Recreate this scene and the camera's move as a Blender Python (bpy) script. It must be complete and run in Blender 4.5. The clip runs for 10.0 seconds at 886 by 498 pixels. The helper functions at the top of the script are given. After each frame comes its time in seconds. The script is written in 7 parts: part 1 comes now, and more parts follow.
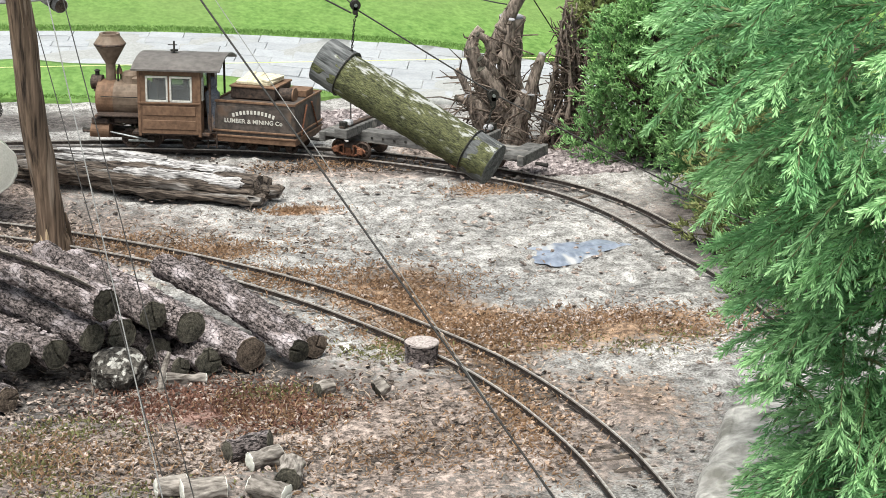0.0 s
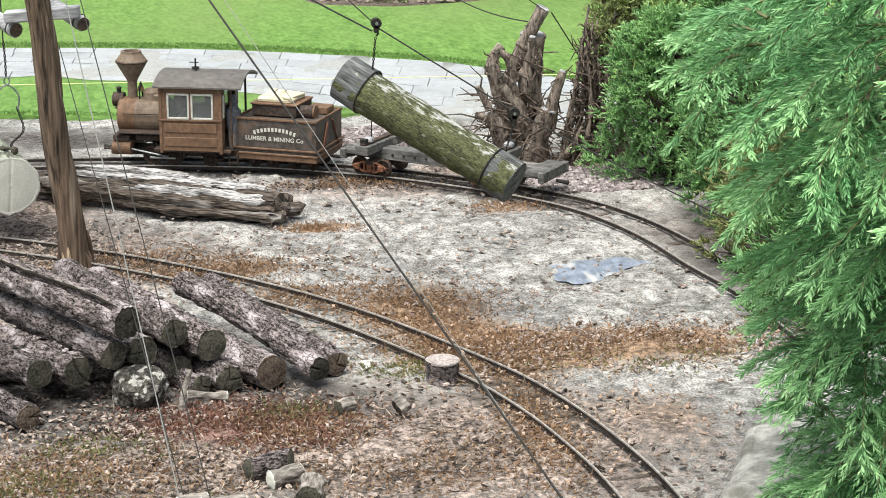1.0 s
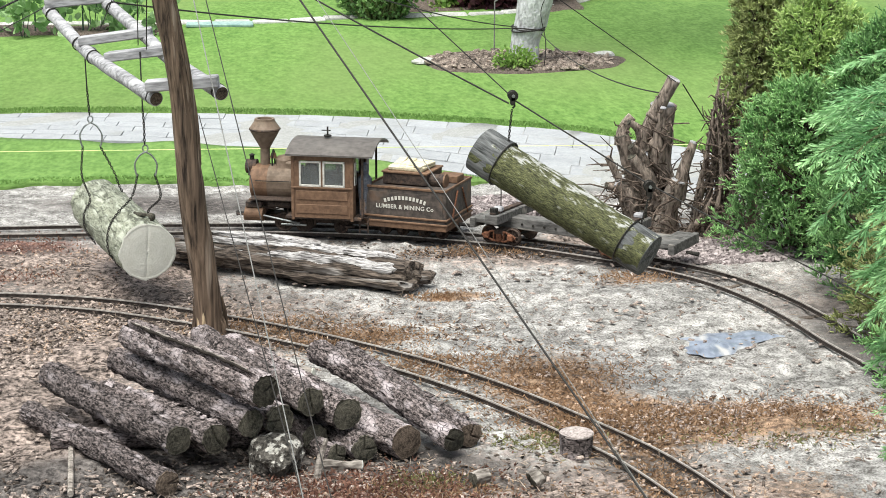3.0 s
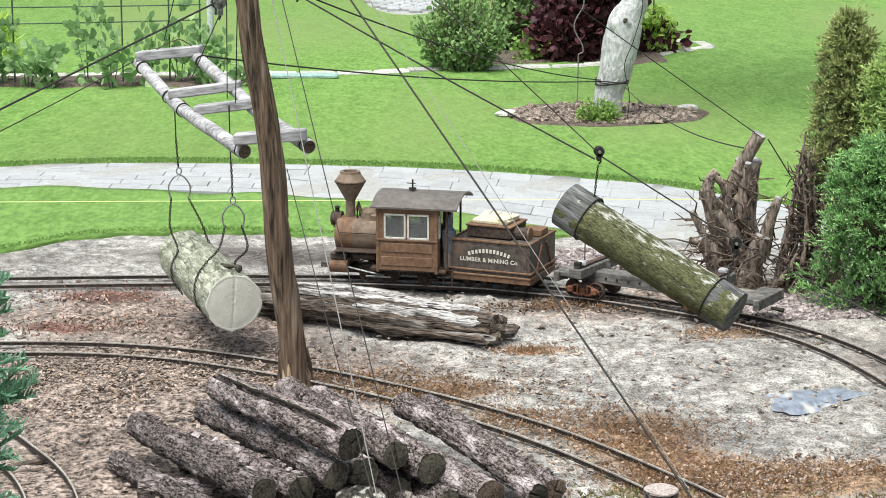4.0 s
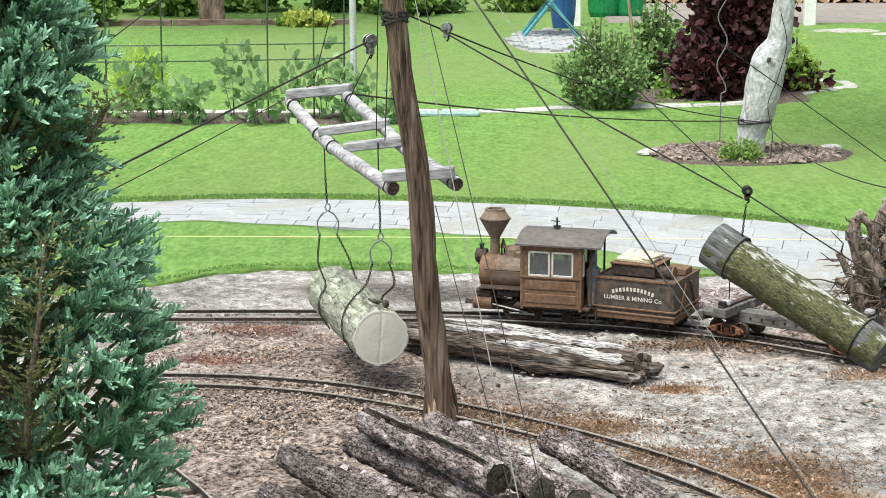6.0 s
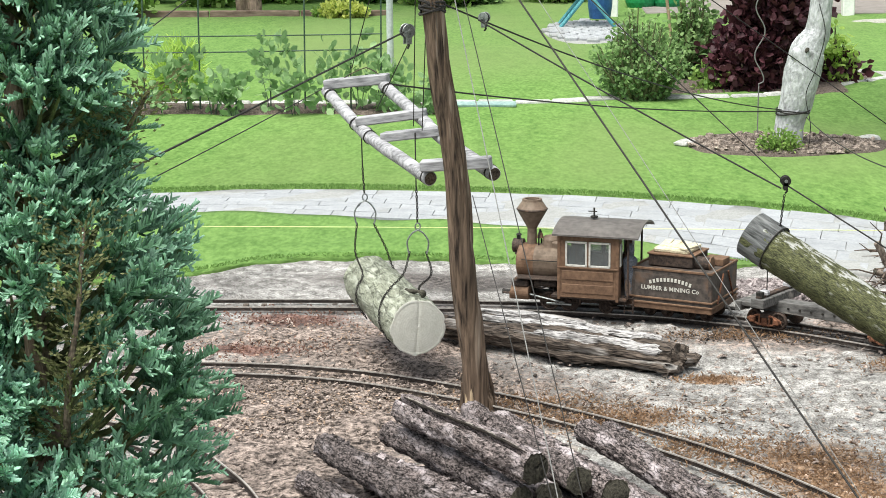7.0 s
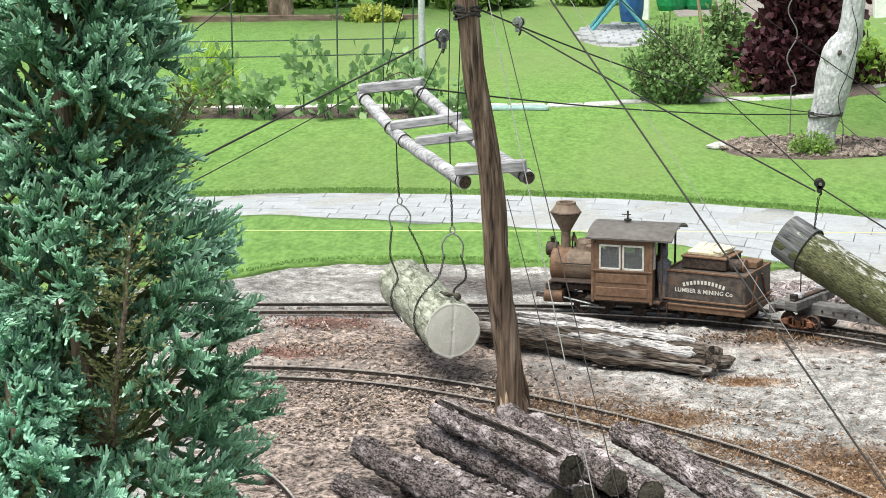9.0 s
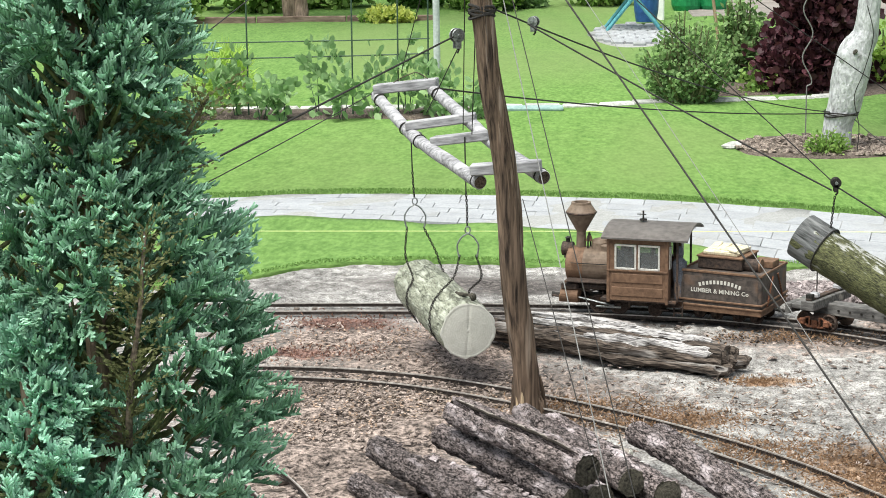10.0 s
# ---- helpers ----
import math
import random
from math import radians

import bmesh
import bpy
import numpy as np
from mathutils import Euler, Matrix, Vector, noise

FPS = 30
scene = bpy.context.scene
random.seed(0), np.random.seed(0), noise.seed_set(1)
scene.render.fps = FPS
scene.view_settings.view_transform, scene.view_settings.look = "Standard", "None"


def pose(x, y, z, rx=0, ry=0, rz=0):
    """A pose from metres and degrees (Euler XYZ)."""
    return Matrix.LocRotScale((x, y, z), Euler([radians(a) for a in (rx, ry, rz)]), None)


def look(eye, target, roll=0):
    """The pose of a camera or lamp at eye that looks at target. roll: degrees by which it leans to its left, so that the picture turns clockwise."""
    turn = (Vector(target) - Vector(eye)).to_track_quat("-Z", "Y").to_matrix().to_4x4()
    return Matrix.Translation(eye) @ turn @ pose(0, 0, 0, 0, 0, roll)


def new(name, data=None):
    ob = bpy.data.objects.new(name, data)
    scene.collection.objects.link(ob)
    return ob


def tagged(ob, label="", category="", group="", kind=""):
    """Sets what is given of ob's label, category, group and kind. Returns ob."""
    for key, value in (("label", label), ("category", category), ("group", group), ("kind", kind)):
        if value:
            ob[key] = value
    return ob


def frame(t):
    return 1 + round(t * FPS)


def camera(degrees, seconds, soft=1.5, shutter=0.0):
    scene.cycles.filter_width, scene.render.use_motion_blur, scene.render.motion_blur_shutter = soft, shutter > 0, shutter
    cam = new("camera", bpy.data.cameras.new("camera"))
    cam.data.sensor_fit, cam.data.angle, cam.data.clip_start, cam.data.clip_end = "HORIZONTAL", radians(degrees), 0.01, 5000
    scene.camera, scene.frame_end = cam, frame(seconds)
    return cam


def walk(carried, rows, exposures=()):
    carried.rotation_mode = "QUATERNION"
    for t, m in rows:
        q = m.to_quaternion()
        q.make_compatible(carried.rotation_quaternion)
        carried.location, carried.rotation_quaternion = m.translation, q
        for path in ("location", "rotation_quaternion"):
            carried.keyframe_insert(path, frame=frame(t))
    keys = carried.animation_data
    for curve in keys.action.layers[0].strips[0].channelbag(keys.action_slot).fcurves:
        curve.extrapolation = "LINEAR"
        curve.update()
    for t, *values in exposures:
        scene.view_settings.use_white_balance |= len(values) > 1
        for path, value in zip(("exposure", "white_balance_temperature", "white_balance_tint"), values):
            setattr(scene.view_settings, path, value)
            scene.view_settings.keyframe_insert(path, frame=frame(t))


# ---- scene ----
# The plan below is drawn with a track gauge of 45 mm; SIZE brings it to the true gauge, 127 mm.
SIZE = 127 / 45

cam = camera(25.98, 10.0, soft=0.9)
PATH = [
    (0, (0.1129, 0.0548, 1.6538), (1.0307, 5.3904, 0.0576), 0.526),
    (0.5, (0.1115, 0.0536, 1.6583), (1.0084, 5.3975, 0.0770), 0.447),
    (1, (0.1112, 0.0545, 1.6620), (0.9723, 5.4119, 0.1075), 0.378),
    (1.5, (0.0954, 0.0567, 1.6719), (0.9088, 5.4305, 0.1490), 0.315),
    (2, (0.0770, 0.0627, 1.6739), (0.8187, 5.4585, 0.1913), 0.307),
    (2.5, (0.0604, 0.0598, 1.6820), (0.7089, 5.4793, 0.2438), 0.262),
    (4, (0.0291, 0.0381, 1.7091), (0.3418, 5.5355, 0.4682), 0.174),
    (4.5, (0.0164, 0.0285, 1.7210), (0.2184, 5.5451, 0.5433), 0.125),
    (5, (0.0065, 0.0147, 1.7221), (0.1030, 5.5423, 0.5842), 0.067),
    (5.5, (0.0000, 0.0000, 1.7216), (0.0000, 5.5310, 0.5963), 0.000),
    (6, (-0.0085, -0.0087, 1.7179), (-0.0900, 5.5203, 0.5848), -0.104),
    (7.5, (-0.0116, -0.0116, 1.7128), (-0.2286, 5.5076, 0.5509), -0.353),
    (8, (-0.0121, -0.0192, 1.7153), (-0.2486, 5.4999, 0.5563), -0.433),
    (8.5, (-0.0181, -0.0325, 1.7187), (-0.2740, 5.4870, 0.5650), -0.487),
    (9, (-0.0237, -0.0457, 1.7199), (-0.3011, 5.4743, 0.5732), -0.576),
    (9.5, (-0.0248, -0.0440, 1.7173), (-0.3246, 5.4757, 0.5755), -0.692),
    (10, (-0.0248, -0.0384, 1.7159), (-0.3463, 5.4796, 0.5726), -0.797),
]
walk(cam, [(t, look(eye, target, roll)) for t, eye, target, roll in PATH],
     exposures=[(0, 0.95, 6400, 3), (10, 0.95, 6400, 3)])

# ---- sky and sun: a bright overcast afternoon ----
SUN_ELEVATION, SUN_TURN = 69, 216
world = bpy.data.worlds.new("overcast_sky")
scene.world = world
world.use_nodes = True
wn, wl = world.node_tree.nodes, world.node_tree.links
sky = wn.new("ShaderNodeTexSky")
sky.sky_type, sky.sun_disc = "NISHITA", False
sky.sun_elevation, sky.sun_rotation = radians(SUN_ELEVATION), radians(SUN_TURN)
sky.air_density, sky.dust_density, sky.ozone_density = 1.0, 4.0, 1.0
wn["Background"].inputs["Strength"].default_value = 0.102
veil = wn.new("ShaderNodeHueSaturation")
veil.inputs["Saturation"].default_value = 0.4
wl.new(sky.outputs["Color"], veil.inputs["Color"])
wl.new(veil.outputs["Color"], wn["Background"].inputs["Color"])
sun = new("sun", bpy.data.lights.new("sun", "SUN"))
sun.data.energy, sun.data.angle, sun.data.color = 2.75, radians(40), (1.0, 0.95, 0.885)
se, sr = radians(SUN_ELEVATION), radians(SUN_TURN)
sun.matrix_world = look((0, 0, 5), Vector((0, 0, 5)) - Vector((math.sin(sr) * math.cos(se), math.cos(sr) * math.cos(se), math.sin(se))))


# ---- materials ----
def material(name, low, high, scale, rough=0.85, metal=0.0, bump=0.4, depth=0.001, spot=None, spot_scale=30.0, spot_at=(0.5, 0.65),
             stretch=(1, 1, 1), vary=0.0, fine=4.0, island=False, specular=0.3, clear=0.0, span=(0.36, 0.64), plates=None, worn=None):
    """Two scales of noise between two colours, an optional third colour in blotches, and relief from the finer noise."""
    m = bpy.data.materials.new(name)
    m.use_nodes = True
    n, k = m.node_tree.nodes, m.node_tree.links
    b = n["Principled BSDF"]
    b.inputs["Roughness"].default_value, b.inputs["Metallic"].default_value = rough, metal
    b.inputs["Specular IOR Level"].default_value = specular
    b.inputs["Coat Weight"].default_value = clear
    co, mp, info = n.new("ShaderNodeTexCoord"), n.new("ShaderNodeMapping"), n.new("ShaderNodeObjectInfo")
    mp.inputs["Scale"].default_value = [q / SIZE for q in stretch]
    k.new(co.outputs["Object"], mp.inputs["Vector"])
    shift = n.new("ShaderNodeMath")
    shift.operation = "MULTIPLY"
    shift.inputs[1].default_value = 7.0
    k.new(info.outputs["Random"], shift.inputs[0])
    k.new(shift.outputs[0], mp.inputs["Location"])
    big, small = n.new("ShaderNodeTexNoise"), n.new("ShaderNodeTexNoise")
    big.inputs["Scale"].default_value, big.inputs["Detail"].default_value, big.inputs["Roughness"].default_value = scale, 7.0, 0.65
    small.inputs["Scale"].default_value, small.inputs["Detail"].default_value = scale * fine, 5.0
    k.new(mp.outputs[0], big.inputs["Vector"]), k.new(mp.outputs[0], small.inputs["Vector"])
    mix = n.new("ShaderNodeMath")
    mix.operation = "ADD"
    k.new(big.outputs["Fac"], mix.inputs[0]), k.new(small.outputs["Fac"], mix.inputs[1])
    ramp = n.new("ShaderNodeValToRGB")
    half = n.new("ShaderNodeMath")
    half.operation = "MULTIPLY"
    half.inputs[1].default_value = 0.5
    k.new(mix.outputs[0], half.inputs[0])
    ramp.color_ramp.elements[0].position, ramp.color_ramp.elements[1].position = span
    ramp.color_ramp.elements[0].color, ramp.color_ramp.elements[1].color = (*low, 1), (*high, 1)
    k.new(half.outputs[0], ramp.inputs["Fac"])
    colour = ramp.outputs["Color"]
    if spot:
        sp, sr_ = n.new("ShaderNodeTexNoise"), n.new("ShaderNodeMapRange")
        sp.inputs["Scale"].default_value, sp.inputs["Detail"].default_value = spot_scale, 5.0
        k.new(mp.outputs[0], sp.inputs["Vector"])
        sr_.inputs["From Min"].default_value, sr_.inputs["From Max"].default_value = spot_at
        k.new(sp.outputs["Fac"], sr_.inputs["Value"])
        mx = n.new("ShaderNodeMix")
        mx.data_type = "RGBA"
        k.new(sr_.outputs[0], mx.inputs[0]), k.new(colour, mx.inputs[6])
        mx.inputs[7].default_value = (*spot, 1)
        colour = mx.outputs[2]
    if plates:
        # bark plates parted by dark fissures
        bend, addv, cell, gap = n.new("ShaderNodeTexNoise"), n.new("ShaderNodeMix"), n.new("ShaderNodeTexVoronoi"), n.new("ShaderNodeMapRange")
        bend.inputs["Scale"].default_value = plates[0] * 0.8
        addv.data_type = "VECTOR"
        addv.inputs[0].default_value = 0.9 / plates[0]
        cell.feature, cell.inputs["Scale"].default_value = "DISTANCE_TO_EDGE", plates[0]
        k.new(mp.outputs[0], bend.inputs["Vector"]), k.new(mp.outputs[0], addv.inputs[4]), k.new(bend.outputs["Color"], addv.inputs[5])
        k.new(addv.outputs[1], cell.inputs["Vector"]), k.new(cell.outputs["Distance"], gap.inputs["Value"])
        gap.inputs["From Min"].default_value, gap.inputs["From Max"].default_value = plates[1] * 0.15, plates[1]
        # fissures break off here and there
        rift, most = n.new("ShaderNodeMapRange"), n.new("ShaderNodeMath")
        rift.inputs["From Min"].default_value, rift.inputs["From Max"].default_value = 0.44, 0.58
        rift.inputs["To Min"].default_value = plates[2]
        k.new(big.outputs["Fac"], rift.inputs["Value"])
        most.operation = "MAXIMUM"
        k.new(gap.outputs[0], most.inputs[0]), k.new(rift.outputs[0], most.inputs[1])
        gap = most
        deep = n.new("ShaderNodeMix")
        deep.data_type = "RGBA"
        k.new(gap.outputs[0], deep.inputs[0]), k.new(colour, deep.inputs[7])
        deep.inputs[6].default_value = (*[c * 0.4 for c in low], 1)
        colour = deep.outputs[2]
        both = n.new("ShaderNodeMath")
        both.operation = "MULTIPLY_ADD"
        both.inputs[1].default_value = 0.7
        k.new(gap.outputs[0], both.inputs[0]), k.new(half.outputs[0], both.inputs[2])
        half = both
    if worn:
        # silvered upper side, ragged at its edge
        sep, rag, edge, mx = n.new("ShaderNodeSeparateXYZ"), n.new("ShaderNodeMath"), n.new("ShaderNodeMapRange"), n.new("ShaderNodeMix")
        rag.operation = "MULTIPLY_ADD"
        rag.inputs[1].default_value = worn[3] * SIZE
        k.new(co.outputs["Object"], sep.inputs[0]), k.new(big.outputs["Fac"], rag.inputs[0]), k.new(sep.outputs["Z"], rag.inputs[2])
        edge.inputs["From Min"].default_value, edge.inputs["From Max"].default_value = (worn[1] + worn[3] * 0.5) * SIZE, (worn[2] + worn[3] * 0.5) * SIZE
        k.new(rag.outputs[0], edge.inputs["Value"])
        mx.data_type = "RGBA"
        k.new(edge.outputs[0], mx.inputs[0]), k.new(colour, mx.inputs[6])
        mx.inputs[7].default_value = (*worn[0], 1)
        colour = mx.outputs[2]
    if vary:
        hs, geo, span = n.new("ShaderNodeHueSaturation"), n.new("ShaderNodeNewGeometry"), n.new("ShaderNodeMapRange")
        span.inputs["To Min"].default_value, span.inputs["To Max"].default_value = 1 - vary, 1 + vary
        k.new(geo.outputs["Random Per Island"] if island else info.outputs["Random"], span.inputs["Value"])
        k.new(span.outputs[0], hs.inputs["Value"]), k.new(colour, hs.inputs["Color"])
        colour = hs.outputs["Color"]
    k.new(colour, b.inputs["Base Color"])
    if bump:
        bp = n.new("ShaderNodeBump")
        bp.inputs["Strength"].default_value, bp.inputs["Distance"].default_value = bump, depth * SIZE
        k.new(half.outputs[0], bp.inputs["Height"]), k.new(bp.outputs[0], b.inputs["Normal"])
    return m


def cut_material(name, low, high, vary, scale=190, ring=0.2):
    """Sawn end grain: growth rings round the log's own axis, with stains."""
    m = material(name, low, high, 90, rough=0.95, bump=0.6, depth=0.0016, vary=vary, fine=5, span=(0.38, 0.62))
    n, k = m.node_tree.nodes, m.node_tree.links
    b = n["Principled BSDF"]
    colour = b.inputs["Base Color"].links[0].from_socket
    co, mp, wave, span, mx = n.new("ShaderNodeTexCoord"), n.new("ShaderNodeMapping"), n.new("ShaderNodeTexWave"), n.new("ShaderNodeMapRange"), n.new("ShaderNodeHueSaturation")
    mp.inputs["Scale"].default_value = (1 / SIZE, 1 / SIZE, 1 / SIZE)
    wave.wave_type, wave.rings_direction = "RINGS", "X"
    wave.inputs["Scale"].default_value, wave.inputs["Distortion"].default_value, wave.inputs["Detail"].default_value, wave.inputs["Detail Scale"].default_value = scale, 2.5, 3.0, 0.6
    span.inputs["To Min"].default_value, span.inputs["To Max"].default_value = 1 - ring, 1 + ring * 0.6
    k.new(co.outputs["Object"], mp.inputs["Vector"]), k.new(mp.outputs[0], wave.inputs["Vector"]), k.new(wave.outputs["Fac"], span.inputs["Value"])
    k.new(span.outputs[0], mx.inputs["Value"]), k.new(colour, mx.inputs["Color"]), k.new(mx.outputs["Color"], b.inputs["Base Color"])
    return m


def leaf_material(name, dark, light, tip=None, rough=0.55, glow_through=0.42):
    """Leaves: each blade its own shade; lighter where the mesh marks it, for young growth and for tips painted as lit.
    """
    m = bpy.data.materials.new(name)
    m.use_nodes = True
    n, k = m.node_tree.nodes, m.node_tree.links
    b = n["Principled BSDF"]
    b.inputs["Roughness"].default_value, b.inputs["Specular IOR Level"].default_value = rough, 0.25
    geo, ramp = n.new("ShaderNodeNewGeometry"), n.new("ShaderNodeValToRGB")
    ramp.color_ramp.elements[0].color, ramp.color_ramp.elements[1].color = (*dark, 1), (*light, 1)
    co, ns, add = n.new("ShaderNodeTexCoord"), n.new("ShaderNodeTexNoise"), n.new("ShaderNodeMath")
    ns.inputs["Scale"].default_value = 18.0 / SIZE
    add.operation = "MULTIPLY_ADD"
    add.inputs[1].default_value = 0.6
    k.new(co.outputs["Object"], ns.inputs["Vector"])
    sub = n.new("ShaderNodeMath")
    sub.operation = "SUBTRACT"
    sub.inputs[1].default_value = 0.3
    k.new(ns.outputs["Fac"], sub.inputs[0])
    k.new(geo.outputs["Random Per Island"], add.inputs[0]), k.new(sub.outputs[0], add.inputs[2]), k.new(add.outputs[0], ramp.inputs["Fac"])
    colour = ramp.outputs["Color"]
    if tip:
        at, mx = n.new("ShaderNodeAttribute"), n.new("ShaderNodeMix")
        at.attribute_name = "young"
        mx.data_type = "RGBA"
        mx.inputs[7].default_value = (*tip, 1)
        k.new(at.outputs["Fac"], mx.inputs[0]), k.new(colour, mx.inputs[6])
        colour = mx.outputs[2]
    k.new(colour, b.inputs["Base Color"])
    tr, ms = n.new("ShaderNodeBsdfTranslucent"), n.new("ShaderNodeMixShader")
    ms.inputs[0].default_value = glow_through
    k.new(colour, tr.inputs["Color"]), k.new(b.outputs[0], ms.inputs[1]), k.new(tr.outputs[0], ms.inputs[2])
    k.new(ms.outputs[0], n["Material Output"].inputs["Surface"])
    return m


def ground_material():
    """Pale sand with straw-brown moss, red sorrel and dark ballast and ground where the mesh's cover says so."""
    m = material("yard_ground", (0.125, 0.114, 0.108), (0.485, 0.468, 0.455), 75, rough=0.95, bump=0.9, depth=0.004, fine=6.0, span=(0.405, 0.60))
    n, k = m.node_tree.nodes, m.node_tree.links
    b = n["Principled BSDF"]
    colour = b.inputs["Base Color"].links[0].from_socket
    co, ns = n.new("ShaderNodeTexCoord"), n.new("ShaderNodeTexNoise")
    ns.inputs["Scale"].default_value, ns.inputs["Detail"].default_value, ns.inputs["Roughness"].default_value = 140.0 / SIZE, 6.0, 0.75
    k.new(co.outputs["Object"], ns.inputs["Vector"])
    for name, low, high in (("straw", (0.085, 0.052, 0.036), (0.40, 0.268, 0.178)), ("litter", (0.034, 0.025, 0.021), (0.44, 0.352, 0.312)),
                            ("dark_ground", (0.035, 0.030, 0.029), (0.19, 0.168, 0.16)), ("sorrel", (0.06, 0.032, 0.028), (0.27, 0.165, 0.138))):
        at, ramp, mul, mx = n.new("ShaderNodeAttribute"), n.new("ShaderNodeValToRGB"), n.new("ShaderNodeMapRange"), n.new("ShaderNodeMix")
        at.attribute_name = name
        ramp.color_ramp.elements[0].position, ramp.color_ramp.elements[1].position = 0.41, 0.61
        ramp.color_ramp.elements[0].color, ramp.color_ramp.elements[1].color = (*low, 1), (*high, 1)
        k.new(ns.outputs["Fac"], ramp.inputs["Fac"])
        addn = n.new("ShaderNodeMath")
        addn.operation = "ADD"
        k.new(at.outputs["Fac"], addn.inputs[0]), k.new(ns.outputs["Fac"], addn.inputs[1])
        mul.inputs["From Min"].default_value, mul.inputs["From Max"].default_value = 0.8, 1.15
        k.new(addn.outputs[0], mul.inputs["Value"])
        mx.data_type = "RGBA"
        k.new(mul.outputs[0], mx.inputs[0]), k.new(colour, mx.inputs[6]), k.new(ramp.outputs["Color"], mx.inputs[7])
        colour = mx.outputs[2]
    # broad paler and duller stretches
    broad, span, hs = n.new("ShaderNodeTexNoise"), n.new("ShaderNodeMapRange"), n.new("ShaderNodeHueSaturation")
    broad.inputs["Scale"].default_value, broad.inputs["Detail"].default_value = 9.0 / SIZE, 6.0
    k.new(co.outputs["Object"], broad.inputs["Vector"]), k.new(broad.outputs["Fac"], span.inputs["Value"])
    span.inputs["From Min"].default_value, span.inputs["From Max"].default_value = 0.36, 0.62
    span.inputs["To Min"].default_value, span.inputs["To Max"].default_value = 0.72, 1.12
    patch, reach, times = n.new("ShaderNodeTexNoise"), n.new("ShaderNodeMapRange"), n.new("ShaderNodeMath")
    patch.inputs["Scale"].default_value, patch.inputs["Detail"].default_value, patch.inputs["Roughness"].default_value = 42.0 / SIZE, 4.0, 0.6
    k.new(co.outputs["Object"], patch.inputs["Vector"]), k.new(patch.outputs["Fac"], reach.inputs["Value"])
    reach.inputs["From Min"].default_value, reach.inputs["From Max"].default_value = 0.38, 0.60
    reach.inputs["To Min"].default_value, reach.inputs["To Max"].default_value = 0.66, 1.13
    times.operation = "MULTIPLY"
    k.new(span.outputs[0], times.inputs[0]), k.new(reach.outputs[0], times.inputs[1])
    k.new(times.outputs[0], hs.inputs["Value"]), k.new(colour, hs.inputs["Color"])
    k.new(hs.outputs["Color"], b.inputs["Base Color"])
    return m


GROUND = ground_material()
LAWN = material("lawn_turf", (0.072, 0.148, 0.029), (0.156, 0.264, 0.068), 60, rough=0.9, bump=0.5, depth=0.005, fine=4, spot=(0.150, 0.205, 0.070), spot_scale=3.2, spot_at=(0.46, 0.74), stretch=(0.5, 0.2, 1), span=(0.35, 0.65))
GRASS = leaf_material("grass_blades", (0.155, 0.27, 0.068), (0.21, 0.345, 0.10), glow_through=0.45)
PAVER = material("concrete_paver", (0.265, 0.272, 0.29), (0.36, 0.368, 0.388), 40, rough=0.9, bump=0.3, fine=6, spot=(0.24, 0.24, 0.23), spot_scale=9, spot_at=(0.55, 0.8), vary=0.06)
PATH_BED = material("path_joint_sand", (0.24, 0.24, 0.235), (0.34, 0.34, 0.335), 80, rough=0.95)
RAIL = material("weathered_rail", (0.018, 0.015, 0.014), (0.075, 0.060, 0.054), 60, rough=0.5, metal=0.5, bump=0.1)
RAIL_TOP = material("worn_rail_head", (0.27, 0.24, 0.22), (0.56, 0.52, 0.49), 60, rough=0.5, metal=0.35, bump=0.1)
TIE = material("dark_tie", (0.04, 0.032, 0.028), (0.15, 0.12, 0.10), 90, rough=0.9, stretch=(3, 1, 1), vary=0.3)
BARK = material("lichen_bark", (0.012, 0.009, 0.009), (0.27, 0.222, 0.218), 300, rough=0.95, bump=1.0, depth=0.0030, stretch=(0.45, 1, 1), fine=2.2, spot=(0.42, 0.365, 0.378), spot_scale=55, spot_at=(0.53, 0.66), vary=0.3, span=(0.40, 0.60), plates=(300, 0.09, 0.30))
CRACK = material("shadowed_split_wood", (0.006, 0.005, 0.004), (0.035, 0.027, 0.022), 120, rough=0.95)
PALE_BARK = material("pale_peeled_bark", (0.07, 0.058, 0.05), (0.37, 0.33, 0.30), 90, bump=0.8, depth=0.002, stretch=(0.3, 1, 1), vary=0.2)
BARK_GREEN = material("green_lichen_bark", (0.13, 0.135, 0.105), (0.36, 0.375, 0.295), 130, rough=0.95, bump=1.0, depth=0.004, stretch=(0.3, 1, 1), spot=(0.46, 0.475, 0.40), spot_scale=150, span=(0.34, 0.64), plates=(75, 0.05, 0.48))
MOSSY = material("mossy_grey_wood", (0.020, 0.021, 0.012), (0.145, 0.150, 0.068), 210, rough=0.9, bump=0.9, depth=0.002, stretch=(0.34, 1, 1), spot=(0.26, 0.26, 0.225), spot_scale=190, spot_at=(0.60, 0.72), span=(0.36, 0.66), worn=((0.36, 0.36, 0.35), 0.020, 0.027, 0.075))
MOSSY_END = material("dark_band_wood", (0.030, 0.031, 0.032), (0.165, 0.168, 0.172), 110, rough=0.9, bump=0.8, depth=0.002, stretch=(0.14, 1, 1), spot=(0.27, 0.27, 0.27), spot_scale=90, spot_at=(0.58, 0.75))
CUT_DARK = cut_material("weathered_cut_end", (0.016, 0.015, 0.012), (0.105, 0.095, 0.075), 0.35)
CUT_BROWN = cut_material("brown_cut_end", (0.026, 0.019, 0.015), (0.165, 0.125, 0.098), 0.3)
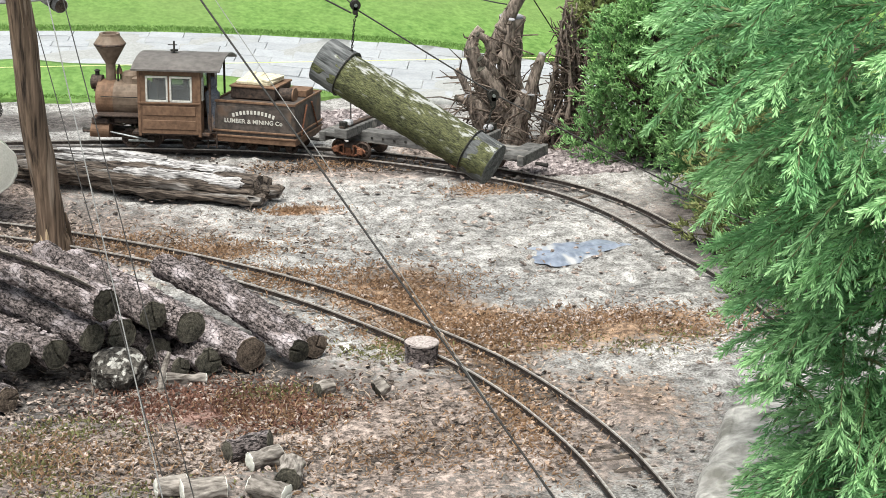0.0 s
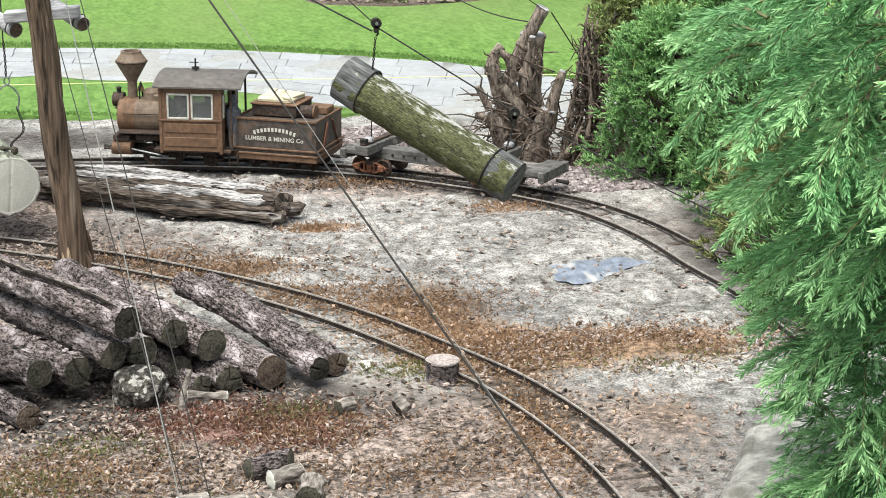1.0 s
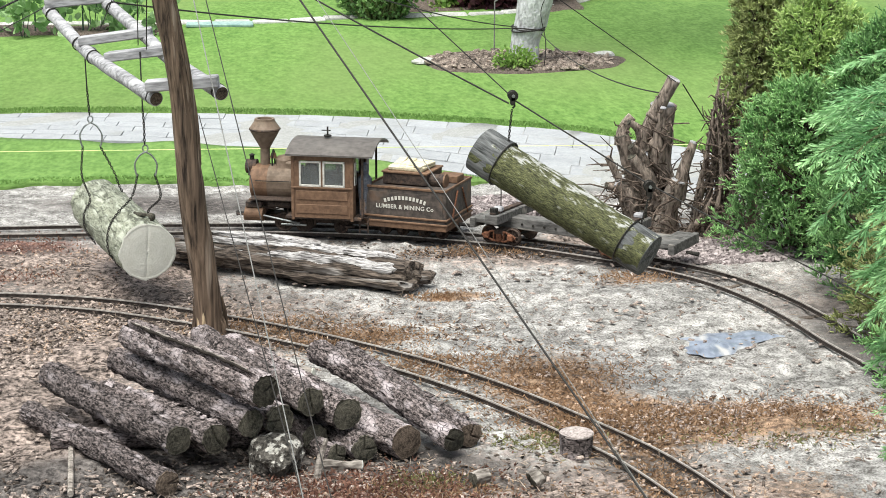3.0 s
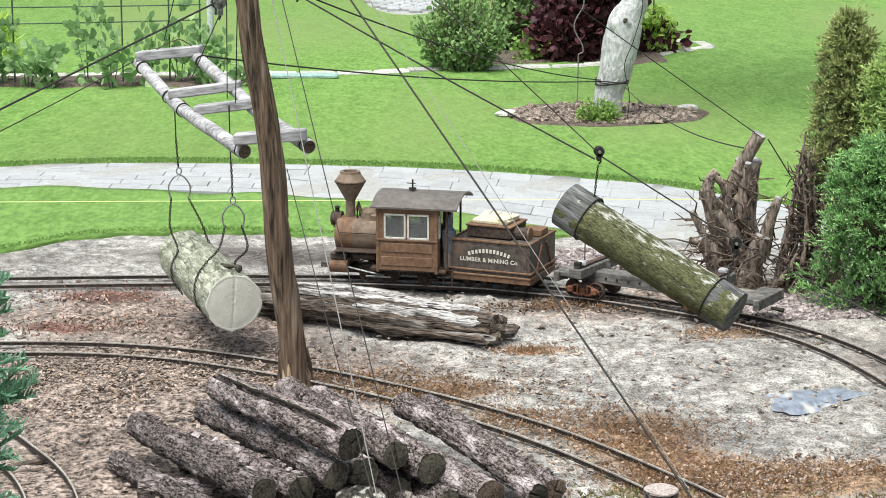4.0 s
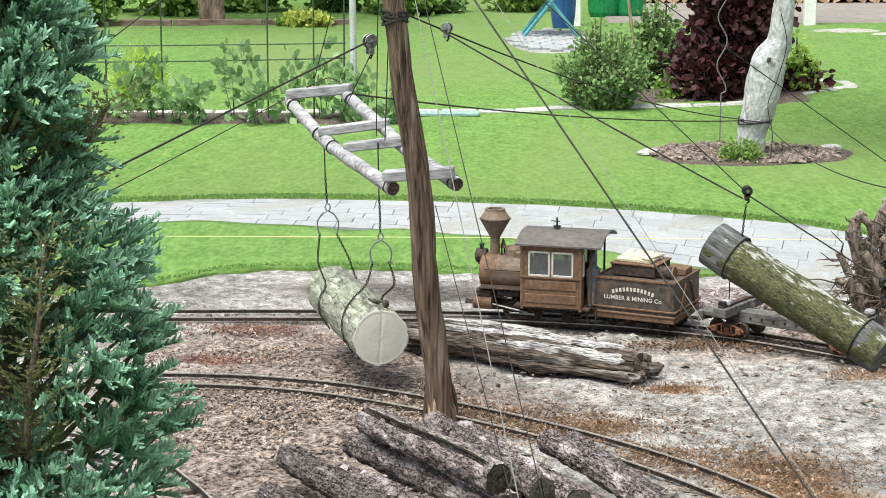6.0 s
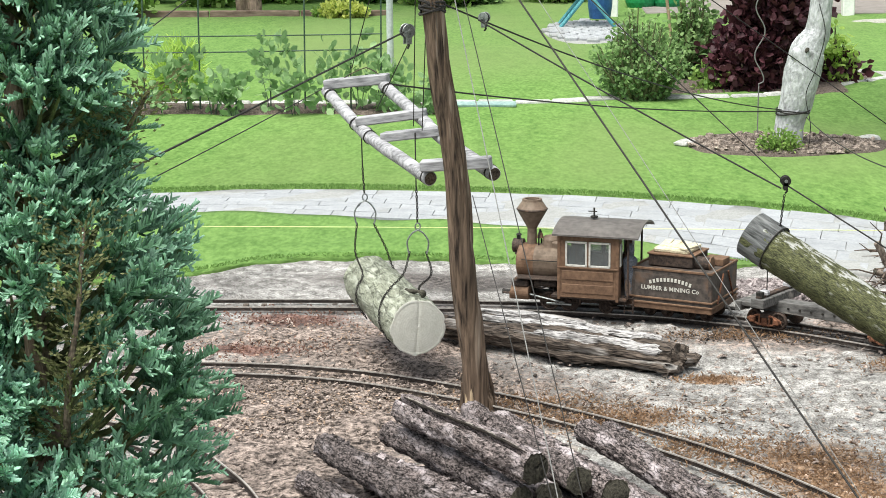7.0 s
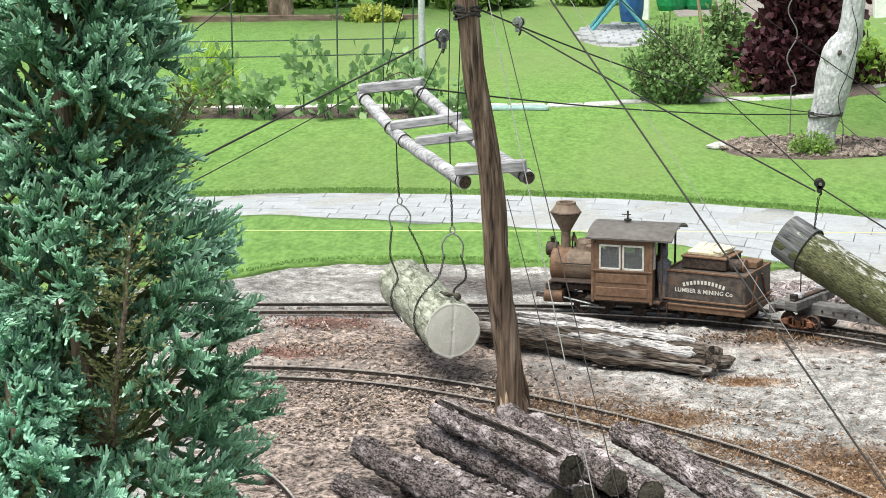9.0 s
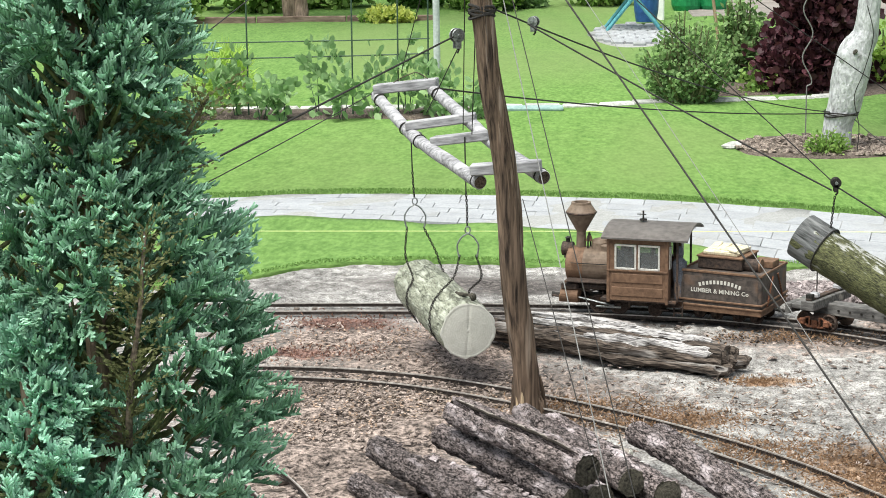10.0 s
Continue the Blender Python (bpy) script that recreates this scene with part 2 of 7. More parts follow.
CUT_PALE = cut_material("fresh_sawn_face", (0.56, 0.55, 0.495), (0.66, 0.65, 0.60), 0.0, 120, 0.03)
ROTTEN = material("rotten_grey_wood", (0.030, 0.025, 0.022), (0.53, 0.505, 0.505), 240, rough=0.95, bump=1.0, depth=0.004, stretch=(0.12, 1, 1), spot=(0.20, 0.172, 0.155), spot_scale=45, spot_at=(0.55, 0.70), span=(0.38, 0.545), fine=2.6)
ROTTEN_BROWN = material("rotten_brown_wood", (0.007, 0.0055, 0.005), (0.15, 0.118, 0.098), 230, rough=0.95, bump=1.0, depth=0.004, stretch=(0.12, 1, 1), spot=(0.30, 0.275, 0.26), spot_scale=60, spot_at=(0.58, 0.68), span=(0.40, 0.60), fine=2.6)
POLE_WOOD = material("brown_pole_wood", (0.018, 0.012, 0.009), (0.215, 0.150, 0.108), 130, rough=0.85, bump=1.0, depth=0.003, stretch=(1, 1, 0.05), fine=2.5, spot=(0.37, 0.30, 0.245), spot_scale=70, spot_at=(0.56, 0.70), span=(0.38, 0.63))
STRAW_WOOD = material("split_yellow_wood", (0.20, 0.14, 0.085), (0.46, 0.35, 0.235), 90, rough=0.9, stretch=(1, 1, 0.1))
STUMP_WOOD = material("dead_stump_bark", (0.045, 0.036, 0.030), (0.36, 0.290, 0.245), 70, rough=0.95, bump=1.0, depth=0.004, stretch=(1, 1, 0.3), spot=(0.48, 0.41, 0.36), spot_scale=45, spot_at=(0.55, 0.7), span=(0.38, 0.62))
GREY_WOOD = material("silvered_wood", (0.14, 0.138, 0.147), (0.41, 0.402, 0.425), 70, rough=0.85, bump=0.6, depth=0.0015, stretch=(0.2, 1, 1), vary=0.08, spot=(0.50, 0.49, 0.51), spot_scale=50, spot_at=(0.54, 0.66))
TWIG = material("dry_twig", (0.035, 0.026, 0.021), (0.20, 0.152, 0.124), 120, rough=0.95)
WIRE = material("dark_steel_cable", (0.012, 0.012, 0.012), (0.045, 0.04, 0.038), 300, rough=0.75, metal=0.0, bump=0.5, depth=0.0004)
WIRE_PALE = material("pale_wire", (0.13, 0.128, 0.125), (0.27, 0.265, 0.26), 300, rough=0.6, metal=0.2)
STEEL = material("galvanised_steel", (0.16, 0.17, 0.17), (0.40, 0.42, 0.42), 120, rough=0.4, metal=0.7)
BLACK_IRON = material("black_iron", (0.010, 0.010, 0.010), (0.05, 0.045, 0.04), 150, rough=0.55, metal=0.4)
RUST_BROWN = material("rusty_brown_paint", (0.098, 0.056, 0.035), (0.200, 0.118, 0.074), 45, rough=0.7, bump=0.2, spot=(0.085, 0.05, 0.034), spot_scale=35, spot_at=(0.55, 0.8))
BOILER = material("dusty_tan_boiler_paint", (0.115, 0.083, 0.060), (0.215, 0.160, 0.122), 40, rough=0.65, bump=0.2, spot=(0.11, 0.072, 0.05), spot_scale=30, spot_at=(0.56, 0.8))
RUST_DARK = material("sooty_brown_metal", (0.016, 0.012, 0.011), (0.085, 0.058, 0.046), 90, rough=0.75, bump=0.3, spot=(0.16, 0.09, 0.055), spot_scale=50, spot_at=(0.6, 0.75))
RUST_RED = material("orange_rust", (0.065, 0.028, 0.018), (0.25, 0.108, 0.06), 160, rough=0.9, bump=0.4)
ROOF = material("weathered_cab_roof", (0.075, 0.066, 0.062), (0.145, 0.130, 0.122), 30, rough=0.55, bump=0.1, spot=(0.15, 0.138, 0.13), spot_scale=14, spot_at=(0.52, 0.8))
TENDER = material("faded_black_tender", (0.036, 0.030, 0.028), (0.105, 0.085, 0.074), 40, rough=0.65, bump=0.2, spot=(0.19, 0.11, 0.065), spot_scale=28, spot_at=(0.58, 0.80))
CAR_WOOD = material("grey_painted_beam", (0.04, 0.038, 0.037), (0.165, 0.158, 0.153), 70, rough=0.8, bump=0.3, stretch=(0.3, 1, 1), spot=(0.38, 0.345, 0.31), spot_scale=45, spot_at=(0.6, 0.75))
TARP = material("cream_load", (0.44, 0.38, 0.25), (0.74, 0.68, 0.52), 90, rough=0.9, bump=0.6, depth=0.002)
WHITE_PAINT = material("white_window_paint", (0.40, 0.38, 0.35), (0.62, 0.60, 0.56), 120, rough=0.6, bump=0.1)
LETTER = material("cream_lettering", (0.44, 0.42, 0.38), (0.62, 0.60, 0.55), 200, rough=0.7, bump=0.0)
PANE = material("dim_pane", (0.46, 0.49, 0.50), (0.56, 0.585, 0.595), 60, rough=0.08, bump=0.0, specular=0.5)
PANE.node_tree.nodes["Principled BSDF"].inputs["Transmission Weight"].default_value = 0.85
DARK_CLOTH = material("dark_figure_paint", (0.05, 0.055, 0.07), (0.16, 0.17, 0.20), 150, rough=0.8, spot=(0.24, 0.17, 0.13), spot_scale=60, spot_at=(0.55, 0.65))
LIMEWASH = material("limewashed_bark", (0.28, 0.28, 0.295), (0.56, 0.56, 0.585), 70, rough=0.95, bump=1.0, depth=0.005, stretch=(1, 1, 0.45), spot=(0.20, 0.195, 0.20), spot_scale=48, spot_at=(0.60, 0.70), fine=3, span=(0.36, 0.60))
MULCH = material("bark_mulch", (0.12, 0.092, 0.076), (0.52, 0.43, 0.37), 130, rough=0.95, bump=1.0, depth=0.01, vary=0.5, island=True)
SOIL = material("garden_soil", (0.065, 0.050, 0.042), (0.19, 0.150, 0.128), 60, rough=0.95, bump=1.0, depth=0.01)
STONE = material("pale_edging_stone", (0.29, 0.285, 0.27), (0.52, 0.515, 0.50), 40, rough=0.9, bump=0.5, depth=0.004, vary=0.15)
STEP = material("flat_stepping_stone", (0.24, 0.24, 0.20), (0.38, 0.375, 0.33), 30, rough=0.9, bump=0.4, depth=0.003, vary=0.1)
ROCK = material("grey_rock", (0.28, 0.265, 0.25), (0.60, 0.57, 0.54), 28, rough=0.95, bump=0.9, depth=0.006, spot=(0.20, 0.19, 0.17), spot_scale=40)
BOULDER = material("dark_lichen_boulder", (0.012, 0.011, 0.010), (0.15, 0.135, 0.12), 70, rough=0.95, bump=1.0, depth=0.006, spot=(0.46, 0.44, 0.41), spot_scale=140, spot_at=(0.55, 0.61))
PEBBLE = material("mauve_gravel", (0.10, 0.08, 0.082), (0.40, 0.345, 0.345), 60, rough=0.9, vary=0.35, island=True)
CHIP = material("wood_chip", (0.068, 0.050, 0.043), (0.405, 0.33, 0.295), 120, rough=0.9, vary=0.5, island=True)
STRAW = material("dry_straw", (0.11, 0.08, 0.06), (0.40, 0.325, 0.265), 80, rough=0.9, bump=0, vary=0.4, island=True)
PUDDLE = material("wet_blue_liner", (0.13, 0.15, 0.20), (0.27, 0.30, 0.37), 40, rough=0.35, bump=0.2, depth=0.002, spot=(0.43, 0.42, 0.42), spot_scale=45, spot_at=(0.56, 0.66), specular=0.4, stretch=(1, 0.4, 1))
PATIO = material("beige_patio", (0.19, 0.168, 0.155), (0.27, 0.243, 0.228), 6, rough=0.9, bump=0.2)
FIREWOOD = material("split_firewood", (0.30, 0.19, 0.11), (0.66, 0.48, 0.32), 40, rough=0.9, bump=0.4, vary=0.3)
BLUE = material("blue_plastic", (0.02, 0.07, 0.20), (0.04, 0.13, 0.33), 20, rough=0.4, bump=0)
TEAL = material("teal_enamel", (0.06, 0.24, 0.28), (0.14, 0.40, 0.44), 30, rough=0.5, bump=0)
GREEN_BIN = material("green_plastic", (0.01, 0.15, 0.05), (0.03, 0.28, 0.10), 20, rough=0.45, bump=0)
WHITE_POST = material("white_post_paint", (0.68, 0.68, 0.67), (0.84, 0.84, 0.83), 25, rough=0.6, bump=0.1)
BOARD = material("greenish_board", (0.17, 0.27, 0.26), (0.32, 0.43, 0.41), 30, rough=0.7, bump=0.2)
PLANK = material("brown_edging_plank", (0.11, 0.075, 0.06), (0.27, 0.20, 0.16), 20, rough=0.95, stretch=(0.3, 1, 1))
TRELLIS = material("dark_trellis_wire", (0.02, 0.045, 0.03), (0.07, 0.11, 0.08), 60, rough=0.6)
CORD = material("yellow_cord", (0.60, 0.66, 0.24), (0.78, 0.82, 0.44), 90, rough=0.8, bump=0)
TRUNK = material("brown_tree_bark", (0.12, 0.085, 0.065), (0.36, 0.27, 0.21), 30, rough=0.95, bump=1, depth=0.01, stretch=(1, 1, 0.25))
STEM_GREEN = material("greenish_twig", (0.06, 0.075, 0.035), (0.20, 0.21, 0.10), 80, rough=0.9, bump=0)
JUNIPER = leaf_material("juniper_scale_leaves", (0.016, 0.056, 0.030), (0.25, 0.47, 0.295), tip=(0.56, 0.84, 0.66), glow_through=0.3)
JUNIPER_DARK = leaf_material("dark_juniper_leaves", (0.024, 0.070, 0.040), (0.19, 0.365, 0.23), tip=(0.45, 0.68, 0.52), glow_through=0.3)
DRY_JUNIPER = leaf_material("dry_juniper_leaves", (0.07, 0.07, 0.03), (0.26, 0.25, 0.12), tip=(0.30, 0.34, 0.16))
CEDAR = leaf_material("bright_conifer_needles", (0.010, 0.055, 0.022), (0.17, 0.42, 0.165), tip=(0.58, 0.88, 0.44), glow_through=0.28)
YEW = leaf_material("dark_hedge_leaves", (0.018, 0.062, 0.022), (0.20, 0.41, 0.14), tip=(0.44, 0.70, 0.29), glow_through=0.3)
OLIVE = leaf_material("olive_dry_conifer_leaves", (0.10, 0.112, 0.042), (0.38, 0.41, 0.17), tip=(0.58, 0.66, 0.30))
FRESH = leaf_material("yellow_green_conifer_leaves", (0.07, 0.14, 0.04), (0.32, 0.48, 0.16), tip=(0.68, 0.82, 0.34))
SHRUB = leaf_material("green_shrub_leaves", (0.035, 0.085, 0.028), (0.22, 0.36, 0.14), tip=(0.31, 0.45, 0.185))
SHRUB_LIGHT = leaf_material("light_shrub_leaves", (0.13, 0.26, 0.05), (0.40, 0.55, 0.16))
PURPLE = leaf_material("purple_smoke_leaves", (0.018, 0.007, 0.011), (0.115, 0.038, 0.050), glow_through=0.18)
YELLOW = leaf_material("yellow_flowers", (0.38, 0.46, 0.10), (0.74, 0.76, 0.24))
LIME = leaf_material("lime_feathery_leaves", (0.38, 0.56, 0.12), (0.58, 0.74, 0.21), glow_through=0.55)
BEAN = leaf_material("bean_leaves", (0.17, 0.30, 0.125), (0.40, 0.56, 0.28))
HEDGE_FAR = leaf_material("far_hedge_leaves", (0.05, 0.13, 0.03), (0.22, 0.40, 0.09))
SORREL = leaf_material("red_sorrel_leaves", (0.075, 0.034, 0.026), (0.31, 0.165, 0.12))
WEED = leaf_material("pale_moss_weed", (0.14, 0.080, 0.045), (0.45, 0.292, 0.18))

GALV = material("pale_galvanised_pipe", (0.40, 0.425, 0.45), (0.56, 0.585, 0.61), 30, rough=0.5, metal=0.1, bump=0)
JUNIPER_PALE = leaf_material("mint_juniper_leaves", (0.08, 0.21, 0.13), (0.38, 0.68, 0.50), tip=(0.70, 0.96, 0.84), glow_through=0.45)
GREEN_MOSS = leaf_material("olive_moss", (0.085, 0.09, 0.035), (0.27, 0.27, 0.115))

# ---- mesh tools ----
def waves(p, freq, seed, octaves=3):
    """Smooth noise in about -1..1 at the points p (n, 3)."""
    rng = np.random.default_rng(seed)
    out, amp = np.zeros(len(p)), 1.0
    for _ in range(octaves):
        for _ in range(5):
            d = rng.normal(size=3)
            d /= np.linalg.norm(d)
            out += amp * np.sin(p @ d * freq * rng.uniform(0.7, 1.4) + rng.uniform(0, 6.28)) / 3.2
        freq, amp = freq * 2.1, amp * 0.5
    return out


class Build:
    """Collects vertices and faces of one mesh."""

    def __init__(self):
        self.v, self.f, self.n, self.marks = [], [], 0, []

    def add(self, v, f, mark=None):
        v = np.asarray(v, float).reshape(-1, 3)
        self.f += [np.asarray(f) + self.n] if isinstance(f, np.ndarray) else [np.array([q]) + self.n for q in f]
        self.v.append(v)
        self.marks.append(np.zeros(len(v)) if mark is None else np.broadcast_to(mark, len(v)))
        self.n += len(v)
        return self

    def box(self, c, s, bevel=0.0, turn=None):
        bm = bmesh.new()
        bmesh.ops.create_cube(bm, size=1.0)
        for q in bm.verts:
            q.co = Vector((q.co.x * s[0], q.co.y * s[1], q.co.z * s[2]))
        if bevel:
            bmesh.ops.bevel(bm, geom=list(bm.edges), offset=bevel, segments=1, affect="EDGES", profile=0.5)
        m = Matrix.Translation(c) @ (turn or Matrix())
        bm.verts.index_update()
        v = [m @ q.co for q in bm.verts]
        f = [[q.index for q in face.verts] for face in bm.faces]
        bm.free()
        return self.add([tuple(q) for q in v], f)

    def tube(self, pts, radii, seg=10, caps=True, rough=0.0, freq=60.0, seed=1, flat=1.0):
        pts = np.asarray(pts, float)
        radii = np.broadcast_to(np.asarray(radii, float), len(pts))
        t = np.gradient(pts, axis=0)
        t /= np.linalg.norm(t, axis=1)[:, None] + 1e-12
        up = np.array([0, 0, 1.0]) if abs(t[0][2]) < 0.9 else np.array([1.0, 0, 0])
        a = np.cross(up, t[0])
        rows = []
        ang = np.linspace(0, 2 * np.pi, seg, endpoint=False)
        for p, d, r in zip(pts, t, radii):
            a = a - d * (a @ d)
            a /= np.linalg.norm(a) + 1e-12
            b = np.cross(d, a)
            rows.append(p + r * (np.cos(ang)[:, None] * a + flat * np.sin(ang)[:, None] * b))
        v = np.concatenate(rows)
        if rough:
            centre = np.repeat(pts, seg, axis=0)
            v = centre + (v - centre) * (1 + rough * waves(v, freq, seed))[:, None]
        i, j = np.meshgrid(np.arange(len(pts) - 1), np.arange(seg), indexing="ij")
        i, j = i.ravel(), j.ravel()
        k = (j + 1) % seg
        q = np.stack([i * seg + j, i * seg + k, (i + 1) * seg + k, (i + 1) * seg + j], 1)
        self.add(v, q)
        if caps:
            base = self.n - len(v)
            self.f.append(np.array([[base + s for s in range(seg - 1, -1, -1)]]))
            self.f.append(np.array([[base + len(v) - seg + s for s in range(seg)]]))
        return self

    def turned(self, profile, seg=20, m=None):
        """A surface of revolution round z from (radius, height) pairs."""
        ang = np.linspace(0, 2 * np.pi, seg, endpoint=False)
        v = np.array([(r * np.cos(a), r * np.sin(a), z) for r, z in profile for a in ang])
        if m is not None:
            v = np.array([tuple(m @ Vector(p)) for p in v])
        f = [[i * seg + j, i * seg + (j + 1) % seg, (i + 1) * seg + (j + 1) % seg, (i + 1) * seg + j] for i in range(len(profile) - 1) for j in range(seg)]
        return self.add(v, f + [list(range(seg))[::-1], [(len(profile) - 1) * seg + j for j in range(seg)]])

    def mesh(self, name, mat, smooth=False):
        me = bpy.data.meshes.new(name)
        v = np.concatenate(self.v) * SIZE
        me.vertices.add(len(v))
        me.vertices.foreach_set("co", v.ravel())
        sizes = np.concatenate([np.full(len(a), a.shape[1]) for a in self.f])
        loops = np.concatenate([a.ravel() for a in self.f])
        me.loops.add(len(loops))
        me.loops.foreach_set("vertex_index", loops.astype(np.int32))
        me.polygons.add(len(sizes))
        me.polygons.foreach_set("loop_start", np.concatenate([[0], np.cumsum(sizes)[:-1]]).astype(np.int32))
        me.polygons.foreach_set("use_smooth", np.full(len(sizes), smooth))
        marks = np.concatenate(self.marks)
        if marks.any():
            me.attributes.new("young", "FLOAT", "POINT").data.foreach_set("value", marks.astype(np.float32))
        me.update(calc_edges=True)
        me.materials.append(mat)
        return me


def sized(m):
    """A pose of the plan at its true size."""
    m = m.copy()
    m.translation *= SIZE
    return m


def part(name, b, mat, parent=None, label="", smooth=False, at=None, kind=""):
    """One mesh object, under a thing or a part."""
    ob = new(name, b if isinstance(b, bpy.types.Mesh) else b.mesh(name, mat, smooth))
    if parent is not None:
        ob.parent = parent
    if at is not None:
        ob.matrix_basis = sized(at)
    return tagged(ob, label, kind=kind)


def thing(name, label, category, m=None, group="", kind=""):
    """An Empty at a thing's base, for its parts."""
    ob = new(name)
    ob.empty_display_size = 0.02
    ob.matrix_basis = sized(m or Matrix())
    return tagged(ob, label, category, group, kind)


def along(a, b):
    """The pose whose x axis runs from a to b, z as near upright as may be; and the length."""
    a, b = Vector(a), Vector(b)
    x = (b - a).normalized()
    y = Vector((0, 0, 1)).cross(x).normalized()
    z = x.cross(y)
    return Matrix(((x.x, y.x, z.x, a.x), (x.y, y.y, z.y, a.y), (x.z, y.z, z.z, a.z), (0, 0, 0, 1))), (b - a).length


def smooth_line(points, step=0.01):
    """A smooth line through the points, resampled evenly."""
    p = np.asarray(points, float)
    p = np.vstack([2 * p[0] - p[1], p, 2 * p[-1] - p[-2]])
    out = []
    for i in range(1, len(p) - 2):
        for t in np.linspace(0, 1, 24, endpoint=False):
            a, b, c, d = p[i - 1 : i + 3]
            out.append(0.5 * (2 * b + (c - a) * t + (2 * a - 5 * b + 4 * c - d) * t**2 + (3 * b - a - 3 * c + d) * t**3))
    out = np.array(out + [p[-2]])
    s = np.concatenate([[0], np.cumsum(np.linalg.norm(np.diff(out, axis=0), axis=1))])
    u = np.arange(0, s[-1], step)
    return np.stack([np.interp(u, s, out[:, i]) for i in range(out.shape[1])], 1)


def blades(base, way, length, wide, rng, mark=0.0):
    """Diamond leaves: from base along way, in random roll."""
    n = len(base)
    side = np.cross(way, rng.normal(size=(n, 3)))
    side /= np.linalg.norm(side, axis=1)[:, None] + 1e-9
    length, wide = np.broadcast_to(length, n)[:, None], np.broadcast_to(wide, n)[:, None]
    mid = base + way * length * 0.5
    v = np.stack([base, mid + side * wide, base + way * length, mid - side * wide], 1).reshape(-1, 3)
    return v, np.arange(4 * n).reshape(n, 4), np.repeat(np.broadcast_to(mark, n), 4)


def round_leaves(base, way, length, wide, rng, mark=0.0):
    """Six-cornered rounded leaves, a little folded along the midrib."""
    n = len(base)
    side = np.cross(way, rng.normal(size=(n, 3)))
    side /= np.linalg.norm(side, axis=1)[:, None] + 1e-9
    up = np.cross(side, way)
    length, wide = np.broadcast_to(length, n)[:, None], np.broadcast_to(wide, n)[:, None]
    rows = [base]
    for u, w in ((0.28, 0.85), (0.68, 0.95), (1.0, 0.0), (0.68, -0.95), (0.28, -0.85)):
        rows.append(base + way * length * u + side * wide * w + up * wide * 0.25 * abs(w))
    return np.stack(rows, 1).reshape(-1, 3), np.arange(6 * n).reshape(n, 6), np.repeat(np.broadcast_to(mark, n), 6)


def unit(v):
    return v / (np.linalg.norm(v, axis=-1, keepdims=True) + 1e-9)


def fingers(b, base, way, length, count, leaf, wide, spread, rng, mark=0.0):
    """Shoots with small leaves all round them."""
    n = len(base)
    u = (np.arange(count) + rng.random((n, count))) / count
    way3 = np.repeat(way, count, axis=0)
    L = np.repeat(np.broadcast_to(length, n), count)
    r = unit(np.cross(way3, rng.normal(size=way3.shape)))
    p = np.repeat(base, count, axis=0) + way3 * (L * u.ravel())[:, None]
    d = unit(way3 * np.cos(spread) + r * np.sin(spread))
    m = np.repeat(np.broadcast_to(mark, n), count) * np.clip(0.35 + 0.65 * u.ravel(), 0, 1)
    v, f, mk = blades(p, d, leaf * (1.1 - 0.4 * u.ravel()), wide, rng, m)
    b.add(v, f, mk)



def sprigs(b, base, way, length, thick, rng, mark=0.0, rows=3):
    """Stubby scale-leaved shoots with blunt tips, three-sided, bent a little upwards."""
    n = len(base)
    L = np.broadcast_to(length, n)[:, None]
    s1 = unit(np.cross(way, rng.normal(size=(n, 3))))
    s2 = np.cross(way, s1)
    bend = np.array([0, 0, 0.16]) * L
    shape = ((0.0, 0.75), (0.62, 1.0), (1.0, 0.45)) if rows == 3 else ((0.0, 1.0), (1.0, 0.55))
    rings_ = []
    for u, r in shape:
        c = base + way * L * u + bend * u * u
        w = thick * r * rng.uniform(0.75, 1.25, (n, 1))
        rings_ += [c + w * (math.cos(a) * s1 + math.sin(a) * s2) for a in (0.3, 2.4, 4.5)]
    k = 3 * rows
    v = np.stack(rings_, 1).reshape(-1, 3)
    q = np.array([[i * 3 + j, i * 3 + (j + 1) % 3, i * 3 + 3 + (j + 1) % 3, i * 3 + 3 + j] for i in range(rows - 1) for j in range(3)])
    u = np.repeat([0.3, 0.8, 1.0] if rows == 3 else [0.5, 1.0], 3)
    b.add(v, (np.arange(n)[:, None, None] * k + q[None]).reshape(-1, 4), (np.broadcast_to(mark, n)[:, None] * u[None]).ravel())


